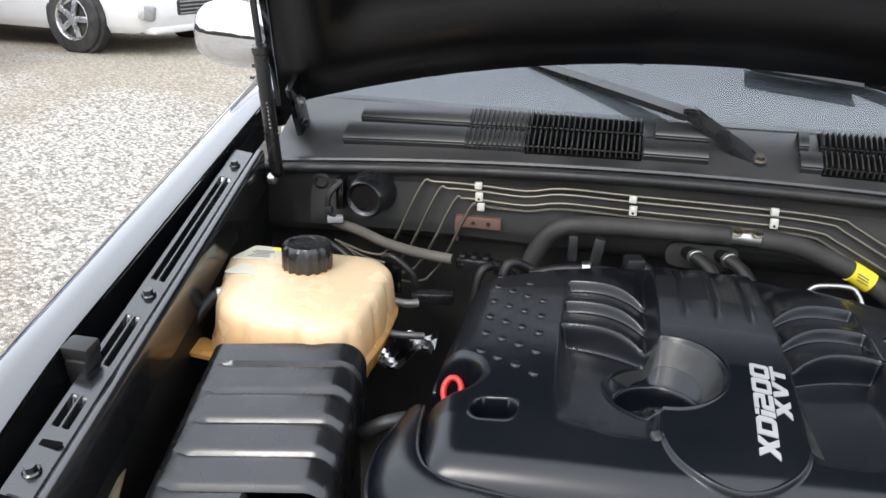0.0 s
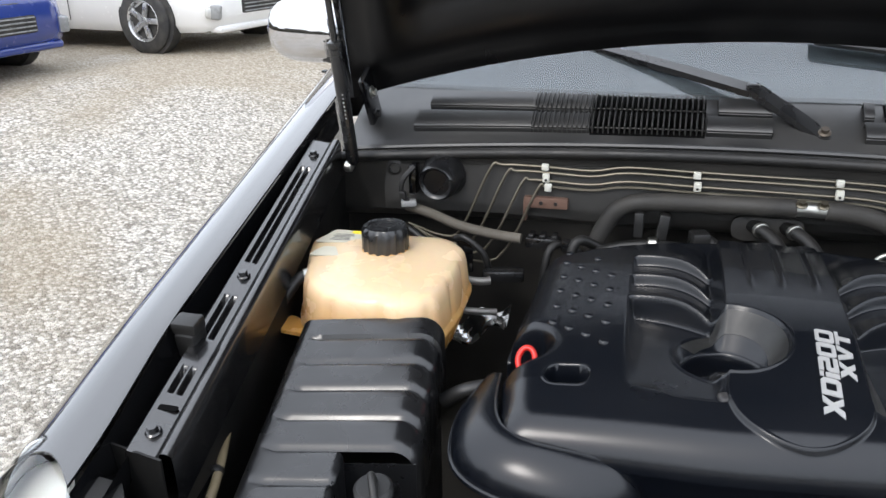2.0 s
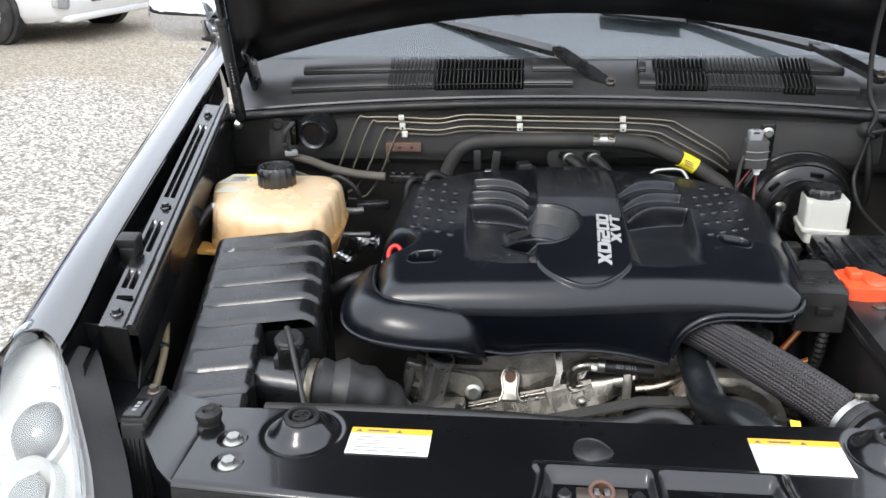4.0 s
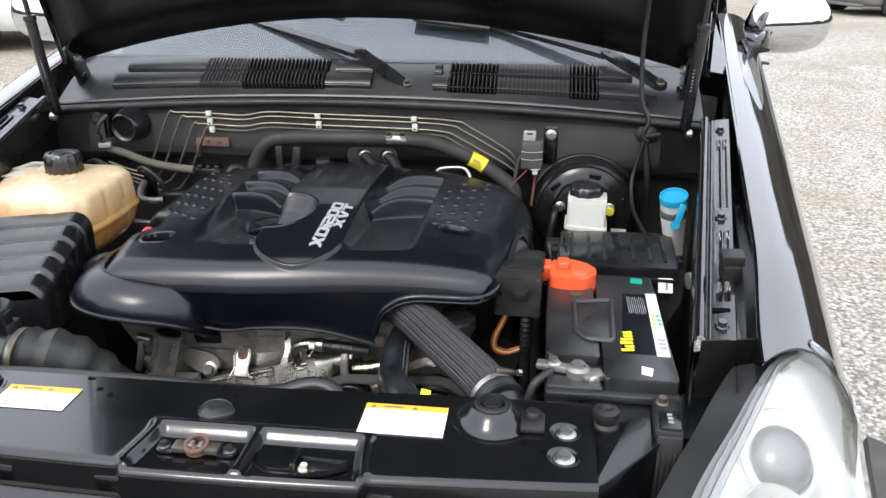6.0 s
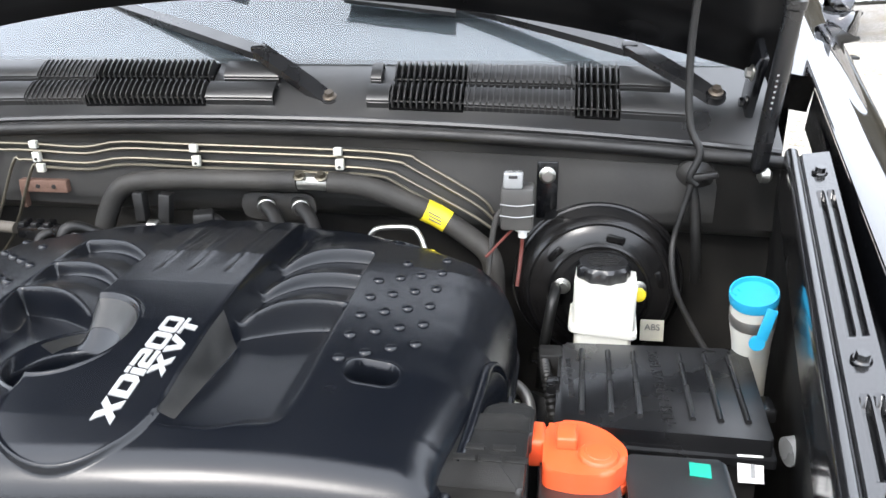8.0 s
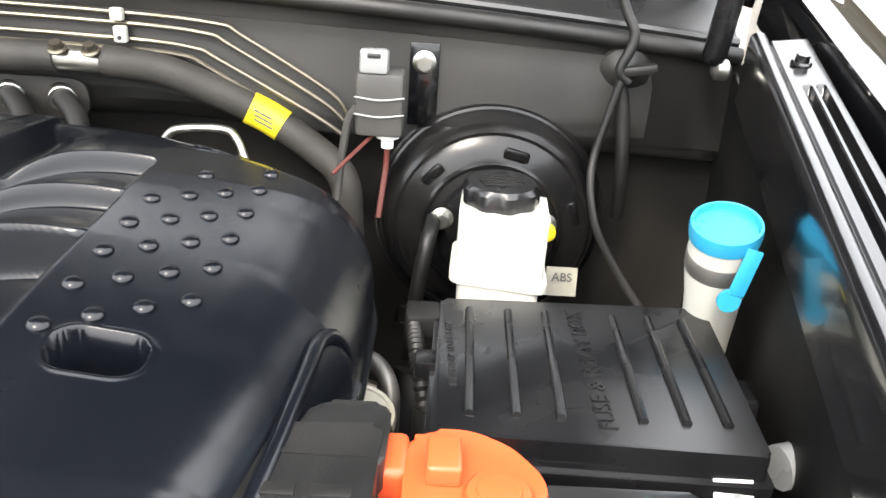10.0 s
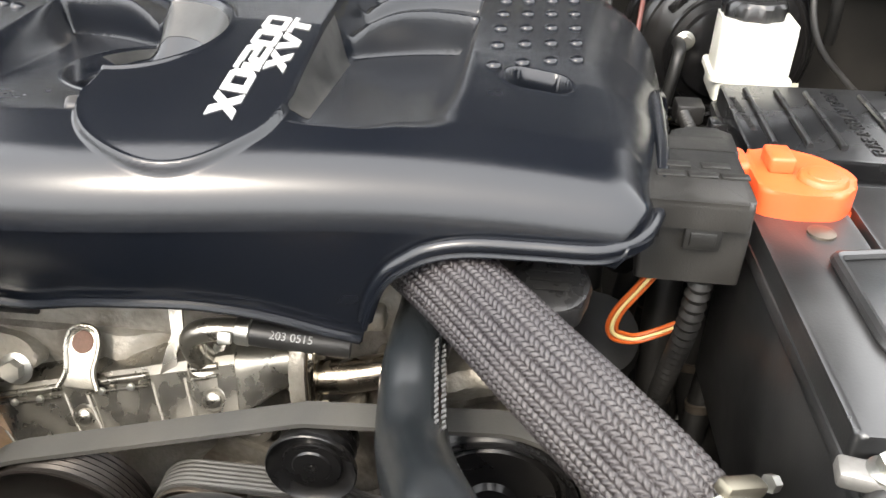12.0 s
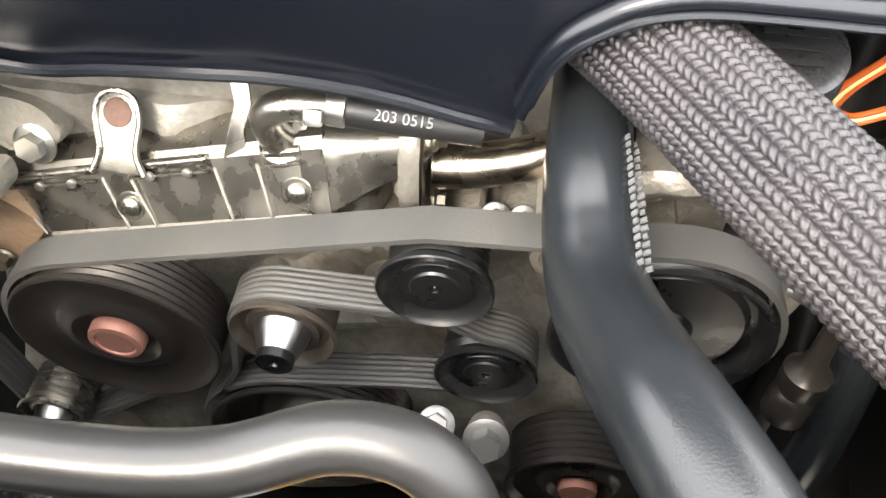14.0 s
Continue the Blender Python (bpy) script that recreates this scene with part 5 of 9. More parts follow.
def res_ring(z, s, flute=0.0, lift=0.0):
    out = []
    for k, q in enumerate(plan):
        d = q - c
        L = np.linalg.norm(d)
        a = math.atan2(d[1], d[0])
        f = s - flute * (0.5 + 0.5 * math.cos(2 * math.pi * k * 12 / 300)) ** 7
        q2 = c + d * f
        out.append((q2[0], q2[1], z + lift * (1 - abs(s)) + 0.012 * (q2[1] - 0.59) * (z > 1.11)))
    return out


rings = [res_ring(1.030, 0.70), res_ring(1.036, 0.82), res_ring(1.050, 0.92, 0.01), res_ring(1.074, 0.985, 0.02), res_ring(1.083, 1.0), res_ring(1.086, 1.035), res_ring(1.093, 1.035), res_ring(1.096, 1.0), res_ring(1.100, 1.0, 0.02), res_ring(1.108, 0.998, 0.022), res_ring(1.122, 0.987, 0.028), res_ring(1.138, 0.975, 0.026), res_ring(1.148, 0.955, 0.018), res_ring(1.153, 0.930, 0.012), res_ring(1.157, 0.895), res_ring(1.160, 0.80), res_ring(1.162, 0.55), res_ring(1.163, 0.25), res_ring(1.163, 0.02)]
part("tank", loft(rings), TANK, res, "amber-stained translucent plastic", sharp=60)
cx, cy = -0.555, 0.626
cap = part("cap", lathe([(0.0335, 0), (0.0355, 0.003), (0.0355, 0.036), (0.032, 0.041), (0.026, 0.0415), (0.0255, 0.0395), (0, 0.039)], at(cx, cy, 1.160), 72, wobble=lambda a, h: 0.035 * math.cos(16 * a) * (0.002 < h < 0.038)), PLASTIC, res, "black ribbed screw cap")
part("neck", lathe([(0.041, 0), (0.041, 0.005), (0.037, 0.010), (0.034, 0.012)], at(cx, cy, 1.153), 36), TANK, res)
for k, (dx, dy, w) in enumerate(((0, 0.010, 0.030), (0, 0.002, 0.036), (0, -0.008, 0.026))):
    part("cap_mark", box((w, 0.0035, 0.0008), at(cx + dx, cy + dy, 1.1995), 0), PLASTIC, cap)
part("mounting_tab", prism(rounded([(-0.625, 0.50), (-0.675, 0.525), (-0.672, 0.475), (-0.60, 0.468)], 0.01), 1.078, 1.084, 0.001), TANK, res)
b = part("label", prism(rounded([(-0.676, 0.628), (-0.598, 0.640), (-0.604, 0.688), (-0.664, 0.688)], 0.006), 1.1612, 1.1624, 0), LABELP, res, "faded label with a yellow corner")
for k in range(5):
    part("label_text", box((0.034 - 0.004 * (k % 3), 0.0022, 0.0004), at(-0.640, 0.645 + 0.006 * k, 1.1627, 0, 0, 7), 0), INK, b, "dark line of print")
part("label_band", prism([(-0.632, 0.676), (-0.604, 0.674), (-0.605, 0.687), (-0.632, 0.687)], 1.1625, 1.1629, 0), YELLOW, b)
part("label", prism(rounded([(-0.665, 0.575), (-0.606, 0.585), (-0.609, 0.616), (-0.655, 0.616)], 0.010), 1.1605, 1.1618, 0), LABELP, res, "small cream label")
b = thing("overflow_hose", (-0.66, 0.4, 0.95), "black rubber overflow hose joined to a brown plastic pipe", "hose")
part("rubber_end", tube([(-0.636, 0.556, 1.136), (-0.655, 0.543, 1.142), (-0.668, 0.530, 1.131), (-0.689, 0.505, 1.097)], 0.0092, 14), RUBBER, b)
for p, d in (((-0.654, 0.544, 1.1415), (-1, -0.6, -0.1)), ((-0.687, 0.508, 1.101), (-0.45, -0.55, -0.75))):
    part("hose_clip", lathe([(0.0098, -0.004), (0.0110, -0.003), (0.0110, 0.003), (0.0098, 0.004)], axis(p, d), 16), ZINC, b)
part("pipe", tube([(-0.688, 0.506, 1.098), (-0.684, 0.47, 1.085), (-0.672, 0.40, 1.073), (-0.652, 0.30, 1.055), (-0.612, 0.187, 1.036), (-0.596, 0.06, 0.99)], 0.0058, 10), BROWNPIPE, b, "brown plastic pipe")
for p in ((-0.653, 0.303, 1.056), (-0.620, 0.205, 1.040)):
    part("pipe_clip", lathe([(0.0068, -0.005), (0.0092, -0.003), (0.0092, 0.003), (0.0068, 0.005)], axis(p, (0.2, -1, -0.15)), 12), RUBBER, b)

# ---- bracket and pipes behind the reservoir ----
b = thing("heat_shield", (-0.44, 0.76, 0.9), "crumpled bare metal heat shield beside the engine", "heat shield")
part("sheet", slab([[(-0.50 + 0.11 * u, 0.715 + 0.09 * v, 1.0 + 0.012 * math.sin(9 * u + 4 * v) + 0.008 * math.sin(23 * v) - 0.05 * (1 - u)) for v in np.linspace(0, 1, 12)] for u in np.linspace(0, 1, 14)], (0, 0, -0.002)), FOIL, b)
part("pipe", tube([(-0.490, 0.815, 1.085), (-0.478, 0.770, 1.078), (-0.462, 0.745, 1.070), (-0.435, 0.742, 1.068), (-0.418, 0.750, 1.068)], 0.007, 12), LEAD, b, "bent metal pipe")
part("block", box((0.070, 0.026, 0.020), at(-0.400, 0.775, 1.070, 0, 0, 12), 0.004), PLASTIC, b, "black plastic block")
part("plate", box((0.030, 0.004, 0.060), at(-0.482, 0.83, 1.075), 0.002), BAYPAINT, b)
part("pipe", tube([(-0.475, 0.70, 1.035), (-0.44, 0.705, 1.030), (-0.40, 0.72, 1.025)], 0.006, 10), LEAD, b)

# ---- air filter box ----
air = thing("air_filter_box", (-0.52, 0.28, 0.85), "black plastic air filter box with a ribbed lid", "air filter box")
AO, AA, AB = arr(-0.602, 0.440, 1.124), arr(0.129, -0.960, -0.246), arr(0.985, 0.120, 0.080)


def air_pt(a, b, z=0.0):
    return AO + AA * a + AB * b + arr(0, 0, z)



def air_lid(b0, b1, a0, a1, round_right=True):
    rows = []
    for a in np.linspace(a0, a1, int((a1 - a0) / 0.0028)):
        g = abs(2 * (((a - 0.034) / 0.0475) % 1.0) - 1) ** 5 if a > 0.034 else 0.0
        row = [air_pt(a, b0 - 0.012, -0.105), air_pt(a, b0 - 0.010, -0.020)]
        for t in np.linspace(0, 1, 6):
            ang = t * math.pi / 2
            row.append(air_pt(a, b0 - 0.010 + 0.014 * (1 - math.cos(ang)), -0.014 * (1 - math.sin(ang))))
        r = 0.032 if round_right else 0.010
        edge = b1 - r
        n = 18
        for b in np.linspace(b0 + 0.02, edge, n):
            k = sstep(b0 + 0.004, b0 + 0.016, b)
            row.append(air_pt(a, b, -0.0065 * g * k))
        for t in np.linspace(0.1, 1, 9):
            ang = t * math.pi / 2
            q = r - 0.006 * g
            row.append(air_pt(a, edge + q * math.sin(ang), -r + q * math.cos(ang)))
        row.append(air_pt(a, b1 - 0.006 * g, -0.105))
        rows.append(row)
    return rows


part("lid_back", skin(air_lid(0.0, 0.190, 0.0, 0.225)), PLASTIC, air, sharp=50)
part("lid_front", skin(air_lid(0.0, 0.105, 0.224, 0.402, False)), PLASTIC, air, sharp=50)


def air_wall(pts, z0=-0.20, z1=-0.010):
    return slab([[air_pt(a, b, z) for z in (z1, (z1 + z0) / 2, z0)] for a, b in pts], tuple(AA * 0.002))


part("front_wall", air_wall([(0.400, b) for b in np.linspace(-0.008, 0.103, 5)]), PLASTIC, air)
part("back_wall", air_wall([(0.002, b) for b in np.linspace(-0.008, 0.170, 5)]), PLASTIC, air)
part("notch_wall", air_wall([(0.223, b) for b in np.linspace(0.100, 0.187, 6)], -0.20, -0.022), PLASTIC, air)
part("lower_box", prism([tuple(air_pt(a, b)[:2]) for a, b in ((0.005, -0.006), (0.005, 0.182), (0.22, 0.182), (0.222, 0.100), (0.398, 0.100), (0.398, -0.006))], 0.84, 0.985, 0.004), ROUGHP, air)
part("outlet", tube([(-0.470, 0.175, 1.010), (-0.375, 0.165, 1.006)], 0.036, 24, 3), PLASTIC, air, "round sensor housing")
part("sensor_base", box((0.046, 0.034, 0.030), at(-0.410, 0.172, 1.044), 0.004), ROUGHP, air)
part("sensor_collar", lathe([(0.019, -0.006), (0.021, -0.003), (0.019, 0.0), (0.021, 0.003), (0.018, 0.006)], at(-0.410, 0.170, 1.082, 8), 24), RUBBER, air)
b = part("sensor", box((0.035, 0.022, 0.040), at(-0.408, 0.165, 1.060), 0.004), PLASTIC, air)
for k in range(4):
    part("clip_tooth", box((0.006, 0.026, 0.012), at(-0.419 + 0.007 * k, 0.165, 1.076), 0.001), RUBBER, b)
part("sensor_cable", tube([(-0.410, 0.180, 1.075), (-0.412, 0.172, 1.098), (-0.406, 0.158, 1.100), (-0.392, 0.130, 1.070), (-0.372, 0.090, 1.025), (-0.362, 0.070, 0.990)], 0.0042, 10), RUBBER, air, "black sensor cable")
b = thing("intake_duct", (-0.33, 0.21, 0.9), "ribbed black rubber intake duct with a band clamp", "intake duct")
part("duct", tube([(-0.392, 0.166, 1.006), (-0.362, 0.168, 1.004), (-0.328, 0.176, 0.994), (-0.300, 0.192, 0.968), (-0.286, 0.215, 0.925), (-0.280, 0.25, 0.86)], [0.036, 0.042, 0.046, 0.043, 0.044, 0.04], 32, 8, ribs=6, rib=0.0036), DUCT, b)
part("clamp", lathe([(0.0405, -0.006), (0.042, -0.005), (0.042, 0.005), (0.0405, 0.006)], axis((-0.381, 0.166, 1.006), (1, 0, -0.1)), 36), LINE, b, "brass-coloured band clamp")

# ---- battery ----
bat = thing("battery", (0.507, 0.258, 0.88), "black car battery with terminals and a side label", "battery")
part("case", between(0.424, 0.590, 0.086, 0.430, 0.88, 1.045, 0.004), BATT, bat)
part("lid_edge", between(0.420, 0.594, 0.080, 0.436, 1.040, 1.052, 0.003), BATT, bat)
part("lid_raised", prism(rounded([(0.497, 0.090), (0.592, 0.090), (0.592, 0.432), (0.500, 0.432)], 0.006), 1.050, 1.072, 0.003), BATT, bat)
part("lid_side", prism(rounded([(0.422, 0.150), (0.494, 0.150), (0.494, 0.432), (0.422, 0.432)], 0.006), 1.050, 1.070, 0.003), BATT, bat)
part("terminal_step", between(0.422, 0.494, 0.086, 0.148, 1.050, 1.058, 0.002), BATT, bat)
hd = rounded([(0.462, 0.318), (0.520, 0.330), (0.514, 0.192), (0.478, 0.196), (0.462, 0.222)], 0.006)
part("handle_rim", tube([(p[0], p[1], 1.0735) for p in hd + hd[:1]], 0.0042, 8, 2, smooth=False), BATT, bat)
part("handle_well", prism([(0.490 + (p[0] - 0.490) * 0.90, 0.26 + (p[1] - 0.26) * 0.93) for p in hd], 1.071, 1.0728, 0.0005), BATT, bat)
# black plate on the handle well, painted as the slot's shade
part("handle_slot", prism(rounded([(0.472, 0.236), (0.486, 0.238), (0.486, 0.276), (0.476, 0.262)], 0.003), 1.0728, 1.0734, 0), RUBBER, bat, "black plate painted as the finger slot's shade")
part("vent_plug", lathe([(0.010, 0), (0.010, 0.002), (0.007, 0.003), (0, 0.003)], at(0.465, 0.354, 1.070), 20), PULLEY, bat)
part("label", prism([(0.524, 0.160), (0.571, 0.160), (0.576, 0.362), (0.540, 0.362)], 1.0722, 1.0727, 0), COVER, bat, "black printed label")
part("label_strip", prism([(0.571, 0.156), (0.589, 0.156), (0.5925, 0.364), (0.576, 0.364)], 1.0722, 1.0730, 0), WHITE, bat, "white strip with small coloured signs")
for k in range(9):
    part("label_text", box((0.0012, 0.058 + 0.006 * math.sin(k * 2.2), 0.0003), at(0.5455 + 0.0031 * k, 0.318, 1.0729), 0), FROST, bat)
# maker's mark as plain slanted bars
for k, (w, dx) in enumerate(((0.010, 0), (0.008, 0.001), (0.011, 0), (0.009, 0.001), (0.008, 0.001), (0.007, 0.001))):
    part("maker_bar", box((0.013 + (0.005 if k in (0, 2, 3) else 0), 0.0075, 0.0003), at(0.535 - (0.0025 if k in (0, 2, 3) else 0) + dx, 0.170 + 0.0105 * k, 1.0730, 0, 0, 12), 0), YELLOW, bat, "plain yellow bar of a mark")
for k, m in enumerate((YELLOW, BLUEP, YELLOW, BLUEP, YELLOW, BLUEP)):
    part("sign", prism([(0.5785 + 0.008 * (k % 2) - 0.004, 0.252 + 0.014 * (k // 2)), (0.5785 + 0.008 * (k % 2) + 0.004, 0.252 + 0.014 * (k // 2)), (0.5785 + 0.008 * (k % 2), 0.261 + 0.014 * (k // 2))], 1.0730, 1.0734, 0), m, bat)
for k in range(3):
    part("sign_text", box((0.010, 0.004, 0.0003), at(0.582, 0.180 + 0.012 * k, 1.0733), 0), FROST, bat)
part("tape", box((0.019, 0.020, 0.0006), at(0.567, 0.414, 1.0725, 0, 0, -6), 0), GREEN, bat, "piece of green tape")
part("paper_scrap", prism([(0.545, 0.105), (0.558, 0.100), (0.562, 0.121), (0.547, 0.126)], 1.0722, 1.0727, 0), WHITE, bat, "torn white paper scrap")
part("paper_scrap", box((0.014, 0.0008, 0.022), at(0.553, 0.0905, 1.045), 0), WHITE, bat, "torn white paper scrap")
t = part("terminal_clamp", lathe([(0.010, 0), (0.0165, 0), (0.0165, 0.012), (0.012, 0.016), (0.0095, 0.016), (0.009, 0.020), (0, 0.020)], at(0.463, 0.119, 1.056), 26), LEAD, bat, "dull lead terminal clamp")
part("clamp_ear", box((0.055, 0.016, 0.010), at(0.434, 0.126, 1.064, 0, 0, -12), 0.003), LEAD, t)
part("clamp_ear", box((0.030, 0.022, 0.010), at(0.482, 0.112, 1.062, 0, 0, 20), 0.003), LEAD, t)
part("clamp_bolt", hexbolt((0.430, 0.128, 1.068), (0, 0, 1), 0.007), ZINC, t)
part("clamp_bolt", hexbolt((0.484, 0.100, 1.060), (0.3, -1, 0), 0.0055), ZINC, t)
part("earth_cable", tube([(0.428, 0.120, 1.060), (0.405, 0.105, 1.045), (0.395, 0.10, 1.0), (0.39, 0.12, 0.92)], 0.0065, 12), RUBBER, bat)

b = thing("terminal_cover", (0.455, 0.43, 1.07), "bright orange-red plastic cover over the positive terminal", "terminal cover")
pl = rounded([(0.424, 0.377), (0.452, 0.370), (0.482, 0.373), (0.500, 0.394), (0.500, 0.416), (0.484, 0.440), (0.462, 0.453), (0.436, 0.453), (0.424, 0.440)], 0.009, 4)
part("shell", prism(pl, 1.064, 1.091, 0.004, 3), REDP, b)
part("skirt", prism([(0.460 + (q[0] - 0.460) * 1.035, 0.412 + (q[1] - 0.412) * 1.035) for q in pl], 1.058, 1.068, 0.0015), REDP, b)
part("dome", lathe([(0.0185, 0), (0.0180, 0.003), (0.0165, 0.0045), (0.012, 0.0050), (0.0115, 0.0058), (0, 0.0062)], at(0.474, 0.399, 1.0905), 30), REDP, b)
part("step", box((0.019, 0.028, 0.013), at(0.4455, 0.419, 1.0965), 0.0025, 3), REDP, b)
part("cable_sleeve", box((0.022, 0.036, 0.030), at(0.416, 0.430, 1.078), 0.005, 3), REDP, b)
part("cable_collar", box((0.006, 0.042, 0.034), at(0.4065, 0.430, 1.079), 0.005, 3), REDP, b)

# ---- fuse and relay boxes ----
b = thing("relay_box", (0.54, 0.545, 0.95), "black fuse and relay box with a ribbed lid", "relay box")
lid = rounded([(0.438, 0.463), (0.641, 0.456), (0.652, 0.634), (0.445, 0.628)], 0.004)
lp = part("lid", prism(lid, 1.060, 1.080, 0.003), PLASTIC, b, "ribbed lid with raised letters")
part("lid_lip", prism(rounded([(0.434, 0.457), (0.645, 0.450), (0.656, 0.638), (0.441, 0.632)], 0.004), 1.052, 1.061, 0.002), PLASTIC, b)
part("lower_box", prism([(0.445, 0.468), (0.632, 0.462), (0.642, 0.626), (0.452, 0.622)], 0.95, 1.054, 0.002), ROUGHP, b)
for k, xx in enumerate((0.462, 0.491, 0.519, 0.570, 0.597, 0.623)):
    part("lid_rib", tube([(xx, 0.482, 1.0815), (xx + 0.002, 0.545, 1.0820), (xx + 0.004, 0.610, 1.0815)], 0.0030, 8, 3), PLASTIC, lp)
part("raised_letters", writing("FUSE & RELAY BOX", 0.0165, at(0.5465, 0.545, 1.0808, 0, 0, 91), 0.0010, 0, 1.02), PLASTIC, lp)
part("raised_letters", writing("PUSH FLAP TO RELEASE", 0.0075, at(0.4515, 0.552, 1.0806, 0, 0, 92), 0.0006, 0, 1.0), PLASTIC, lp)
part("latch", box((0.018, 0.020, 0.014), at(0.436, 0.566, 1.060), 0.003), PLASTIC, b)
part("latch", box((0.016, 0.030, 0.016), at(0.656, 0.545, 1.058), 0.003), PLASTIC, b)
part("white_tag", box((0.024, 0.0012, 0.026), at(0.621, 0.4485, 1.052, -38), 0), WHITE, b, "white cable tag")
part("tag_text", box((0.004, 0.0014, 0.016), at(0.623, 0.4482, 1.052, -38), 0), FROST, b)

b = thing("fuel_filter_head", (0.38, 0.60, 0.93), "grey pipes and a round pale cap beside the engine cover", "filter")
part("cap", lathe([(0.029, -0.02), (0.030, 0.0), (0.028, 0.004), (0.025, 0.004), (0.024, 0.0025), (0, 0.0025)], axis((0.386, 0.588, 0.995), (0.1, -0.25, 1)), 36), LABELP, b, "pale plastic cap")
part("body", lathe([(0.027, -0.12), (0.027, -0.018)], axis((0.386, 0.588, 0.995), (0.1, -0.25, 1)), 32), ROUGHP, b)
part("pipe", tube([(0.350, 0.650, 0.985), (0.368, 0.662, 0.998), (0.392, 0.660, 0.998), (0.408, 0.640, 0.985), (0.410, 0.62, 0.95)], 0.0075, 12), LEAD, b, "grey bent pipe")
part("pipe", tube([(0.348, 0.634, 0.975), (0.370, 0.646, 0.985), (0.396, 0.644, 0.980)], 0.006, 12), PULLEY, b)
part("connector", box((0.020, 0.026, 0.020), at(0.352, 0.612, 1.005, 10, 0, 20), 0.003), PULLEY, b)
part("green_clip", box((0.012, 0.008, 0.012), at(0.366, 0.560, 1.0, 0, 0, 20), 0.002), GREEN, b, "small green clip")
for k, m in enumerate((RUBBER, YEWIRE, RUBBER, LINE)):
    part("wire", tube([(0.346 + 0.004 * k, 0.622, 1.002), (0.354 + 0.005 * k, 0.598, 1.008 - 0.002 * k), (0.360 + 0.004 * k, 0.572, 1.002), (0.366, 0.545, 0.985)], 0.0032, 8), m, b)

b = thing("fuse_box", (0.372, 0.39, 1.0), "small black fuse box with embossed lid", "fuse box")
FUSEP = mat("grained_black_plastic", (0.0105, 0.0105, 0.0102), 0.40, var=0.2, scale=30, fine=700, bump=0.15, dust=0.06)
pl = [(0.328, 0.328), (0.408, 0.326), (0.412, 0.440), (0.344, 0.436)]
part("lid", prism(rounded(pl, 0.006), 1.082, 1.103, 0.005, 3), FUSEP, b)
part("lid_back", prism(rounded([(0.356, 0.405), (0.414, 0.405), (0.416, 0.462), (0.372, 0.462)], 0.01), 1.082, 1.101, 0.004), FUSEP, b)
part("lower_box", prism(rounded([(0.336, 0.335), (0.411, 0.333), (0.412, 0.45), (0.350, 0.45)], 0.006), 1.035, 1.083, 0.003), FUSEP, b)
for k in range(5):
    col, row = (k % 2, 0) if k < 2 else (k - 2, 1)
    part("embossed_mark", box((0.020, 0.0085, 0.0018), at(0.362 + (0.028 if row == 0 else 0.0225) * col - (0 if row == 0 else 0.006), 0.384 - 0.016 * row, 1.1036), 0.0003), FUSEP, b)
part("embossed_line", box((0.050, 0.003, 0.0010), at(0.385, 0.412, 1.1036), 0), FUSEP, b)
part("clip", box((0.026, 0.005, 0.020), at(0.377, 0.330, 1.075), 0.002), FUSEP, b)
part("clip_window", box((0.018, 0.006, 0.011), at(0.377, 0.3292, 1.074), 0.001), FUSEP, b)
part("conduit", tube([(0.388, 0.345, 1.045), (0.388, 0.355, 0.98), (0.389, 0.38, 0.92), (0.389, 0.40, 0.865), (0.389, 0.41, 0.80)], 0.0085, 14, 10, ribs=26, rib=0.0012), RUBBER, b, "corrugated black conduit")
for k, m in enumerate((ORWIRE, YEWIRE, ORWIRE)):
    o = 0.0035 * k
    part("wire", tube([(0.356 + o, 0.352, 1.040), (0.346 + o, 0.362, 1.010), (0.334 + o, 0.372, 0.978), (0.332 + o, 0.379, 0.955), (0.340 + o, 0.384, 0.940 + o), (0.358, 0.388, 0.936 + o), (0.376, 0.392, 0.941 + o), (0.39, 0.397, 0.945 + o)], 0.0020, 8, 6), m, b, "orange wire" if k != 1 else "cream wire")
for dx in (0.0, 0.012):
    part("wire", tube([(0.372 + dx, 0.46, 1.06), (0.380 + dx, 0.48, 1.072), (0.395 + dx, 0.50, 1.06), (0.40 + dx, 0.52, 1.02)], 0.005, 8), RUBBER, b)

# ---- brakes and washer ----
BOOSTER = mat("dark_gloss_drum", (0.005, 0.005, 0.0055), 0.22, scale=9, fine=500, bump=0.02, dust=0.04, rvar=0.05)
b = thing("brake_booster", (0.498, 0.86, 0.93), "round glossy black brake booster with a milky fluid tank", "brake booster")
part("drum", lathe([(0.0, 0.0), (0.118, 0.0), (0.123, 0.003), (0.123, 0.009), (0.1165, 0.014), (0.1145, 0.022), (0.111, 0.034), (0.105, 0.044), (0.095, 0.052), (0.082, 0.057), (0.064, 0.060), (0.058, 0.061), (0.055, 0.069), (0.030, 0.074), (0, 0.074)], axis((0.498, 0.900, 1.042), (0, -1, 0.06)), 64), BOOSTER, b, "glossy black pressed drum")
for rr, hh in ((0.1205, 0.010), (0.100, 0.0485), (0.070, 0.0600)):
    part("pressed_ring", lathe([(rr + 0.003, hh - 0.003), (rr + 0.0035, hh), (rr + 0.001, hh + 0.0025), (rr - 0.002, hh + 0.002), (rr - 0.003, hh)], axis((0.498, 0.900, 1.042), (0, -1, 0.06)), 64, caps=False), BOOSTER, b)
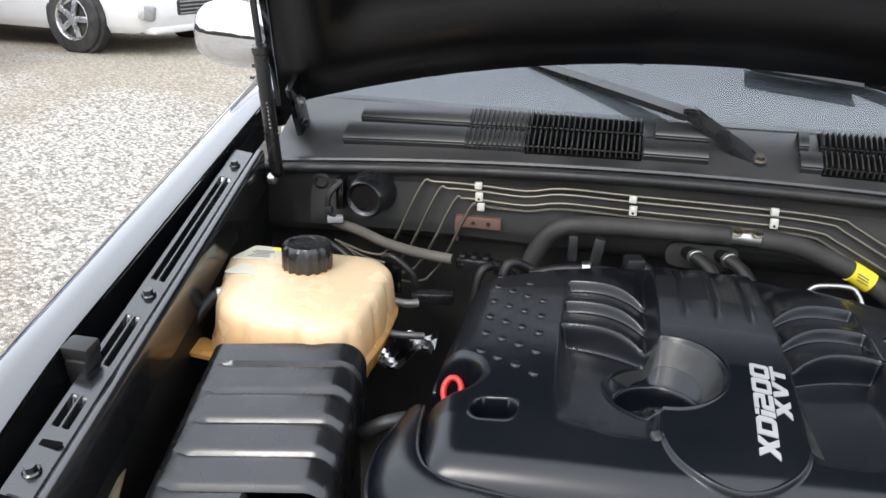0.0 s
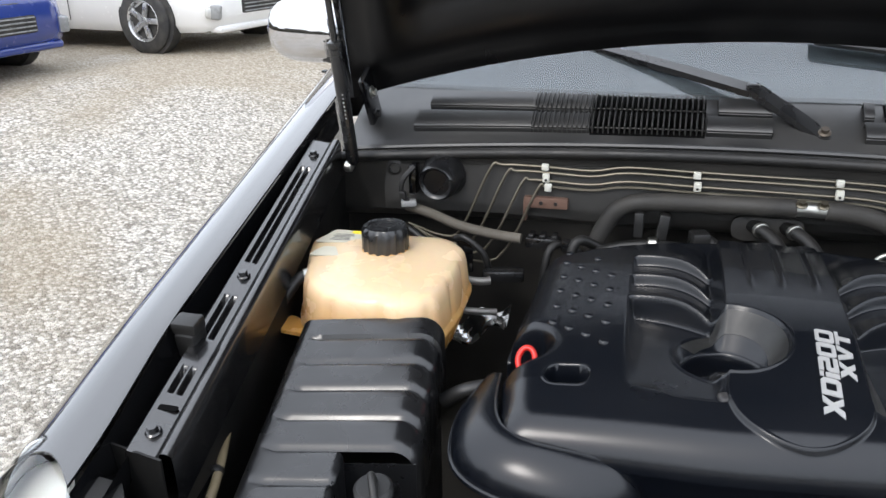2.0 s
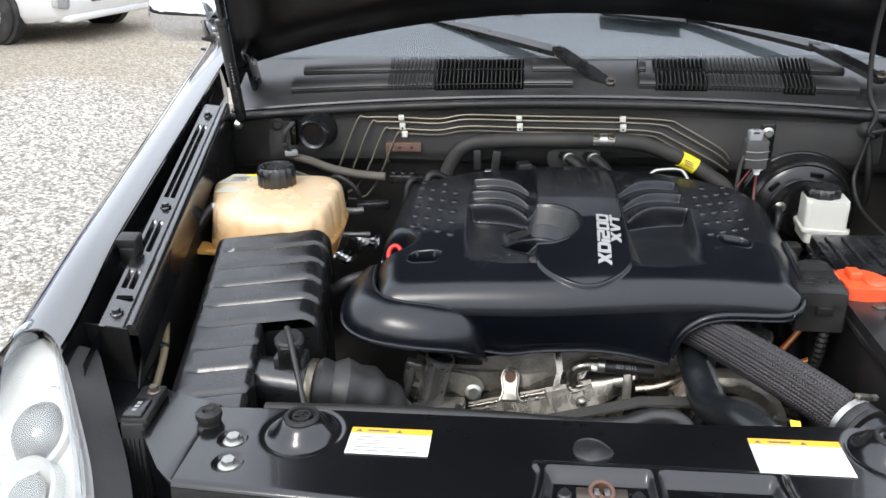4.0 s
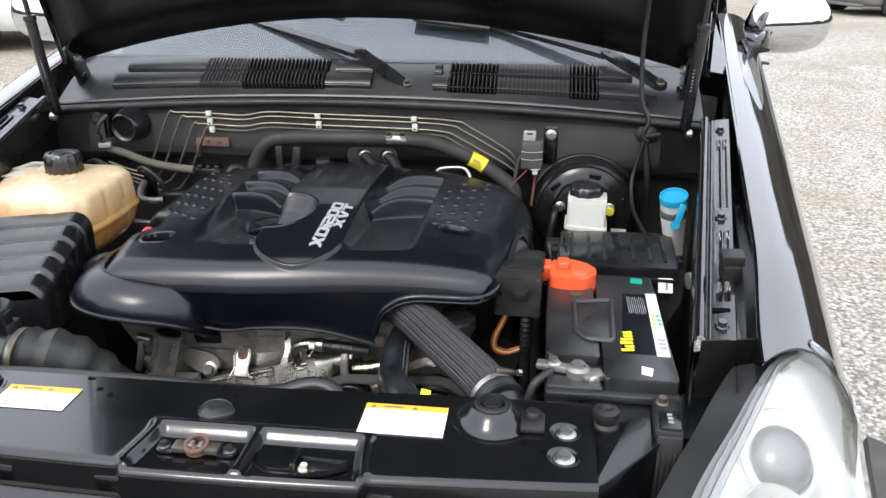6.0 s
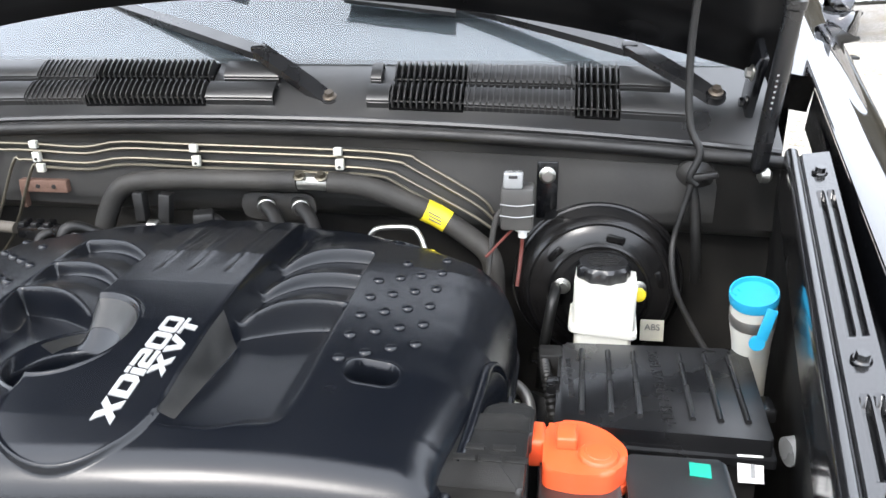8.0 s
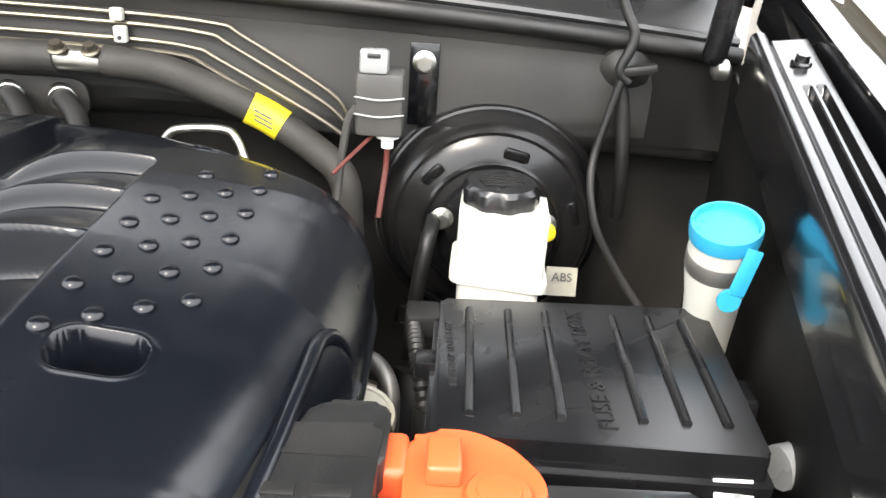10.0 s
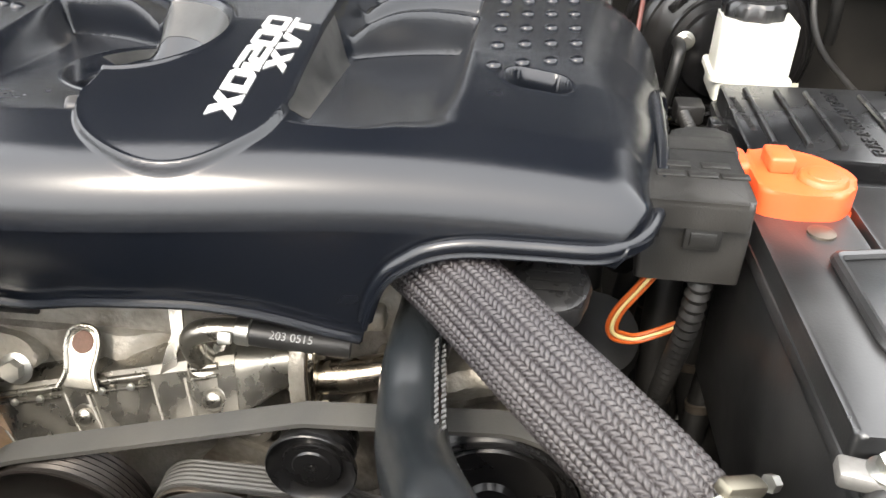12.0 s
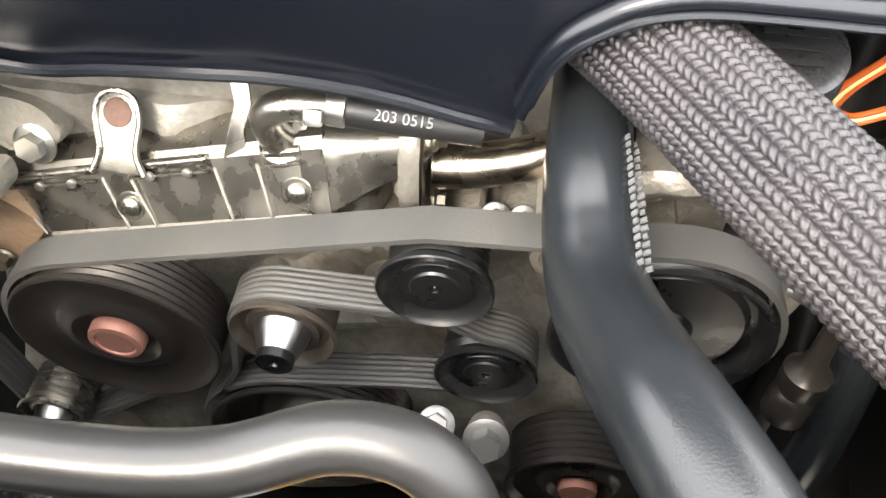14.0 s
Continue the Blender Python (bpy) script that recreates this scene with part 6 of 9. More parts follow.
for a in range(6):
    q = arr(0.498 + 0.086 * math.cos(a * 1.047 + 0.3), 0.846, 1.042 + 0.086 * math.sin(a * 1.047 + 0.3))
    part("pressed_dent", box((0.026, 0.004, 0.012), at(*q, 4, -math.degrees(a * 1.047 + 0.3) + 90, 0), 0.003), BOOSTER, b)
part("master_cylinder", tube([(0.497, 0.83, 1.035), (0.497, 0.70, 1.028)], 0.020, 18, 2), CAST, b)
for dx in (-0.052, 0.052):
    part("stud_nut", hexbolt((0.498 + dx, 0.826, 1.062), (0, -1, 0), 0.008), ZINC, b)
part("check_valve", tube([(0.438, 0.828, 1.060), (0.436, 0.80, 1.062), (0.432, 0.782, 1.05), (0.425, 0.776, 1.0), (0.42, 0.79, 0.92)], 0.0075, 14), RUBBER, b)
tank = part("fluid_tank", prism(rounded([(0.457, 0.705), (0.533, 0.690), (0.537, 0.762), (0.462, 0.768)], 0.010), 1.060, 1.120, 0.008, 3), MILK, b, "milky plastic fluid tank")
part("tank_foot", prism(rounded([(0.460, 0.698), (0.530, 0.685), (0.533, 0.770), (0.463, 0.775)], 0.010), 1.035, 1.058, 0.003), MILK, tank)
part("tank_seam", prism(rounded([(0.452, 0.698), (0.536, 0.682), (0.541, 0.768), (0.457, 0.776)], 0.012), 1.057, 1.064, 0.002), MILK, tank)
cp = part("cap", lathe([(0.030, 0), (0.033, 0.003), (0.033, 0.016), (0.030, 0.020), (0, 0.021)], at(0.494, 0.738, 1.118), 48, wobble=lambda a, h: 0.05 * math.cos(9 * a) * (h < 0.019)), PLASTIC, tank, "black screw cap with moulded print")
for k in range(5):
    part("cap_line", box((0.040 - 0.004 * abs(k - 2), 0.003, 0.0008), at(0.494, 0.726 + 0.006 * k, 1.1392), 0), ROUGHP, cp)
part("yellow_plug", lathe([(0.0095, 0), (0.0095, 0.004), (0.006, 0.006), (0.006, 0.004), (0.0035, 0.004), (0.0035, 0.007), (0, 0.007)], axis((0.550, 0.812, 1.060), (0, -1, 0.3)), 20), YELLOW, b, "yellow plastic plug")
lb = part("abs_label", box((0.032, 0.0010, 0.030), at(0.572, 0.812, 1.006, -14), 0), LABELP, b, "cream label with black letters")
part("abs_letters", writing("ABS", 0.0125, at(0.572, 0.8108, 1.011, 76), 0.0004, 0, 1.0), INK, lb)
part("label_line", box((0.018, 0.0006, 0.002), at(0.572, 0.8116, 0.997, -14), 0), INK, lb)
part("sensor_plug", box((0.030, 0.030, 0.022), at(0.432, 0.68, 1.03), 0.004), ROUGHP, b)
part("sensor_wire", tube([(0.425, 0.665, 1.03), (0.43, 0.63, 1.02), (0.44, 0.60, 0.98)], 0.007, 10, 8, ribs=14, rib=0.0008), RUBBER, b)
for k in range(2):
    part("brake_pipe", tube([(0.46 + 0.02 * k, 0.70 + 0.03 * k, 1.02), (0.43, 0.69 + 0.03 * k, 1.015), (0.41, 0.72 + 0.03 * k, 1.0), (0.405, 0.80, 0.95)], 0.0028, 8), RAILPAINT, b)

b = thing("washer_bottle", (0.65, 0.63, 0.95), "milky washer filler neck with a blue cap", "washer bottle")
wd = arr(-0.020, -0.040, 0.145)
part("neck", lathe([(0.018, 0), (0.019, 0.04), (0.0215, 0.085), (0.0245, 0.112), (0.0245, 0.150)], axis(arr(0.667, 0.655, 1.012), wd), 32), MILK, b)
cpz = arr(0.667, 0.655, 1.012) + wd / np.linalg.norm(wd) * 0.150
part("grey_band", lathe([(0.0249, -0.034), (0.0253, -0.033), (0.0253, -0.020), (0.0249, -0.019)], axis(cpz, wd), 32), LEAD, b, "grey band below the cap")
part("cap", lathe([(0.0230, -0.006), (0.0255, -0.005), (0.0264, 0.003), (0.0256, 0.008), (0.0236, 0.008), (0.0226, 0.003), (0.0, 0.0025)], axis(cpz, wd), 36), BLUEP, b, "sky-blue plastic cap")
q = cpz + arr(0.010, -0.026, 0)
part("cap_strap", box((0.012, 0.003, 0.036), at(q[0], q[1] - 0.001, q[2] - 0.020, -6, 14), 0.001), BLUEP, b)
part("cap_tab", lathe([(0.0035, 0), (0.0085, 0), (0.0085, 0.003), (0.0035, 0.003)], axis(q + arr(-0.008, -0.001, -0.042), (0, -1, 0.1)), 20), BLUEP, b)
b = thing("washer_tank_neck", (0.685, 0.52, 1.0), "grey translucent plastic elbow beside the relay box", "plastic elbow")
part("elbow", tube([(0.665, 0.49, 1.045), (0.70, 0.50, 1.045), (0.715, 0.52, 1.02), (0.715, 0.53, 0.95)], 0.015, 14), FROST, b)

# ---- valve and bracket on the bulkhead ----
b = thing("solenoid_valve", (0.378, 0.82, 1.15), "grey-black solenoid valve with a pale plug", "solenoid valve")
part("body", box((0.044, 0.036, 0.060), at(0.381, 0.826, 1.178), 0.004), GREYPLAST, b)
part("plug", box((0.026, 0.026, 0.022), at(0.375, 0.820, 1.217, -8), 0.003), FROST, b, "pale grey plug")
part("plug_window", box((0.012, 0.004, 0.004), at(0.375, 0.808, 1.224, -8), 0.001), RUBBER, b)
for dz in (0.006, -0.010):
    part("seam", tube([(0.358, 0.807, 1.180 + dz), (0.381, 0.806, 1.178 + dz), (0.404, 0.807, 1.181 + dz)], 0.0010, 6, 3), FROST, b)
part("nipple", lathe([(0.011, 0), (0.011, 0.006), (0.006, 0.008), (0.006, 0.016), (0, 0.016)], axis((0.389, 0.824, 1.150), (0, 0, -1)), 20), WHITE, b, "white nozzle")
part("red_hose", tube([(0.389, 0.824, 1.135), (0.388, 0.82, 1.11), (0.384, 0.80, 1.07)], 0.0028, 8), REDWIRE, b, "red vacuum hose")
part("red_hose", tube([(0.38, 0.826, 1.150), (0.36, 0.80, 1.135), (0.342, 0.78, 1.12)], 0.0020, 8), REDWIRE, b)
part("strap", tube([(0.36, 0.815, 1.175), (0.352, 0.81, 1.16), (0.347, 0.80, 1.12), (0.345, 0.79, 1.09)], 0.004, 8), FOAM, b)
b = thing("bracket", (0.419, 0.896, 1.14), "black steel bracket bolted to the bulkhead", "bracket")
part("plate", box((0.030, 0.004, 0.085), at(0.420, 0.893, 1.180), 0.0015), BAYPAINT, b)
part("bolt", hexbolt((0.420, 0.890, 1.203), (0, -1, 0), 0.008), ZINC, b)

# ---- pipes along the bulkhead ----
b = thing("brake_lines", (-0.05, 0.89, 1.05), "thin plated brake lines clipped along the bulkhead", "brake lines")
ZL = (1.232, 1.222, 1.207, 1.197)
for k in range(4):
    zl = ZL[k]
    lf = [(-0.60 + 0.01 * k, 0.87, 1.115 - 0.006 * k), (-0.535, 0.872, 1.095 - 0.010 * k), (-0.500 + 0.022 * k, 0.875, 1.110 - 0.018 * k), (-0.448 + 0.028 * k, 0.884, zl - 0.008), (-0.425 + 0.024 * k, 0.885, zl)]
    mid = [(-0.35, 0.886, zl), (-0.27, 0.887, zl - 0.003), (-0.21, 0.888, zl + 0.006), (-0.097, 0.889, zl + 0.004), (0.12, 0.889, zl + 0.001)]
    rt = [(0.215 - 0.012 * k, 0.888, zl - 0.004), (0.240 - 0.012 * k, 0.887, zl - 0.014), (0.325 - 0.008 * k, 0.882, zl - 0.062), (0.345, 0.880, zl - 0.085)] if k < 3 else [(0.18, 0.888, zl - 0.002), (0.205, 0.887, zl - 0.012), (0.30, 0.882, zl - 0.064)]
    part("line", tube(lf + mid + rt, 0.0025, 8, 4), LINE, b)
for xx, n in ((-0.35, 4), (-0.097, 3), (0.12, 3)):
    c2 = part("clip", box((0.0125, 0.009, 0.012), at(xx, 0.884, 1.232), 0.002), MILK, b, "cream plastic clip")
    part("clip_foot", box((0.0125, 0.009, 0.016), at(xx + 0.002, 0.884, 1.213), 0.002), MILK, c2)
    if n == 4:
        part("clip_foot", box((0.0125, 0.009, 0.014), at(xx + 0.006, 0.883, 1.196), 0.002), MILK, c2)
    # black disc painted as the clip's hole
    part("clip_hole", lathe([(0.0022, 0), (0.0022, 0.001)], axis((xx + 0.002, 0.8794, 1.210), (0, -1, 0)), 10), RUBBER, c2)

b = thing("refrigerant_pipe", (0.05, 0.88, 1.05), "foam-sleeved refrigerant pipe with a yellow tag", "pipe")
part("sleeve", tube([(-0.262, 0.878, 1.085), (-0.245, 0.880, 1.130), (-0.218, 0.880, 1.168), (-0.17, 0.880, 1.182), (-0.05, 0.880, 1.186), (0.06, 0.878, 1.188)], 0.0155, 16), FOAM, b)
part("sleeve", tube([(0.105, 0.878, 1.187), (0.16, 0.878, 1.182), (0.215, 0.880, 1.162), (0.26, 0.884, 1.140), (0.31, 0.875, 1.112), (0.343, 0.862, 1.085), (0.350, 0.860, 1.03), (0.350, 0.86, 0.95), (0.345, 0.86, 0.80)], 0.0155, 16), FOAM, b)
part("joint", tube([(0.058, 0.878, 1.188), (0.107, 0.878, 1.187)], 0.0125, 16, 2), ZINC, b, "bright pipe joint")
for xx in (0.066, 0.098):
    part("joint_nut", hexbolt((xx, 0.866, 1.198), (0, -0.5, 1), 0.006), LINE, b)
part("tag", tube([(0.245, 0.8825, 1.148), (0.262, 0.884, 1.1395), (0.279, 0.8825, 1.130)], 0.0170, 20, 3), YELLOW, b, "yellow paper tag")
for k in range(3):
    part("tag_line", box((0.020, 0.0006, 0.0018), at(0.262, 0.8662, 1.146 - 0.005 * k, 0, 27), 0), INK, b)

b = thing("vacuum_pump_can", (-0.543, 0.87, 1.17), "round black can on the bulkhead", "canister")
part("can", lathe([(0.040, 0), (0.042, 0.006), (0.038, 0.020), (0.034, 0.046), (0.030, 0.052), (0.026, 0.050), (0.024, 0.046), (0, 0.046)], axis((-0.535, 0.900, 1.205), (-0.1, -1, -0.1)), 36), PLASTIC, b)
part("bracket", box((0.014, 0.03, 0.055), at(-0.588, 0.878, 1.200, 0, 0, 0), 0.003), BAYPAINT, b)
part("wire", tube([(-0.583, 0.865, 1.225), (-0.60, 0.85, 1.205), (-0.603, 0.848, 1.18), (-0.59, 0.85, 1.16)], 0.005, 8), RUBBER, b)
part("rubber_plug", lathe([(0.016, 0), (0.016, 0.004), (0.010, 0.006), (0.008, 0.003), (0, 0.003)], axis((-0.632, 0.900, 1.212), (0, -1, 0)), 24), RUBBER, b)
part("plug_clip", box((0.012, 0.012, 0.012), at(-0.60, 0.845, 1.178), 0.002), ROUGHP, b)

b = thing("rusty_plate", (-0.352, 0.89, 1.14), "small rusty steel plate on the bulkhead", "plate")
part("plate", box((0.078, 0.014, 0.020), at(-0.348, 0.890, 1.166), 0.002), RUST, b)
part("leg", box((0.006, 0.012, 0.040), at(-0.385, 0.890, 1.150), 0.001), RUST, b)
# black discs painted as the shade in two holes
for dx in (-0.008, 0.018):
    part("hole", lathe([(0.0035, 0), (0.0035, 0.001)], axis((-0.348 + dx, 0.8828, 1.166), (0, -1, 0)), 12), RUBBER, b)

TAPED = mat("dusty_taped_sleeve", (0.085, 0.075, 0.060), 0.75, var=0.35, scale=60, fine=500, bump=0.4, dust=0.3)
b = thing("heater_pipe", (-0.45, 0.85, 1.05), "dusty foam-covered pipe ending in a black connector", "pipe")
part("sleeve", tube([(-0.60, 0.865, 1.150), (-0.555, 0.862, 1.140), (-0.50, 0.858, 1.122), (-0.44, 0.855, 1.112), (-0.385, 0.852, 1.108)], 0.0092, 14), TAPED, b)
part("end_clip", box((0.028, 0.016, 0.012), at(-0.592, 0.852, 1.160, 0, 0, 20), 0.003), FROST, b)
part("connector", box((0.062, 0.022, 0.020), at(-0.345, 0.850, 1.106), 0.004), PLASTIC, b)
for dx in (-0.02, 0.0, 0.02):
    part("connector_tab", box((0.010, 0.024, 0.008), at(-0.345 + dx, 0.848, 1.119), 0.002), PLASTIC, b)
part("metal_end", tube([(-0.312, 0.850, 1.104), (-0.285, 0.850, 1.102)], 0.007, 12, 2), ZINC, b)
part("thin_hose", tube([(-0.63, 0.84, 1.12), (-0.60, 0.82, 1.13), (-0.56, 0.80, 1.12), (-0.52, 0.79, 1.09)], 0.006, 10), RUBBER, b)
part("thin_hose", tube([(-0.49, 0.80, 1.12), (-0.47, 0.79, 1.125), (-0.44, 0.79, 1.10), (-0.43, 0.80, 1.06)], 0.006, 10), RUBBER, b)

b = thing("heater_hoses", (0.02, 0.90, 1.08), "two black heater hoses on a pale flange plate", "hoses")
part("flange_plate", prism(rounded([(-0.055, -0.020), (0.060, -0.020), (0.060, 0.022), (-0.055, 0.022)], 0.02), 0, 0.004, 0.001, m=axis((0.02, 0.895, 1.142), (0, -1, 0))), FOAM, b)
for xx in (-0.002, 0.050):
    part("hose", tube([(xx, 0.895, 1.148), (xx + 0.010, 0.875, 1.150), (xx + 0.035, 0.845, 1.138), (xx + 0.060, 0.80, 1.105)], 0.0105, 14), RUBBER, b)
    part("hose_clip", lathe([(0.0125, -0.004), (0.0135, -0.003), (0.0135, 0.003), (0.0125, 0.004)], axis((xx + 0.012, 0.872, 1.149), (0.4, -1, -0.2)), 18), ZINC, b)
part("metal_pipe", tube([(-0.075, 0.83, 1.122), (-0.05, 0.845, 1.127), (-0.02, 0.845, 1.125), (0.0, 0.84, 1.118)], 0.006, 10), ZINC, b)
b = thing("injection_lines", (-0.15, 0.86, 1.08), "cluster of clamps and hoses behind the engine cover", "hose cluster")
part("bracket", box((0.016, 0.02, 0.045), at(-0.185, 0.870, 1.145), 0.003), ROUGHP, b)
part("bracket", box((0.018, 0.02, 0.050), at(-0.145, 0.868, 1.142, 0, 8), 0.003), ROUGHP, b)
part("clamp", lathe([(0.010, -0.008), (0.012, -0.006), (0.012, 0.006), (0.010, 0.008)], axis((-0.16, 0.85, 1.118), (1, 0, 0)), 18), ZINC, b)
part("hose", tube([(-0.25, 0.84, 1.10), (-0.20, 0.848, 1.112), (-0.14, 0.848, 1.116), (-0.08, 0.85, 1.11), (-0.04, 0.86, 1.09)], 0.0095, 12), RUBBER, b)
part("hose", tube([(-0.10, 0.87, 1.13), (-0.07, 0.868, 1.120), (-0.045, 0.85, 1.10)], 0.014, 14), RUBBER, b)
part("stub", box((0.03, 0.03, 0.024), at(-0.085, 0.862, 1.130, 0, 0, 20), 0.004), ROUGHP, b)

b = thing("wiring_loom", (-0.2, 0.83, 1.05), "tangle of black hoses and taped wires behind the engine cover", "wiring loom")
random.seed(11)
for k in range(9):
    x0 = -0.34 + 0.042 * k
    z0 = 1.085 + 0.012 * math.sin(k * 2.1)
    pts = [(x0, 0.80 + 0.02 * random.random(), z0 - 0.05), (x0 + 0.012, 0.825, z0 + 0.015 + 0.01 * random.random()), (x0 + 0.045, 0.845 + 0.012 * random.random(), z0 + 0.012), (x0 + 0.075, 0.85, z0 - 0.01), (x0 + 0.09, 0.86, z0 - 0.05)]
    part("hose", tube(pts, random.choice((0.005, 0.007, 0.009)), 10, 6), RUBBER, b)
    if k % 2 == 0:
        part("hose_clip", lathe([(0.0085, -0.004), (0.0105, -0.003), (0.0105, 0.003), (0.0085, 0.004)], axis(pts[2], (1, 0.2, 0)), 16), LEAD, b)
for x0 in (-0.30, -0.12, 0.11, 0.16):
    part("connector", box((0.022, 0.018, 0.022), at(x0, 0.835, 1.108, 10, 0, 20 * x0), 0.004), PLASTIC, b)

b = thing("fluid_dipstick", (0.22, 0.82, 1.08), "bent bright wire dipstick with a yellow grip", "dipstick")
part("wire", tube([(0.165, 0.822, 1.108), (0.176, 0.824, 1.128), (0.190, 0.825, 1.139), (0.232, 0.826, 1.141), (0.246, 0.822, 1.132), (0.256, 0.812, 1.112)], 0.0042, 10), ZINC, b)
part("grip", box((0.034, 0.012, 0.014), at(0.252, 0.806, 1.110, 0, 6), 0.002), YELLOW, b, "yellow grip")

b = thing("wash_hose", (0.61, 0.88, 1.0), "black washer hose hanging from the hood to the bulkhead", "hose")
part("hose", tube([hood_pt(0.60, 0.42, 0.012), (0.602, 0.88, 1.50), (0.600, 0.895, 1.38), (0.606, 0.885, 1.285), (0.622, 0.875, 1.245), (0.612, 0.872, 1.212), (0.622, 0.872, 1.200)], 0.0052, 10), RUBBER, b)
part("hose", tube([(0.616, 0.872, 1.205), (0.606, 0.870, 1.16), (0.596, 0.860, 1.11), (0.598, 0.81, 1.07), (0.612, 0.74, 1.05), (0.625, 0.68, 1.04)], 0.0042, 10), RUBBER, b)
part("hose", tube([(0.617, 0.886, 1.200), (0.625, 0.882, 1.16), (0.632, 0.878, 1.10), (0.637, 0.89, 1.05)], 0.0075, 12), RUBBER, b)
part("grommet", lathe([(0.028, 0), (0.026, 0.004), (0.014, 0.009), (0.008, 0.016), (0, 0.016)], axis((0.622, 0.899, 1.205), (0, -1, -0.2)), 26), FIREWALL, b)
part("clip", box((0.034, 0.010, 0.010), at(0.632, 0.872, 1.213, 0, -10), 0.003), RUBBER, b)

# ---- wipers ----


def wiper(pivot, knee, tip, blade):
    b = thing("wiper", pivot, "black wiper arm and blade resting on the glass", "wiper", "wipers")
    p, k, t = arr(*pivot), arr(*knee), arr(*tip)
    part("pivot_nut", hexbolt(tuple(p + arr(0, -0.004, 0.012)), (0, -0.45, 0.9), 0.007), PULLEY, b)
    part("hub", lathe([(0.013, 0), (0.015, 0.004), (0.014, 0.012), (0, 0.012)], axis(p, (0, -0.45, 0.9)), 22), PLASTIC, b)

    def arm(a, c, w0, w1, h):
        d = c - a
        s = np.cross(d / np.linalg.norm(d), arr(0, -0.45, 0.9))
        s /= np.linalg.norm(s)
        up = arr(0, -0.45, 0.9)
        rings = []
        for f, w in ((0, w0), (0.3, (w0 + w1) / 2 + 0.001), (1, w1)):
            q = a + d * f + up * h * math.sin(f * 2.2)
            rings.append([tuple(q - s * w), tuple(q - s * w * 0.8 + up * 0.010), tuple(q + s * w * 0.8 + up * 0.010), tuple(q + s * w)])
        return loft(rings)

    part("arm", arm(p, k, 0.0145, 0.0155, 0.006), PLASTIC, b)
    part("knuckle", box((0.024, 0.014, 0.020), at(*(k + arr(0, -0.003, 0.006)), 26), 0.004), PLASTIC, b)
    part("rod", arm(k, t, 0.0145, 0.0095, 0.004), PLASTIC, b)
    q0, q1 = arr(*blade[0]), arr(*blade[1])
    part("blade", tube([q0, (q0 + q1) / 2 + arr(0, 0, 0.004), q1], 0.0075, 10), RUBBER, b)
    return b


w = wiper((0.096, 0.951, 1.286), (-0.018, 0.985, 1.352), (-0.40, 1.20, 1.412), (screen_pt(-0.62, 0.30, 0.012), screen_pt(-0.10, 0.18, 0.012)))
w = wiper((0.650, 0.962, 1.298), (0.535, 1.045, 1.352), (0.20, 1.155, 1.418), (screen_pt(-0.05, 0.20, 0.012), screen_pt(0.45, 0.16, 0.012)))
P = [[tuple(arr(*screen_pt(0.085 + 0.185 * a, 0.135 - 0.035 * a + 0.045 * c, 0.022 + 0.008 * math.sin(3.1 * c)))) for c in np.linspace(0, 1, 5)] for a in np.linspace(0, 1, 8)]
part("blade_spoiler", slab(P, (0, 0.003, -0.006)), GRILLEP, w, "wide dark blade spoiler")

# ---- braided charge hose ----


def braid(pts, r, name, parent):
    """A woven sleeve: two sets of strands that pass over and under each other."""
    path = smooth_path(pts, 60)
    p, uu, vv = frames_along(path)
    length = np.concatenate([[0], np.cumsum(np.linalg.norm(np.diff(p, axis=0), axis=1))])
    n = int(length[-1] / 0.0009)
    s = np.linspace(0, length[-1], n)
    p, uu, vv = [np.stack([np.interp(s, length, q[:, i]) for i in range(3)], -1) for q in (p, uu, vv)]
    m = 374
    a = np.linspace(0, 2 * math.pi, m, endpoint=False)
    # plaited columns whose strands slant to and fro
    columns, pitch = 34, 0.0046
    q = columns * a[None, :] / (2 * math.pi) + 0 * s[:, None]
    col = np.floor(q + 1e-6)
    f = q - col
    lean = np.where(col % 2 == 0, 1.0, -1.0)
    strand = s[:, None] / pitch + lean * (f - 0.5) * 0.75
    g = strand - np.floor(strand) - 0.5
    h = 0.0029 * np.maximum(0, 1 - (2 * g) ** 2) ** 0.5 * np.maximum(0, np.sin(math.pi * (0.04 + 0.92 * f))) ** 0.55
    R = r + h
    P = p[:, None, :] + R[:, :, None] * (np.cos(a)[None, :, None] * uu[:, None, :] + np.sin(a)[None, :, None] * vv[:, None, :])
    P = np.concatenate([P, P[:, :1]], axis=1)
    return part(name, skin(P), BRAID, parent, "dusty grey woven sleeve", sharp=80)


hose = thing("charge_hose", (0.27, 0.23, 0.95), "thick grey braided charge hose clamped to a metal elbow", "hose")
braid([(0.108, 0.415, 1.036), (0.148, 0.371, 1.042), (0.206, 0.306, 1.041), (0.270, 0.220, 1.037), (0.322, 0.156, 1.028), (0.345, 0.129, 1.020), (0.357, 0.114, 1.015)], 0.0287, "sleeve", hose)
hd = arr(0.024, -0.040, -0.008)
ce = arr(0.351, 0.121, 1.0175)
part("clamp", lathe([(0.0335, -0.0045), (0.0350, -0.004), (0.0350, 0.004), (0.0335, 0.0045)], axis(ce, hd), 48), ZINC, hose, "steel band clamp")
part("sleeve_end", lathe([(0.030, 0.004), (0.0345, 0.005), (0.0350, 0.010), (0.0335, 0.016), (0.036, 0.018), (0.036, 0.024), (0.031, 0.026)], axis(ce, hd), 48), RUBBER, hose, "black rubber hose end")
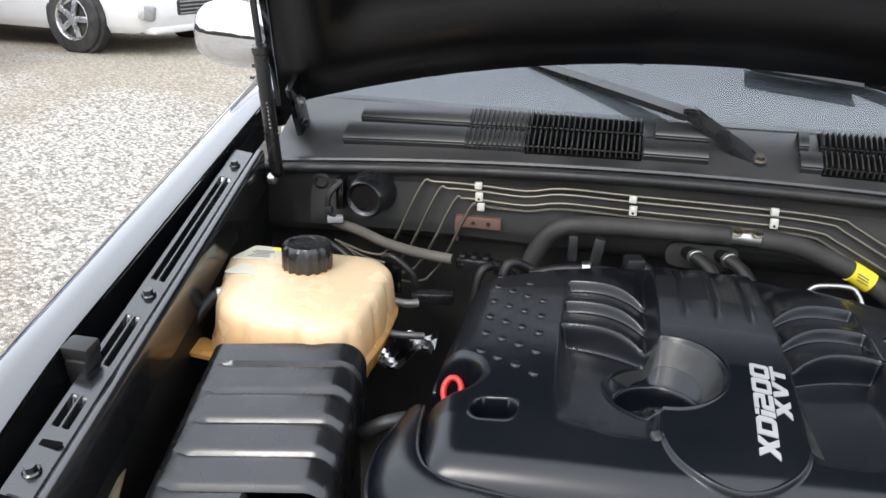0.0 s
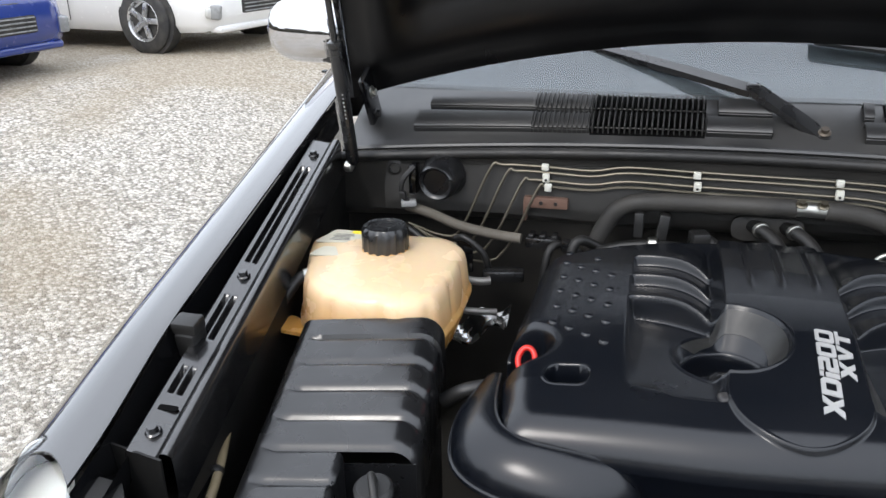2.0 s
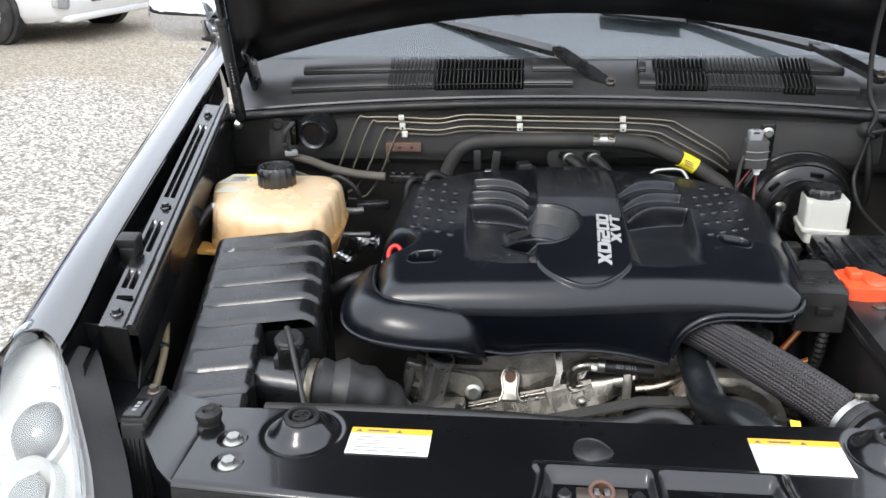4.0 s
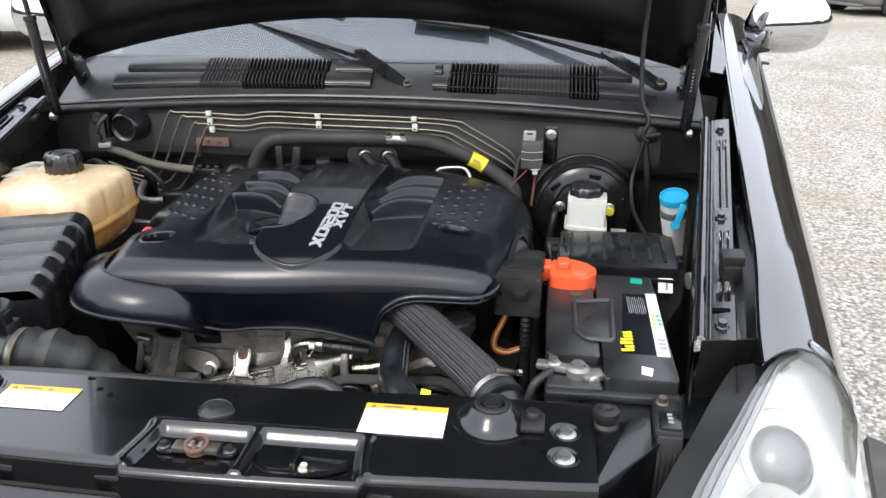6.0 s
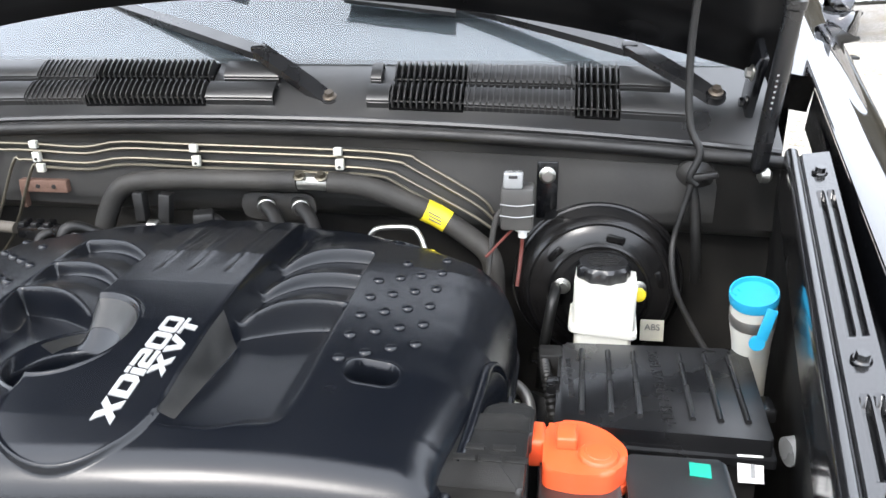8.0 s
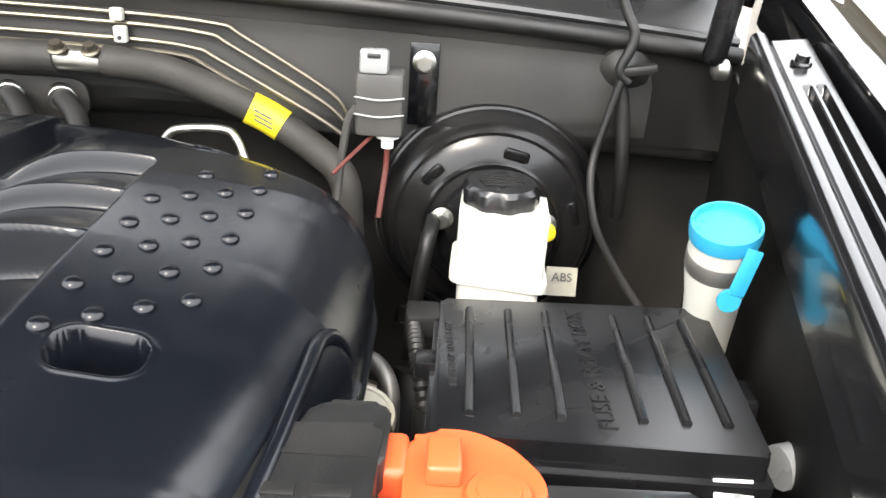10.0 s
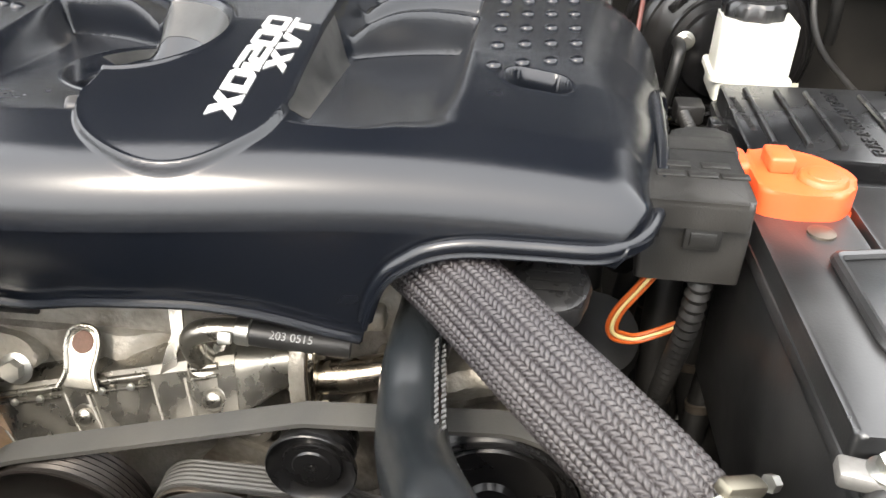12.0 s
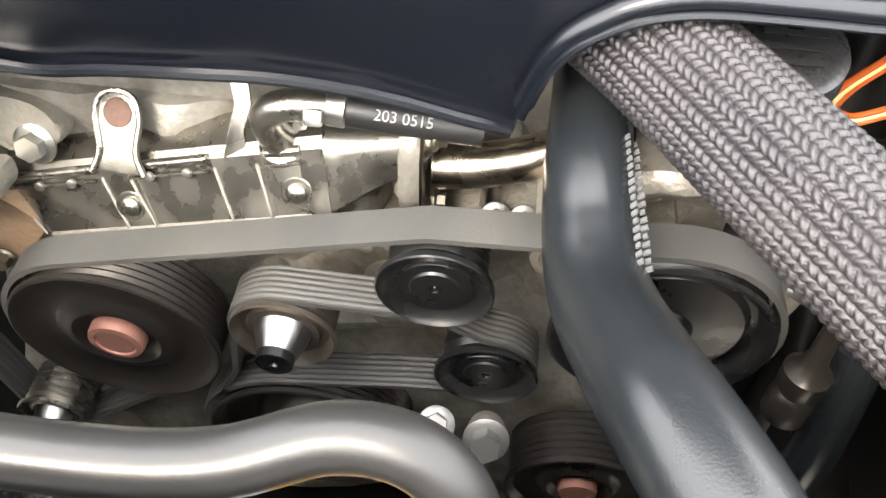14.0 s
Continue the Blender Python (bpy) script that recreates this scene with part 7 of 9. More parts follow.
part("clamp_screw", box((0.030, 0.011, 0.009), at(0.365, 0.128, 1.050, 0, 20, 30), 0.003), LINE, hose, "brass-coloured clamp screw")
part("screw_head", hexbolt((0.379, 0.136, 1.045), (0.8, 0.5, -0.3), 0.005, False), ZINC, hose)
part("elbow", tube([(0.352, 0.120, 1.016), (0.366, 0.102, 1.006), (0.373, 0.088, 0.985), (0.374, 0.078, 0.94), (0.372, 0.075, 0.88)], [0.031, 0.033, 0.034, 0.034, 0.034], 28, 8), GREYRUB, hose, "grey elbow")
part("elbow_clamp", lathe([(0.035, -0.005), (0.037, -0.004), (0.037, 0.004), (0.035, 0.005)], axis((0.368, 0.099, 1.002), (0.3, -0.5, -0.5)), 40), RUBBER, hose)

# ---- grey moulded hose in front of the engine ----
b = thing("intercooler_pipe", (0.2, 0.22, 0.8), "smooth dark grey moulded hose with pale print and a mould seam", "hose")
pts = [(0.188, 0.420, 0.985), (0.188, 0.340, 0.988), (0.186, 0.275, 0.990), (0.188, 0.237, 0.980), (0.193, 0.203, 0.978), (0.204, 0.160, 0.994), (0.2155, 0.126, 1.008), (0.232, 0.090, 1.013), (0.246, 0.060, 1.008)]
part("hose", tube(pts, [0.0225, 0.0225, 0.0228, 0.0235, 0.024, 0.0242, 0.0245, 0.0245, 0.0245], 36, 10), GREYRUB, b)
pp, pu, pv = frames_along(smooth_path([tuple(np.array(q) + arr(0.0165, -0.002, 0.0165)) for q in pts[1:-1]], 10))
part("mould_seam", tube([tuple(q) for q in pp[::5]], 0.0016, 6, 3), GREYRUB, b)
for k in range(17):
    q = np.array(pts[2]) + (np.array(pts[4]) - np.array(pts[2])) * (-0.02 + 0.058 * k)
    for row in (0, 1):
        part("print_mark", box((0.0010, 0.0026, 0.0036 if (k + row) % 3 else 0.0024), at(q[0] + 0.0195 - 0.005 * row, q[1], q[2] + 0.0142 + 0.0045 * row, 0, 52 - 16 * row, 0), 0), PRINT, b, "faint pale print")
for k in range(14):
    q = pp[int(len(pp) * (0.55 + 0.028 * k))]
    part("seam_mark", box((0.0022, 0.0036, 0.0010), at(q[0], q[1], q[2] + 0.0016, 0, 45, 20), 0.0003), LETTER, b, "pale worn mark on the seam")

# ---- water pipe behind the front panel ----
b = thing("coolant_pipe", (-0.05, 0.08, 0.95), "satin dark grey metal coolant pipe behind the front panel", "pipe")
part("pipe", tube([(-0.42, 0.072, 1.026), (-0.25, 0.080, 1.024), (-0.12, 0.083, 1.021), (0.0, 0.083, 1.016), (0.055, 0.087, 1.018), (0.095, 0.098, 1.026), (0.124, 0.096, 1.024), (0.142, 0.086, 1.005), (0.146, 0.078, 0.96), (0.146, 0.076, 0.88)], 0.0125, 18, 8), COOLPIPE, b)

# ---- engine front ----
eng = thing("engine_block", (0.0, 0.45, 0.45), "grimy cast aluminium engine front", "engine")


def lump(P, amp, scale, seed):
    out = []
    for row in P:
        out.append([tuple(np.array(q) + arr(0, -1, 0) * amp * noise.noise(Vector(q) * scale + Vector((seed, 0, 0)))) for q in row])
    return out


P = [[(xx, 0.362 + 0.012 * math.sin(14 * xx) - 0.06 * float(sstep(0.80, 0.60, zz)), zz) for zz in np.linspace(0.45, 0.93, 60)] for xx in np.linspace(-0.26, 0.30, 70)]
part("timing_cover", slab(lump(P, 0.018, 22, 3), (0, 0.03, 0)), GRIME, eng)
P = [[(xx, 0.392 - 0.012 * float(sstep(0.985, 0.95, zz)) + 0.010 * math.sin(25 * xx), zz) for zz in np.linspace(0.88, 1.06, 40)] for xx in np.linspace(-0.20, 0.22, 60)]
part("cylinder_head", slab(lump(P, 0.010, 30, 8), (0, 0.05, 0)), CAST, eng, "pale cast aluminium")
for xx, zz, r in ((0.015, 0.985, 0.022), (0.05, 0.99, 0.014), (-0.08, 0.992, 0.008)):
    part("boss", lathe([(r, 0), (r, 0.012), (r * 0.85, 0.016), (r * 0.6, 0.013), (0, 0.013)], axis((xx, 0.390, zz), (0, -1, 0.2)), 24), CAST, eng)
part("sump_block", between(-0.22, 0.24, 0.36, 0.80, 0.42, 1.00, 0.02), GRIME, eng)
for xx, zz in ((0.143, 0.888), (0.161, 0.888)):
    part("bolt", hexbolt((xx, 0.322, zz), (0, -0.9, 0.5), 0.0068, h=0.007), LEAD, eng)
part("bracket_arm", prism(rounded([(-0.21, 0.005), (-0.165, -0.018), (-0.135, 0.000), (-0.150, 0.022), (-0.205, 0.030)], 0.012), 0, 0.018, 0.004, m=axis((0, 0.348, 0.902), (0, -1, 0.35))), CAST, eng, "pale cast bracket")
part("bracket_bolt", hexbolt((-0.158, 0.330, 0.902), (0, -1, 0.35), 0.0095, h=0.008), ZINC, eng)
part("rusty_bracket", prism(rounded([(-0.232, 0.885), (-0.184, 0.872), (-0.160, 0.846), (-0.186, 0.812), (-0.232, 0.790)], 0.008), 0, 0.012, 0.003, m=Matrix(((1, 0, 0, 0), (0, 0, -1, 0.318), (0, 1, 0, 0), (0, 0, 0, 1)))), TANRUST, eng, "tan heat-stained steel plate")
part("rusty_nut", hexbolt((-0.205, 0.304, 0.806), (0, -1, 0.2), 0.006), LINE, eng)
part("connector", box((0.050, 0.030, 0.030), at(-0.168, 0.372, 0.948, 20), 0.004), PLASTIC, eng, "black plastic connector")

P = [[(xx, 0.392 - 0.020 * float(sstep(0.0, 0.35, v)) * float(sstep(1.0, 0.70, v)), 0.915 + 0.052 * v + 0.06 * (xx + 0.08) * 0.4) for v in np.linspace(0, 1, 16)] for xx in np.linspace(-0.085, -0.012, 26)]
part("head_ledge", slab(lump(P, 0.004, 40, 5), (0, 0.02, 0)), CAST, eng, "pale cast ledge")
for xx, yy, zz, sx, sz in ((-0.05, 0.372, 0.962, 0.055, 0.012), (0.052, 0.368, 0.958, 0.040, 0.016), (0.128, 0.36, 0.965, 0.05, 0.02)):
    part("casting_rib", box((sx, 0.030, sz), at(xx, yy, zz, 0, -6), 0.005, 3), CAST, eng)
random.seed(4)
for xx, zz, r in ((-0.16, 0.86, 0.016), (-0.02, 0.855, 0.013), (0.045, 0.862, 0.018), (0.075, 0.845, 0.012), (0.09, 0.90, 0.014), (0.165, 0.872, 0.016), (0.20, 0.935, 0.024), (0.185, 0.84, 0.014), (0.07, 0.76, 0.018), (-0.03, 0.75, 0.016), (0.215, 0.79, 0.018), (-0.18, 0.74, 0.018)):
    part("casting_boss", lathe([(r * 1.3, -0.02), (r * 1.15, 0.010), (r, 0.020), (r * 0.6, 0.021), (r * 0.5, 0.014), (0, 0.014)], axis((xx, 0.345, zz), (random.uniform(-0.15, 0.15), -1, random.uniform(0.0, 0.3))), 20), CAST if zz > 0.83 else GRIME, eng)
for xx, zz, a in ((0.02, 0.84, 20), (0.10, 0.86, -35), (0.17, 0.90, 60), (-0.06, 0.845, 5), (0.22, 0.87, -20), (-0.14, 0.80, 40), (0.06, 0.73, -15)):
    part("casting_rib", box((0.085, 0.030, 0.010), at(xx, 0.345, zz, 0, a), 0.004), CAST if zz > 0.83 else GRIME, eng)
egr = thing("exhaust_gas_cooler", (-0.05, 0.32, 0.85), "stainless steel exhaust gas cooler with straps and rivets", "gas cooler")
E0, E1 = arr(-0.186, 0.338, 0.866), arr(0.030, 0.338, 0.924)
sec = [(0.030, 0.010), (0.006, 0.016), (-0.010, 0.013), (-0.016, 0.008), (-0.019, 0.001), (-0.036, -0.030), (-0.030, -0.036), (0.030, -0.040)]
ex = (E1 - E0) / np.linalg.norm(E1 - E0)


def egr_ring(f, s=1.0, slant=0.0):
    """A section of the cooler's case; slant leans its lower edge along the case."""
    q = E0 + (E1 - E0) * f
    return [tuple(q + arr(0, a * s, 0) + arr(0, 0, c * s) + ex * slant * (0.010 - c)) for a, c in sec]


def egr_at(f, a, c):
    return E0 + (E1 - E0) * f + arr(0, a, c)


part("body", loft([egr_ring(0, 1.0, 0.75), egr_ring(0.5, 1.0, 0.4), egr_ring(1.0, 1.0, 0.2)]), STEEL, egr, sharp=25)
# the case narrows to a round neck at the flange
neck = []
for k in range(8):
    a, c = sec[k]
    ang = math.atan2(c + 0.012, a + 0.004)
    neck.append((ang, a, c))
rings = []
for g in np.linspace(0, 1, 9):
    h = float(sstep(0, 1, g))
    ring = []
    for ang, a, c in neck:
        ra, rc = 0.019 * math.cos(ang) - 0.008, 0.019 * math.sin(ang) + 0.006
        ring.append(tuple(E1 + arr(0.058 * g, 0, 0.004 * g) + arr(0, a + (ra - a) * h, c + (rc - c) * h)))
    rings.append(ring)
part("cone", loft(rings), STEEL, egr, "bright steel neck", sharp=60)
# wrapped straps, folded seams and rivets
for f, w, sl in ((0.375, 0.0115, 0.5), (0.76, 0.017, 0.35), (0.985, 0.008, 0.2)):
    part("strap", loft([[tuple(np.array(q) + ex * d) for q in egr_ring(f, 1.04, sl)] for d in (-w, w)]), STEEL, egr, sharp=25)
for f0, f1 in ((0.02, 0.32), (0.43, 0.68), (0.86, 0.96)):
    part("fold_seam", tube([tuple(egr_at(f0, -0.0165, 0.0085)), tuple(egr_at((f0 + f1) / 2, -0.0172, 0.0088)), tuple(egr_at(f1, -0.0165, 0.0085))], 0.0034, 10, 3), STEEL, egr, "bright folded seam")
    part("fold_line", tube([tuple(egr_at(f0, -0.0215, 0.0025)), tuple(egr_at(f1, -0.0215, 0.0025))], 0.0014, 6, 3), STEEL, egr)
for f in (0.13, 0.24, 0.50, 0.62):
    part("seam_nub", lathe([(0.0034, 0), (0.003, 0.0022), (0, 0.003)], axis(egr_at(f, -0.0225, 0.0035), (0, -0.8, 0.3)), 12), ZINC, egr)
for f in (0.40, 0.925):
    q = egr_at(f, -0.0295, -0.0155) + ex * 0.006
    part("rivet_seat", lathe([(0.0105, 0), (0.0095, 0.0008), (0, 0.0008)], axis(q, (0, -0.86, 0.42)), 20), STEEL, egr)
    part("rivet", lathe([(0.0068, 0), (0.0062, 0.003), (0.003, 0.005), (0, 0.0052)], axis(q, (0, -0.86, 0.42)), 18), STEEL, egr)
for f, sl in ((0.005, 0.75), (0.335, 0.5), (0.425, 0.5), (0.70, 0.35), (0.83, 0.3)):
    part("dark_seam", tube([tuple(egr_at(f, -0.0195, 0.003)), tuple(egr_at(f, -0.0285, -0.0135) + ex * sl * 0.018), tuple(egr_at(f, -0.0368, -0.029) + ex * sl * 0.036)], 0.0011, 6, 2, smooth=False), GRIME, egr, "grimy seam")
part("lower_flange", tube([tuple(egr_at(0.02, -0.036, -0.031) + ex * 0.028), tuple(egr_at(1.0, -0.036, -0.031))], 0.0022, 8, 3), CAST, egr)
# flared tongue with a dished, rusty centre
m = axis((-0.097, 0.331, 0.921), (0, -0.80, 0.6)) @ Matrix.Scale(0.80, 4)
t = part("strap_tongue", prism(rounded([(-0.021, -0.034), (0.021, -0.034), (0.0145, -0.016), (0.0175, 0.010), (0.013, 0.027), (0.0, 0.031), (-0.013, 0.027), (-0.0175, 0.010), (-0.0145, -0.016)], 0.006, 3), 0, 0.003, 0.001, m=m), STEEL, egr, "flared steel tongue")
edge = [(-0.021, -0.034), (-0.0145, -0.016), (-0.0175, 0.010), (-0.013, 0.026), (0.0, 0.031), (0.013, 0.026), (0.0175, 0.010), (0.0145, -0.016), (0.021, -0.034)]
part("tongue_edge", tube([tuple(m @ Vector((a, c, 0.0035))) for a, c in edge], 0.0022, 8, 5), STEEL, t)
part("tongue_disc", lathe([(0.0118, 0), (0.0112, 0.0008), (0.0085, 0.0002), (0, 0.0002)], m @ Matrix.Translation((0, 0.014, 0.0032)), 24), RUST, t, "rusty dished centre")
m = axis((-0.019, 0.336, 0.936), (0, -0.85, 0.5))
part("strap_tongue", prism(rounded([(-0.010, -0.026), (0.006, -0.026), (0.003, -0.006), (0.008, 0.010), (0.004, 0.040), (-0.008, 0.040), (-0.002, 0.010), (-0.006, -0.006)], 0.003), 0, 0.003, 0.001, m=m), STEEL, egr)
part("strap_tongue", prism(rounded([(0.030, -0.030), (0.040, -0.030), (0.042, 0.000), (0.052, 0.022), (0.044, 0.026), (0.034, 0.004)], 0.003), 0, 0.003, 0.001, m=m), STEEL, egr)


def oval_plate(x, y, z, ry, rz, th):
    """An oval flange standing across the pipe, lugs above and below."""
    rings = []
    for dx, g in ((0, 0.94), (0.002, 1.0), (th - 0.002, 1.0), (th, 0.94)):
        ring = []
        for k in range(32):
            a = 2 * math.pi * k / 32
            lug = 1 + 0.10 * math.cos(2 * a - math.pi) ** 3
            ring.append((x + dx, y + g * ry * lug * math.cos(a), z + g * rz * lug * math.sin(a) + 0.12 * dx))
        rings.append(ring)
    return loft(rings)


part("flange", oval_plate(0.0830, 0.324, 0.926, 0.020, 0.037, 0.0125), CAST, egr, "thick cast flange")
part("flange", oval_plate(0.0965, 0.325, 0.927, 0.019, 0.035, 0.006), HEATED, egr, "heat-stained flange")
for dz in (-0.027, 0.028):
    part("flange_bolt", hexbolt((0.1025, 0.320, 0.926 + dz), (1, 0, 0), 0.0058, h=0.005), LINE, egr)
part("outlet_pipe", tube([(0.100, 0.328, 0.921), (0.135, 0.330, 0.926), (0.175, 0.338, 0.936), (0.215, 0.360, 0.952)], 0.0140, 24, 8), HEATED, egr, "heat-stained steel pipe")
part("water_elbow", tube([(0.008, 0.332, 0.922), (0.004, 0.322, 0.946), (0.006, 0.318, 0.960), (0.016, 0.317, 0.9685), (0.032, 0.319, 0.970), (0.048, 0.321, 0.968)], [0.0115, 0.0098, 0.0095, 0.0095, 0.0095, 0.0095], 18, 8), STEEL, egr, "bright bent water pipe")
part("elbow_seat", lathe([(0.0155, -0.002), (0.0150, 0.003), (0.0115, 0.005)], axis((0.008, 0.331, 0.924), (0, -0.3, 1)), 24), STEEL, egr)
b = part("water_hose", tube([(0.042, 0.322, 0.968), (0.085, 0.322, 0.964), (0.130, 0.324, 0.960)], 0.0105, 18, 3), RUBBER, egr, "black hose with white numbers")
part("hose_clip", lathe([(0.0108, -0.006), (0.0118, -0.005), (0.0118, 0.005), (0.0108, 0.006)], axis((0.047, 0.322, 0.968), (1, 0, -0.1)), 24), ZINC, egr)
part("clip_screw", box((0.011, 0.008, 0.010), at(0.036, 0.309, 0.970, -30), 0.002), ZINC, egr)
part("hose_number", writing("203 0515", 0.009, at(0.086, 0.3138, 0.9705, 40, 4), 0.0004), FROST, b, "white printed numbers")

b = thing("gas_valve", (-0.212, 0.30, 0.88), "bare metal gas valve cylinder on a bolted flange", "valve")
part("cylinder", lathe([(0.0225, 0), (0.0225, 0.012), (0.0215, 0.014), (0.0215, 0.078), (0.0235, 0.080), (0.0235, 0.086), (0.020, 0.088)], axis((-0.229, 0.290, 0.902), (0.25, 0.12, 1)), 36), DARKMET, b, "dark satin metal cylinder")
part("cap", lathe([(0.0205, -0.004), (0.0205, 0.001), (0.012, 0.004), (0, 0.005)], axis((-0.208, 0.300, 0.986), (0.25, 0.12, 1)), 28), PLASTIC, b, "black top")
part("clamp_bar", box((0.010, 0.012, 0.060), at(-0.258, 0.288, 0.945, 0, 14), 0.003), GREYPLAST, b)
part("clamp_head", box((0.026, 0.016, 0.016), at(-0.250, 0.292, 0.975, 0, 14), 0.004), ZINC, b)
part("flange", box((0.085, 0.060, 0.020), at(-0.212, 0.292, 0.895, -10), 0.006), CAST, b)
for dx, dy in ((-0.034, -0.022), (0.034, -0.022), (-0.034, 0.02)):
    part("bolt", hexbolt((-0.212 + dx, 0.292 + dy, 0.905), (0, -0.1, 1), 0.007), ZINC, b)
part("side_screw", hexbolt((-0.246, 0.298, 0.935), (-0.6, -0.6, 0.6), 0.008, h=0.012), ZINC, b)
part("pipe", tube([(-0.25, 0.31, 0.90), (-0.265, 0.305, 0.93), (-0.262, 0.31, 0.965)], 0.005, 10), ZINC, b)

# ---- pulleys and belts ----


def pulley(c, r, w, material, label, hub, dish=0.012, grooves=6):
    """A wheel with a thin front flange, a grooved rim behind it and a dished face."""
    x, y, z = c
    b = thing("pulley", (x, y, z - r), label, "pulley", "belt pulleys")
    seat = r - (0.0045 if hub == "cap" else 0.0025)
    prof = [(0, w), (seat * 0.9, w), (seat, w - 0.001)]
    for k in range(grooves * 2):
        prof.append((seat - (0.0022 if k % 2 else 0.0), w - 0.002 - (w - 0.007) * k / (grooves * 2)))
    prof += [(seat, 0.0045), (r, 0.0032), (r, 0.0), (r * 0.975, -0.0008), (r * 0.945, 0.0004)]
    if hub == "rust":
        prof += [(r * 0.92, 0.0018), (r * 0.88, dish * 0.35), (r * 0.60, dish * 0.55), (r * 0.54, dish * 0.45), (r * 0.48, dish * 0.15), (r * 0.42, dish * 0.12), (r * 0.37, dish * 0.45), (r * 0.32, dish * 0.6), (0, dish * 0.6)]
    elif hub == "cap":
        prof += [(r * 0.90, 0.0030), (r * 0.74, 0.0052), (r * 0.72, 0.0056), (0, 0.0056)]
    elif hub == "cone":
        prof += [(r * 0.92, 0.0022), (r * 0.84, dish * 0.9), (r * 0.72, dish * 0.9), (r * 0.68, dish * 0.5), (r * 0.50, dish * 0.4), (0, dish * 0.4)]
    else:
        prof += [(r * 0.90, 0.004), (r * 0.86, dish), (0, dish)]
    part("wheel", lathe(prof, axis((x, y, z), (0, 1, 0)), 80), material, b)
    if hub == "rust":
        part("hub", lathe([(r * 0.27, -dish * 0.9), (r * 0.27, 0.004), (r * 0.255, 0.007), (r * 0.20, 0.0075), (r * 0.19, 0.006), (r * 0.10, 0.006), (0, 0.007)], axis((x, y + dish * 0.45, z), (0, -1, 0)), 36), RUSTHUB, b, "rusty hub")
    elif hub == "cone":
        part("hub", lathe([(r * 0.56, 0), (r * 0.52, 0.003), (r * 0.36, 0.018)], axis((x, y + dish * 0.4, z), (0, -1, 0)), 36), CHROMEDULL, b, "bright cone hub")
        part("hub_end", lathe([(r * 0.36, 0), (r * 0.34, 0.006), (0.003, 0.006), (0.002, 0.004), (0, 0.004)], axis((x, y + dish * 0.4 - 0.018, z), (0, -1, 0)), 36), BLKPUL, b)
    elif hub == "plain":
        part("face", lathe([(r * 0.80, -0.004), (r * 0.80, 0.0), (r * 0.74, 0.004), (r * 0.30, 0.006), (r * 0.26, 0.011), (0, 0.011)], axis((x, y + dish, z), (0, -1, 0)), 44), BLKPUL, b, "black pressed face")
    elif hub == "cap":
        part("cap", lathe([(r * 0.66, -0.005), (r * 0.66, 0.001), (r * 0.63, 0.0028), (r * 0.44, 0.0028), (r * 0.41, 0.0042), (0.0030, 0.0042), (0.0026, 0.0030), (0.0012, 0.0030), (0, 0.0046)], axis((x, y + 0.006, z), (0, -1, 0)), 44), BLKPUL, b)
    return b


CHROMEDULL = mat("turned_steel", (0.30, 0.30, 0.29), 0.32, 1.0, var=0.1, scale=30, fine=500, bump=0.03)
PY = 0.250
PUL = {"steer": (-0.105, 0.799, 0.0725), "idle_a": (0.1125, 0.902, 0.0345), "idle_b": (0.148, 0.812, 0.0340), "water": (0.0145, 0.831, 0.0350), "crank": (0.018, 0.677, 0.080), "ac": (0.224, 0.712, 0.053), "alt": (-0.187, 0.683, 0.028), "fan": (0.246, 0.875, 0.066)}
pulley((PUL["steer"][0], PY, PUL["steer"][1]), PUL["steer"][2], 0.038, WORNPUL, "worn dark power steering pulley with a rusty hub", "rust", 0.012)
pulley((PUL["idle_a"][0], PY - 0.002, PUL["idle_a"][1]), PUL["idle_a"][2], 0.036, BLKPUL, "black idler pulley with a round cap", "cap", 0.008, 3)
pulley((PUL["idle_b"][0], PY - 0.002, PUL["idle_b"][1]), PUL["idle_b"][2], 0.036, BLKPUL, "black idler pulley with a round cap", "cap", 0.008, 3)
pulley((PUL["water"][0], PY, PUL["water"][1]), PUL["water"][2], 0.034, PULLEY, "steel pulley with a bright cone hub", "cone", 0.008)
pulley((PUL["crank"][0], PY, PUL["crank"][1]), PUL["crank"][2], 0.038, WORNPUL, "dark crankshaft pulley with a rusty hub", "rust", 0.036)
pulley((PUL["ac"][0], PY - 0.03, PUL["ac"][1]), PUL["ac"][2], 0.040, WORNPUL, "brown grooved compressor pulley", "rust", 0.012)
pulley((PUL["alt"][0], PY - 0.01, PUL["alt"][1]), PUL["alt"][2], 0.040, STEEL, "bright grooved alternator pulley", "cone", 0.008)
pulley((PUL["fan"][0], PY, PUL["fan"][1]), PUL["fan"][2], 0.032, BLKPUL, "large black pulley behind the grey hose", "plain", 0.014)


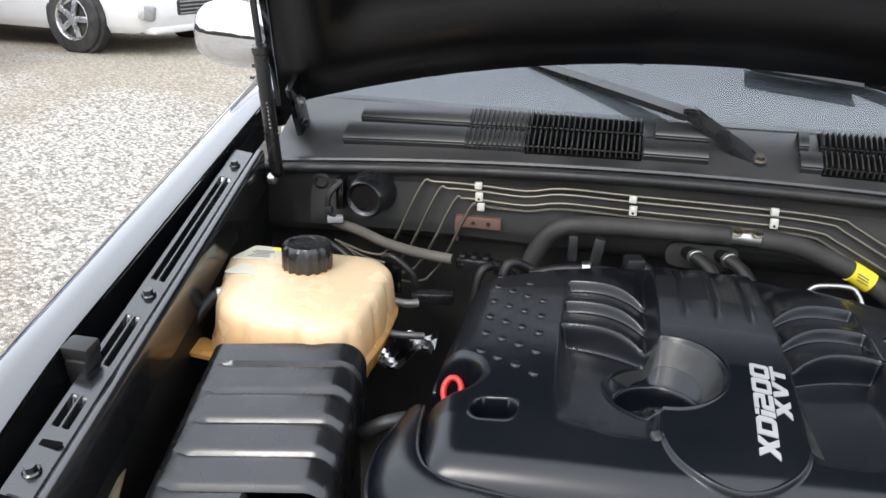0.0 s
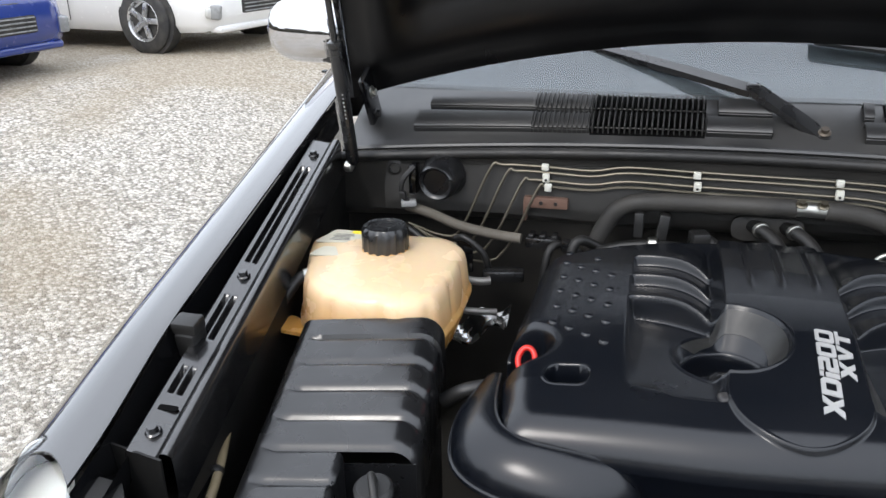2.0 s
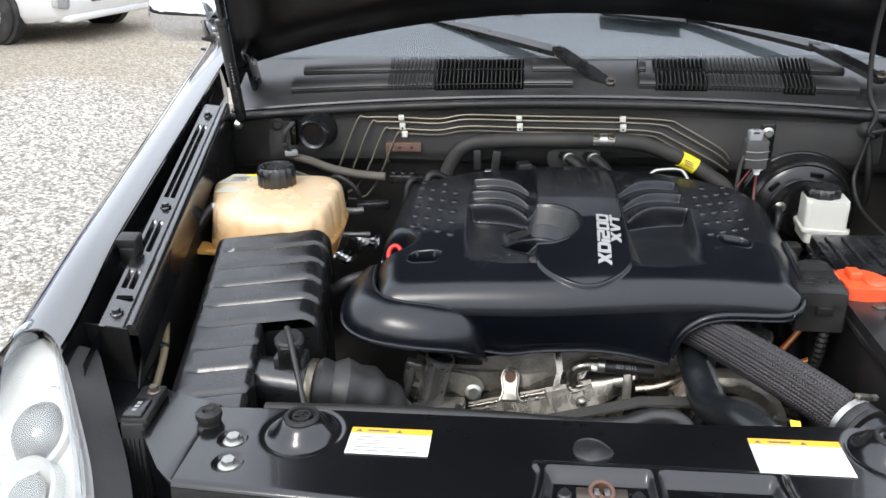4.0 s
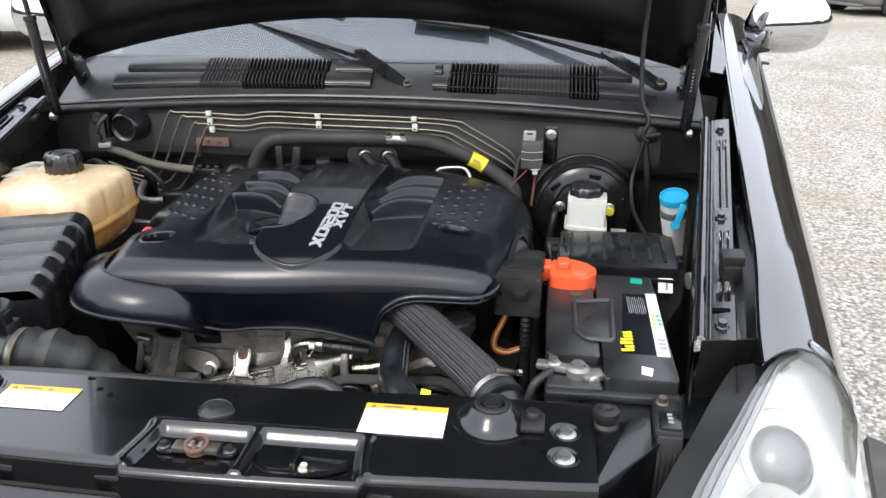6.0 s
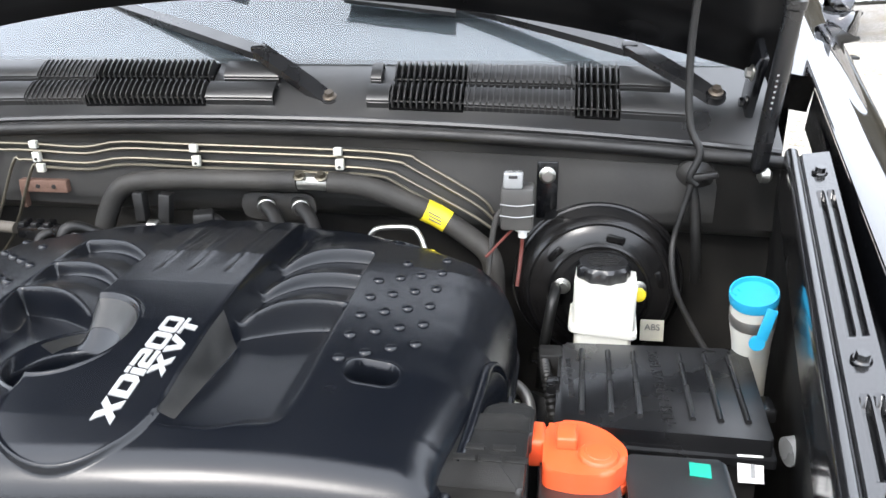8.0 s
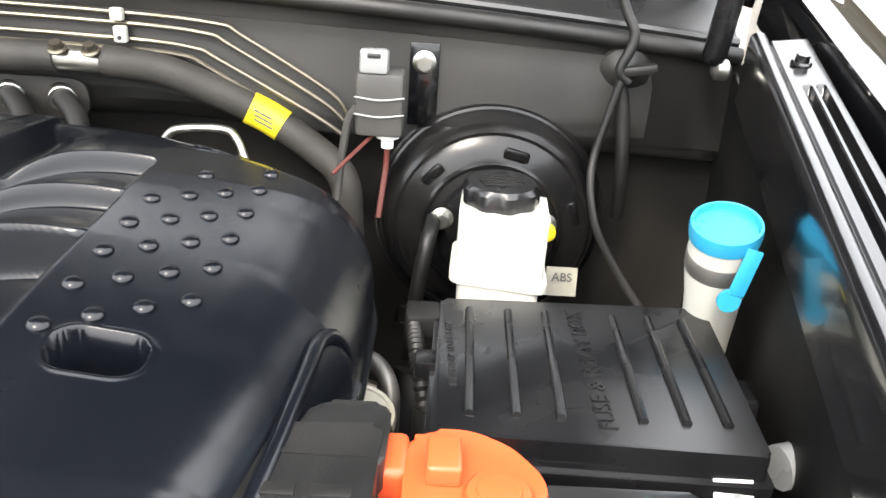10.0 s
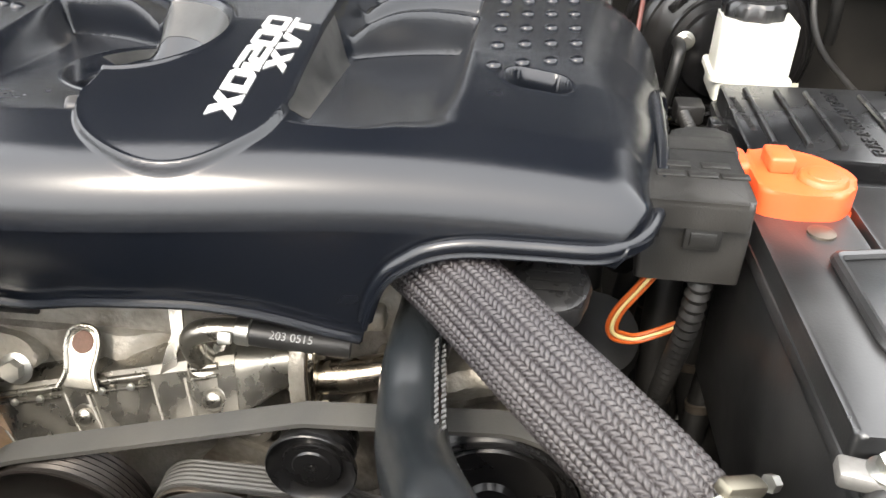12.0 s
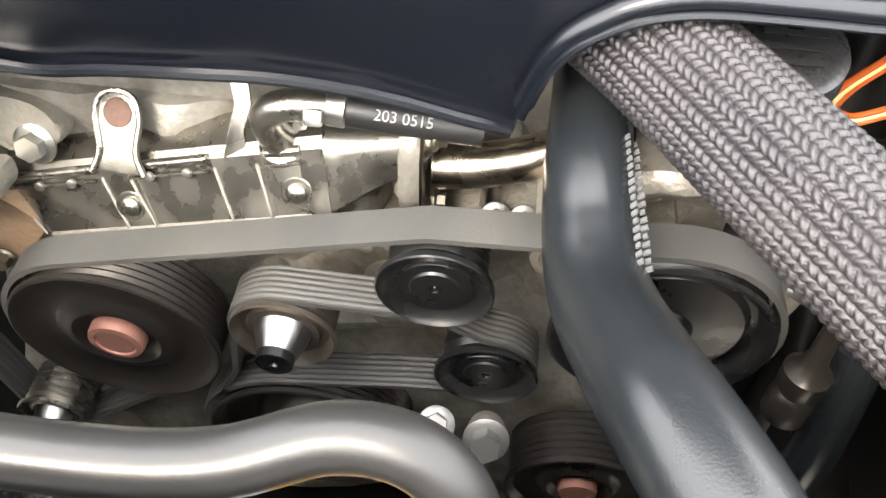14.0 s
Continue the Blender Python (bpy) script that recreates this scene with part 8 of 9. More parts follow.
def ribbon(pts, y0, width, th, name, parent, grooves=0, material=None):
    """A flat belt of that width along a path in x and z; ribs face outwards where grooves are asked."""
    p = np.array(pts, float)
    d = np.gradient(p, axis=0)
    d /= np.linalg.norm(d, axis=1)[:, None]
    n = np.stack([-d[:, 1], d[:, 0]], -1)
    cols = []
    m = max(2, grooves * 8 + 1)
    for k in range(m):
        f = k / (m - 1)
        dip = -0.0013 * (0.5 - 0.5 * math.cos(2 * math.pi * grooves * f)) ** 4 if grooves else 0.0
        cols.append(np.stack([p[:, 0] + n[:, 0] * dip, np.full(len(p), y0 + width * f), p[:, 1] + n[:, 1] * dip], -1))
    P = np.stack(cols, 1)
    off = np.stack([-n[:, 0] * th, np.zeros(len(p)), -n[:, 1] * th], -1)[:, None, :]
    part(name, slab(P, off * np.ones((1, m, 1))), material or BELT, parent, sharp=50)


def arc(key, a0, a1, extra=0.002, n=14):
    x, z, r = PUL[key]
    return [(x + (r + extra) * math.cos(radians(q)), z + (r + extra) * math.sin(radians(q))) for q in np.linspace(a0, a1, n)]


P = [[(PUL["fan"][0] + q * math.cos(a), 0.292 + 0.6 * abs(q - 0.084), PUL["fan"][1] + q * math.sin(a)) for q in np.linspace(0.060, 0.094, 10)] for a in np.linspace(-0.3, 2.6, 60)]
part("pump_housing", slab(lump(P, 0.004, 60, 2), (0, 0.03, 0)), CAST, eng, "pale speckled pump housing")
belt = thing("drive_belt", (0.05, 0.26, 0.6), "grey ribbed rubber drive belt round the pulleys", "drive belt")


def dense(pts, n=40):
    p = np.array(pts, float)
    L = np.concatenate([[0], np.cumsum(np.linalg.norm(np.diff(p, axis=0), axis=1))])
    s = np.linspace(0, L[-1], max(n, int(L[-1] / 0.006)))
    return np.stack([np.interp(s, L, p[:, i]) for i in range(2)], -1)


ribbon(dense(arc("fan", -60, 100) + arc("idle_a", 86, 104, 0.0) + arc("steer", 106, 232)), PY + 0.006, 0.024, 0.004, "upper_run", belt)
ribbon(dense(arc("crank", 168, 92) + [(0.09, 0.772)] + arc("idle_b", 270, 300, 0.0) + arc("idle_b", 300, 450, 0.0) + [(0.112, 0.8655)] + arc("water", 84, 190) + [(-0.030, 0.770), (-0.052, 0.72)])[::-1], PY + 0.004, 0.026, 0.004, "inner_run", belt, 6)
ribbon(dense([(-0.224, 0.74)] + arc("alt", 180, 330) + [(-0.10, 0.72), (-0.06, 0.745)]), PY + 0.003, 0.026, 0.004, "lower_run", belt, 5)

CAPTOP = mat("dusty_cap_plastic", (0.014, 0.014, 0.0145), 0.30, var=0.3, scale=60, fine=600, bump=0.15, dust=0.12, dust_col=(0.12, 0.115, 0.11), dust_scale=40)
b = thing("filler_cap", (0.285, 0.35, 0.98), "round black filler cap with moulded print", "filler cap")
part("cap", lathe([(0.024, -0.02), (0.029, -0.018), (0.030, 0.0), (0.028, 0.006), (0.024, 0.008), (0, 0.008)], axis((0.277, 0.326, 1.028), (0, -0.3, 1)), 44, wobble=lambda a, h: 0.03 * math.cos(8 * a) * (h < 0.005)), CAPTOP, b)
for k in range(4):
    part("cap_line", box((0.034 - 0.006 * abs(k - 1.5), 0.0034, 0.0010), at(0.277, 0.312 + 0.008 * k, 1.0386 + 0.0024 * k - 0.003, 17), 0), ROUGHP, b)
part("neck", lathe([(0.022, -0.07), (0.022, -0.02)], axis((0.275, 0.330, 1.028), (0, -0.3, 1)), 28), GRIME, b)

# dark hoses and an added filler lump, darkening the deep gap beside the engine
b = thing("dark_gap_filler", (0.33, 0.50, 0.70), "black lump added to darken the gap low beside the engine", "pump")
part("body", lathe([(0.030, -0.07), (0.046, -0.06), (0.048, 0.03), (0.042, 0.05), (0.020, 0.056), (0, 0.056)], axis((0.330, 0.480, 0.850), (0.1, -0.5, 0.85)), 36), RUBBER, b)
part("bracket", prism(rounded([(0.285, 0.40), (0.40, 0.42), (0.42, 0.56), (0.30, 0.60)], 0.02), 0.760, 0.775, 0.003), RUBBER, b)
part("bolt", hexbolt((0.362, 0.432, 0.776), (0, 0, 1), 0.008), PULLEY, b)
b = thing("bay_hoses", (0.45, 0.60, 0.70), "bundle of dusty black hoses deep beside the engine", "hoses")
for k, (x, y, r) in enumerate(((0.405, 0.500, 0.017), (0.440, 0.560, 0.022), (0.385, 0.600, 0.015), (0.470, 0.490, 0.013), (0.425, 0.660, 0.026), (0.480, 0.640, 0.018), (0.360, 0.680, 0.020))):
    part("hose", tube([(x + 0.010 * math.sin(2.1 * k), y + 0.05, 1.000 - 0.012 * k), (x + 0.012 * math.sin(k), y + 0.02, 0.930 - 0.010 * k), (x + 0.020 * math.sin(1.7 * k), y - 0.02, 0.800), (x + 0.05 * math.sin(0.9 * k + 1), y - 0.06, 0.640), (x + 0.03, y - 0.10, 0.480)], r, 14, 8), RUBBER, b)
    part("hose_clip", lathe([(r * 1.03, -0.005), (r * 1.12, -0.004), (r * 1.12, 0.004), (r * 1.03, 0.005)], axis((x + 0.020 * math.sin(1.7 * k), y - 0.02, 0.800), (0.15, -0.3, -1)), 20), PULLEY, b)

b = thing("pipe_fitting", (0.31, 0.21, 0.8), "grimy metal pipe union beside the braided hose", "pipe fitting")
part("union", lathe([(0.010, -0.03), (0.013, -0.026), (0.013, -0.008), (0.010, -0.004), (0.013, 0.0), (0.0135, 0.014), (0.008, 0.02), (0.006, 0.03), (0.006, 0.07)], axis((0.322, 0.228, 0.880), (0.02, 0.1, 1)), 20), WORNPUL, b)
part("pipe", tube([(0.352, 0.245, 0.90), (0.352, 0.232, 0.86), (0.353, 0.22, 0.80), (0.354, 0.22, 0.70)], 0.015, 16), GREYRUB, b)
part("stay", tube([(0.327, 0.24, 0.935), (0.315, 0.25, 0.928), (0.305, 0.26, 0.925)], 0.003, 8), ZINC, b)
b = thing("tensioner_bolts", (0.14, 0.22, 0.75), "two large bolt heads below the idler pulleys", "bolts")
part("bolt", hexbolt((0.119, 0.225, 0.783), (0, -0.5, 0.85), 0.0085, h=0.012), LEAD, b)
part("collar", lathe([(0.008, -0.03), (0.009, -0.004), (0.008, 0.0)], axis((0.119, 0.225, 0.783), (0, -0.5, 0.85)), 20), LEAD, b)
part("bolt", hexbolt((0.153, 0.222, 0.776), (0, -0.75, 0.6), 0.0105, h=0.012), LEAD, b)
part("banjo", lathe([(0.012, -0.02), (0.0135, -0.012), (0.0135, -0.004), (0.012, 0.0)], axis((0.153, 0.222, 0.776), (0, -0.75, 0.6)), 24), CAST, b)
b = thing("hose_stub", (0.22, 0.10, 0.9), "black hose stub with a clamp near the front panel", "hose")
part("stub", tube([(0.244, 0.066, 1.010), (0.252, 0.046, 1.000), (0.254, 0.040, 0.96)], 0.0225, 20), RUBBER, b)
part("clamp", lathe([(0.0250, -0.005), (0.0268, -0.004), (0.0268, 0.004), (0.0250, 0.005)], axis((0.2405, 0.0715, 1.011), (0.42, -0.8, -0.1)), 28), ZINC, b)
part("tag", box((0.013, 0.001, 0.016), at(0.263, 0.064, 1.045, -70, 10), 0), YELLOW, b, "small yellow tag")

part("undertray", sheet(lambda u, v: (-0.62 + 1.24 * u, 0.06 + 0.84 * v, 0.40 + 0.02 * math.sin(9 * u) - 0.03 * v), 20, 20, (0, 0, -0.006)), APRON, None, "dusty black undertray below the engine", "undertray", "", "structure")

# ---- radiator and intercooler below the panel ----
b = thing("radiator", (0.0, 0.03, 0.45), "black-framed radiator behind the front panel", "radiator")
part("core", between(-0.33, 0.34, 0.005, 0.045, 0.45, 0.985, 0.003), ROUGHP, b)
part("shroud", between(-0.34, 0.35, 0.047, 0.10, 0.40, 0.955, 0.006), ROUGHP, b)
b = thing("shroud_sticker", (0.09, 0.09, 0.956), "orange and white warning sticker with torn green tape", "sticker")
part("paper", box((0.095, 0.030, 0.0008), at(0.098, 0.082, 0.9562, 0, 0, 4), 0), WHITE, b)
part("band", box((0.072, 0.024, 0.0008), at(0.108, 0.079, 0.9570, 0, 0, 4), 0), ORANGE, b, "orange band")
part("warning_mark", prism([(0.078, 0.080), (0.088, 0.081), (0.082, 0.089)], 0.9575, 0.9578, 0), INK, b, "small dark triangle")
part("tape", prism(rounded([(0.044, 0.082), (0.052, 0.094), (0.068, 0.099), (0.066, 0.092), (0.056, 0.078)], 0.003), 0.9575, 0.9585, 0), GREEN, b, "torn piece of green tape")
b = thing("shroud_bracket", (-0.03, 0.085, 0.955), "black plastic bracket and bolt on the radiator shroud", "bracket")
part("arm", prism(rounded([(-0.062, 0.104), (-0.034, 0.101), (-0.012, 0.080), (-0.020, 0.074), (-0.048, 0.080), (-0.062, 0.085)], 0.003), 0.954, 0.972, 0.002), PLASTIC, b)
part("web", box((0.004, 0.030, 0.030), at(-0.036, 0.088, 0.982, 0, 0, -30), 0.001), PLASTIC, b)
part("bolt", hexbolt((0.010, 0.086, 0.956), (0, -0.1, 1), 0.0075, h=0.008), ZINC, b, "zinc bolt")
b = thing("intercooler", (0.0, -0.09, 0.6), "aluminium intercooler with patterned end tanks below the front panel", "intercooler")
part("core", between(-0.235, 0.235, -0.125, -0.060, 0.60, 0.935, 0.004), ALUM, b)
part("top_tank", between(-0.240, 0.262, -0.135, -0.052, 0.925, 0.962, 0.006), ALUM, b, "bare aluminium tank")
for xx in (-0.165, 0.18):
    for k in range(6):
        part("pressed_mark", box((0.030, 0.004, 0.0016), at(xx + 0.004 * k, -0.118 + 0.009 * k, 0.9625, 0, 0, 35), 0.0005), GRIME, b)
for k in range(60):
    part("fin", box((0.0022, 0.008, 0.012), at(-0.228 + 0.0078 * k, -0.134, 0.922), 0), CAST, b)
part("end_strip", box((0.012, 0.085, 0.030), at(-0.246, -0.094, 0.955, 0, 0, 12), 0.003), STEEL, b)
b = thing("intercooler_hose", (-0.33, -0.11, 0.85), "black rubber hose with a steel band clamp by the intercooler", "hose")
part("hose", tube([(-0.40, -0.10, 0.90), (-0.355, -0.112, 0.940), (-0.31, -0.115, 0.945), (-0.26, -0.110, 0.935)], 0.034, 24), RUBBER, b)
part("clamp", lathe([(0.035, -0.007), (0.0365, -0.006), (0.0365, 0.006), (0.035, 0.007)], axis((-0.296, -0.1145, 0.9435), (1, 0.05, -0.1)), 40), ZINC, b, "steel band clamp")
b = thing("front_crossmember", (0, -0.2, 0.4), "dark lower front structure", "crossmember", "", "structure")
part("beam", between(-0.62, 0.62, -0.20, -0.15, 0.50, 0.62, 0.01), APRON, b)
part("side_plate", between(-0.47, -0.40, -0.12, 0.0, 0.60, 1.0, 0.004), BAYPAINT, b)
part("side_plate", between(0.40, 0.47, -0.12, 0.0, 0.60, 1.0, 0.004), BAYPAINT, b)

# unseen front bumper, added to keep ground reflections off the front panel
P = []
for xx in np.linspace(-0.84, 0.84, 40):
    y0 = -0.48 + 0.40 * (abs(xx) / 0.84) ** 2.4
    P.append([(xx, y0 + 0.17, 0.80), (xx, y0 + 0.10, 0.925), (xx, y0 + 0.04, 0.915), (xx, y0, 0.76), (xx, y0 + 0.005, 0.58), (xx, y0 + 0.05, 0.42), (xx, y0 + 0.12, 0.36)])
part("wall_front_bumper", slab(P, (0, 0.004, 0)), PAINT, None, "unseen black front bumper closing the nose, added to block ground reflections", "bumper", "", "structure")

# ---- head lamps ----


def headlamp(e):
    b = thing("headlamp", (e * 0.70, -0.1, 0.75), "clear-lensed head lamp reflecting the bright sky", "head lamp", "head lamps")
    A = smooth_path([(e * 0.735, 0.104, 1.127), (e * 0.706, 0.084, 1.121), (e * 0.679, 0.047, 1.104), (e * 0.648, 0.002, 1.072), (e * 0.598, -0.075, 1.028), (e * 0.560, -0.160, 0.980), (e * 0.535, -0.250, 0.925)], 6)
    B = smooth_path([(e * 0.737, 0.104, 1.127), (e * 0.774, 0.094, 1.112), (e * 0.800, 0.066, 1.070), (e * 0.808, 0.030, 1.020), (e * 0.812, -0.030, 0.955), (e * 0.800, -0.100, 0.880), (e * 0.770, -0.180, 0.800)], 6)

    def patch(s0, s1, bulge, drop):
        P = []
        for i, (a, c) in enumerate(zip(A, B)):
            f = i / (len(A) - 1)
            row = []
            for k in np.linspace(s0, s1, 20):
                q = a + (c - a) * k
                up = math.sin(math.pi * min(1, max(0, k))) * bulge * (0.35 + 0.65 * math.sin(math.pi * min(1, 0.15 + 0.75 * f)))
                row.append(tuple(q + arr(e * 0.45, -0.35, 0.82) * up + arr(0, 0, -drop)))
            P.append(row)
        return P

    ln = part("lens", slab(patch(0.0, 1.0, 0.028, 0.0), (0, 0, -0.003)), LENS, b, "clear plastic lens")
    ln.visible_shadow = False
    part("housing", slab(patch(0.008, 0.992, 0.004, 0.020), (0, 0, -0.004)), HEADIN, b, "bright silver reflector housing")
    part("bezel", slab(patch(-0.05, 0.03, 0.0, 0.004), (0, 0, -0.006)), GREYCAR, b, "grey bezel")
    part("inner_edge", slab(patch(0.035, 0.075, 0.006, 0.010), (0, 0, -0.006)), FROST, b, "grey inner edge")
    d = (e * 0.30, -0.62, 0.73)
    r = 0.046
    c = arr(e * 0.703, -0.004, 1.034)
    part("reflector", lathe([(r * 1.30, -0.030), (r * 1.36, -0.006), (r * 1.30, 0.000), (r * 1.22, -0.003), (r * 1.06, -0.014), (r * 0.96, -0.016)], axis(c, d), 56, caps=False), HEADIN, b, "bright lamp ring")
    part("shadow_ring", lathe([(r * 1.02, -0.020), (r * 1.02, -0.012), (r * 0.90, -0.006), (r * 0.88, -0.020)], axis(c, d), 48, caps=False), GREYCAR, b, "dark ring round the projector")
    part("projector", lathe([(r * 0.88, -0.014), (r * 0.86, -0.004), (r * 0.72, 0.006), (r * 0.50, 0.013), (r * 0.25, 0.017), (0, 0.018)], axis(c, d), 48), PROJ, b, "grey glass projector")
    c2 = arr(e * 0.686, -0.088, 0.998)
    part("low_reflector", lathe([(0.050, -0.030), (0.052, -0.010), (0.049, -0.006), (0.045, -0.010), (0.030, -0.028), (0.012, -0.034), (0, -0.034)], axis(c2, d), 48), HEADIN, b, "bright lower reflector")
    part("low_shade", lathe([(0.030, -0.018), (0.026, -0.012), (0.012, -0.010), (0, -0.010)], axis(c2, d), 36), PROJ, b, "grey lower lamp")
    part("indicator_bulb", lathe([(0.014, -0.004), (0.013, 0.002), (0.008, 0.006), (0, 0.007)], axis((e * 0.664, -0.150, 0.972), d), 24), AMBER, b, "amber indicator bulb")
    for k in range(9):
        q = arr(e * (0.644 + 0.010 * k), -0.128 - 0.003 * k, 0.984 - 0.004 * k)
        part("flute", tube([tuple(q), tuple(q + arr(e * -0.012, -0.060, -0.045))], 0.0034, 8, 2, smooth=False), HEADIN, b)
    # black foam strip between the lamp's back edge and the wing
    ring = list(A[8::-1]) + list(B[:10])
    part("seal", slab([[tuple(np.array(q) + arr(0, 0.002, -0.002)), tuple(np.array(q) + arr(0, 0.030, 0.006)), tuple(np.array(q) + arr(0, 0.050, 0.004))] for q in ring], (0, 0, -0.004)), RUBBER, b, "black foam seal")
    # grey flare and gap outside the lamp
    for o0, o1, mt, nm in ((0.010, 0.040, FLARE, "grey plastic flare"), (0.046, 0.085, PAINT, "polished black bumper edge")):
        S = [[tuple(np.array(c) + arr(e * q, 0.25 * q, -0.006 - 0.5 * q)) for q in np.linspace(o0, o1, 5)] for c in B[15:]]
        part("bumper_edge", slab(S, (-e * 0.004, 0, -0.012)), mt, b, nm)
    # black trim strip beside the lamp
    S = [[tuple(np.array(a) + arr(-e * 0.014 * k, 0.004 * k, -0.004 - 0.006 * k)) for k in np.linspace(0.2, 3.4, 6)] for a in A[6:]]
    part("trim_strip", slab(S, (0, 0, -0.006)), RUBBER, b, "matt black rubber trim")


FLARE = mat("dusty_grey_plastic", (0.055, 0.052, 0.047), 0.6, scale=20, fine=200, bump=0.1, dust=0.3)
PROJ = mat("grey_projector_glass", (0.20, 0.20, 0.19), 0.22, 0.4, var=0.1, bump=0.0)
HEADIN = mat("lamp_reflector", (0.56, 0.56, 0.535), 0.34, 0.55, var=0.05, bump=0.0)
AMBER = mat("amber_bulb", (0.62, 0.26, 0.08), 0.35, var=0.1, bump=0.0)
headlamp(-1)
headlamp(1)
for e in (-1, 1):
    b = thing("cable_connector", (e * 0.562, 0.03, 1.03), "black connector with small white mark by the head lamp", "connector", "lamp connectors")
    part("body", box((0.034, 0.080, 0.016), at(e * 0.571, 0.040, 1.048, 0, 0, e * -4), 0.004), ROUGHP, b)
    part("foot", box((0.032, 0.022, 0.110), at(e * 0.570, 0.002, 0.995, -6, 0, e * -4), 0.004), ROUGHP, b)
    for k in range(5):
        part("rib", box((0.004, 0.004, 0.090), at(e * (0.557 + 0.0065 * k), -0.010, 0.985, -6, 0, e * -4), 0.001), ROUGHP, b)
    part("lid", box((0.026, 0.040, 0.006), at(e * 0.572, 0.022, 1.057, 0, 0, e * -4), 0.002), PLASTIC, b)
    part("screw", hexbolt((e * 0.568, 0.064, 1.056), (0, -0.1, 1), 0.006), PULLEY, b)
    for k in range(3):
        part("mark", box((0.006, 0.005, 0.0006), at(e * 0.572, 0.014 + 0.008 * k, 1.0604, 0, 0, e * -4), 0), FROST, b, "pale stamped mark")

# ---- door mirror ----
for e in (-1, 1):
    b = thing("door_mirror", (e * 0.95, 1.4, 1.25), "door mirror with a polished chrome cap", "mirror", "door mirrors")
    rings = []
    for k, f in enumerate(np.linspace(0, 1, 13)):
        xx = 0.905 + 0.215 * f
        s = math.sqrt(max(0.02, 1 - abs(2 * f - 1.0) ** 3.2))
        rings.append([(e * xx, 1.385 + 0.055 * s * math.cos(a) * (1.0 if math.cos(a) < 0 else 0.5), 1.385 + 0.012 * f + (0.082 * s * math.sin(a) if math.sin(a) > 0 else 0.070 * s * math.sin(a))) for a in np.linspace(0, 2 * math.pi, 28, endpoint=False)])
    part("cap", loft(rings), CHROME, b, "polished chrome cap")
    part("arm", box((0.10, 0.065, 0.040), at(e * 0.935, 1.385, 1.338, 0, e * -12), 0.018, 4), PLASTIC, b, "black mirror arm")
    part("foot", box((0.03, 0.09, 0.055), at(e * 0.885, 1.39, 1.325), 0.008), PLASTIC, b, "black mirror foot")
    part("fin", box((0.10, 0.02, 0.006), at(e * 0.925, 1.365, 1.300, 0, 4), 0.002), PLASTIC, b)

# ---- vehicles standing in the yard ----


def wheel(parent, c, r, w, d):
    tyre = part("tyre", lathe([(r * 0.62, -w / 2), (r * 0.90, -w / 2), (r * 0.98, -w * 0.40), (r, -w * 0.2), (r, w * 0.2), (r * 0.98, w * 0.40), (r * 0.90, w / 2), (r * 0.62, w / 2), (r * 0.62, -w / 2)], axis(c, d), 40, caps=False), TYRE, parent, "black tyre")
    part("rim", lathe([(0, w * 0.1), (r * 0.55, w * 0.1), (r * 0.58, w * 0.42), (r * 0.62, w * 0.52), (r * 0.64, w * 0.48), (r * 0.64, -w * 0.4), (0, -w * 0.4)], axis(c, d), 40), ALLOY, tyre)
    for k in range(5):
        m = axis(c, d) @ pose(0, 0, 0, 0, 0, 72 * k)
        part("spoke", box((r * 0.50, r * 0.17, w * 0.16), m @ Matrix.Translation((r * 0.31, 0, w * 0.40)), 0.01), ALLOY, tyre)
    part("hub", lathe([(r * 0.14, w * 0.30), (r * 0.14, w * 0.50), (0, w * 0.52)], axis(c, d), 20), ALLOY, tyre)


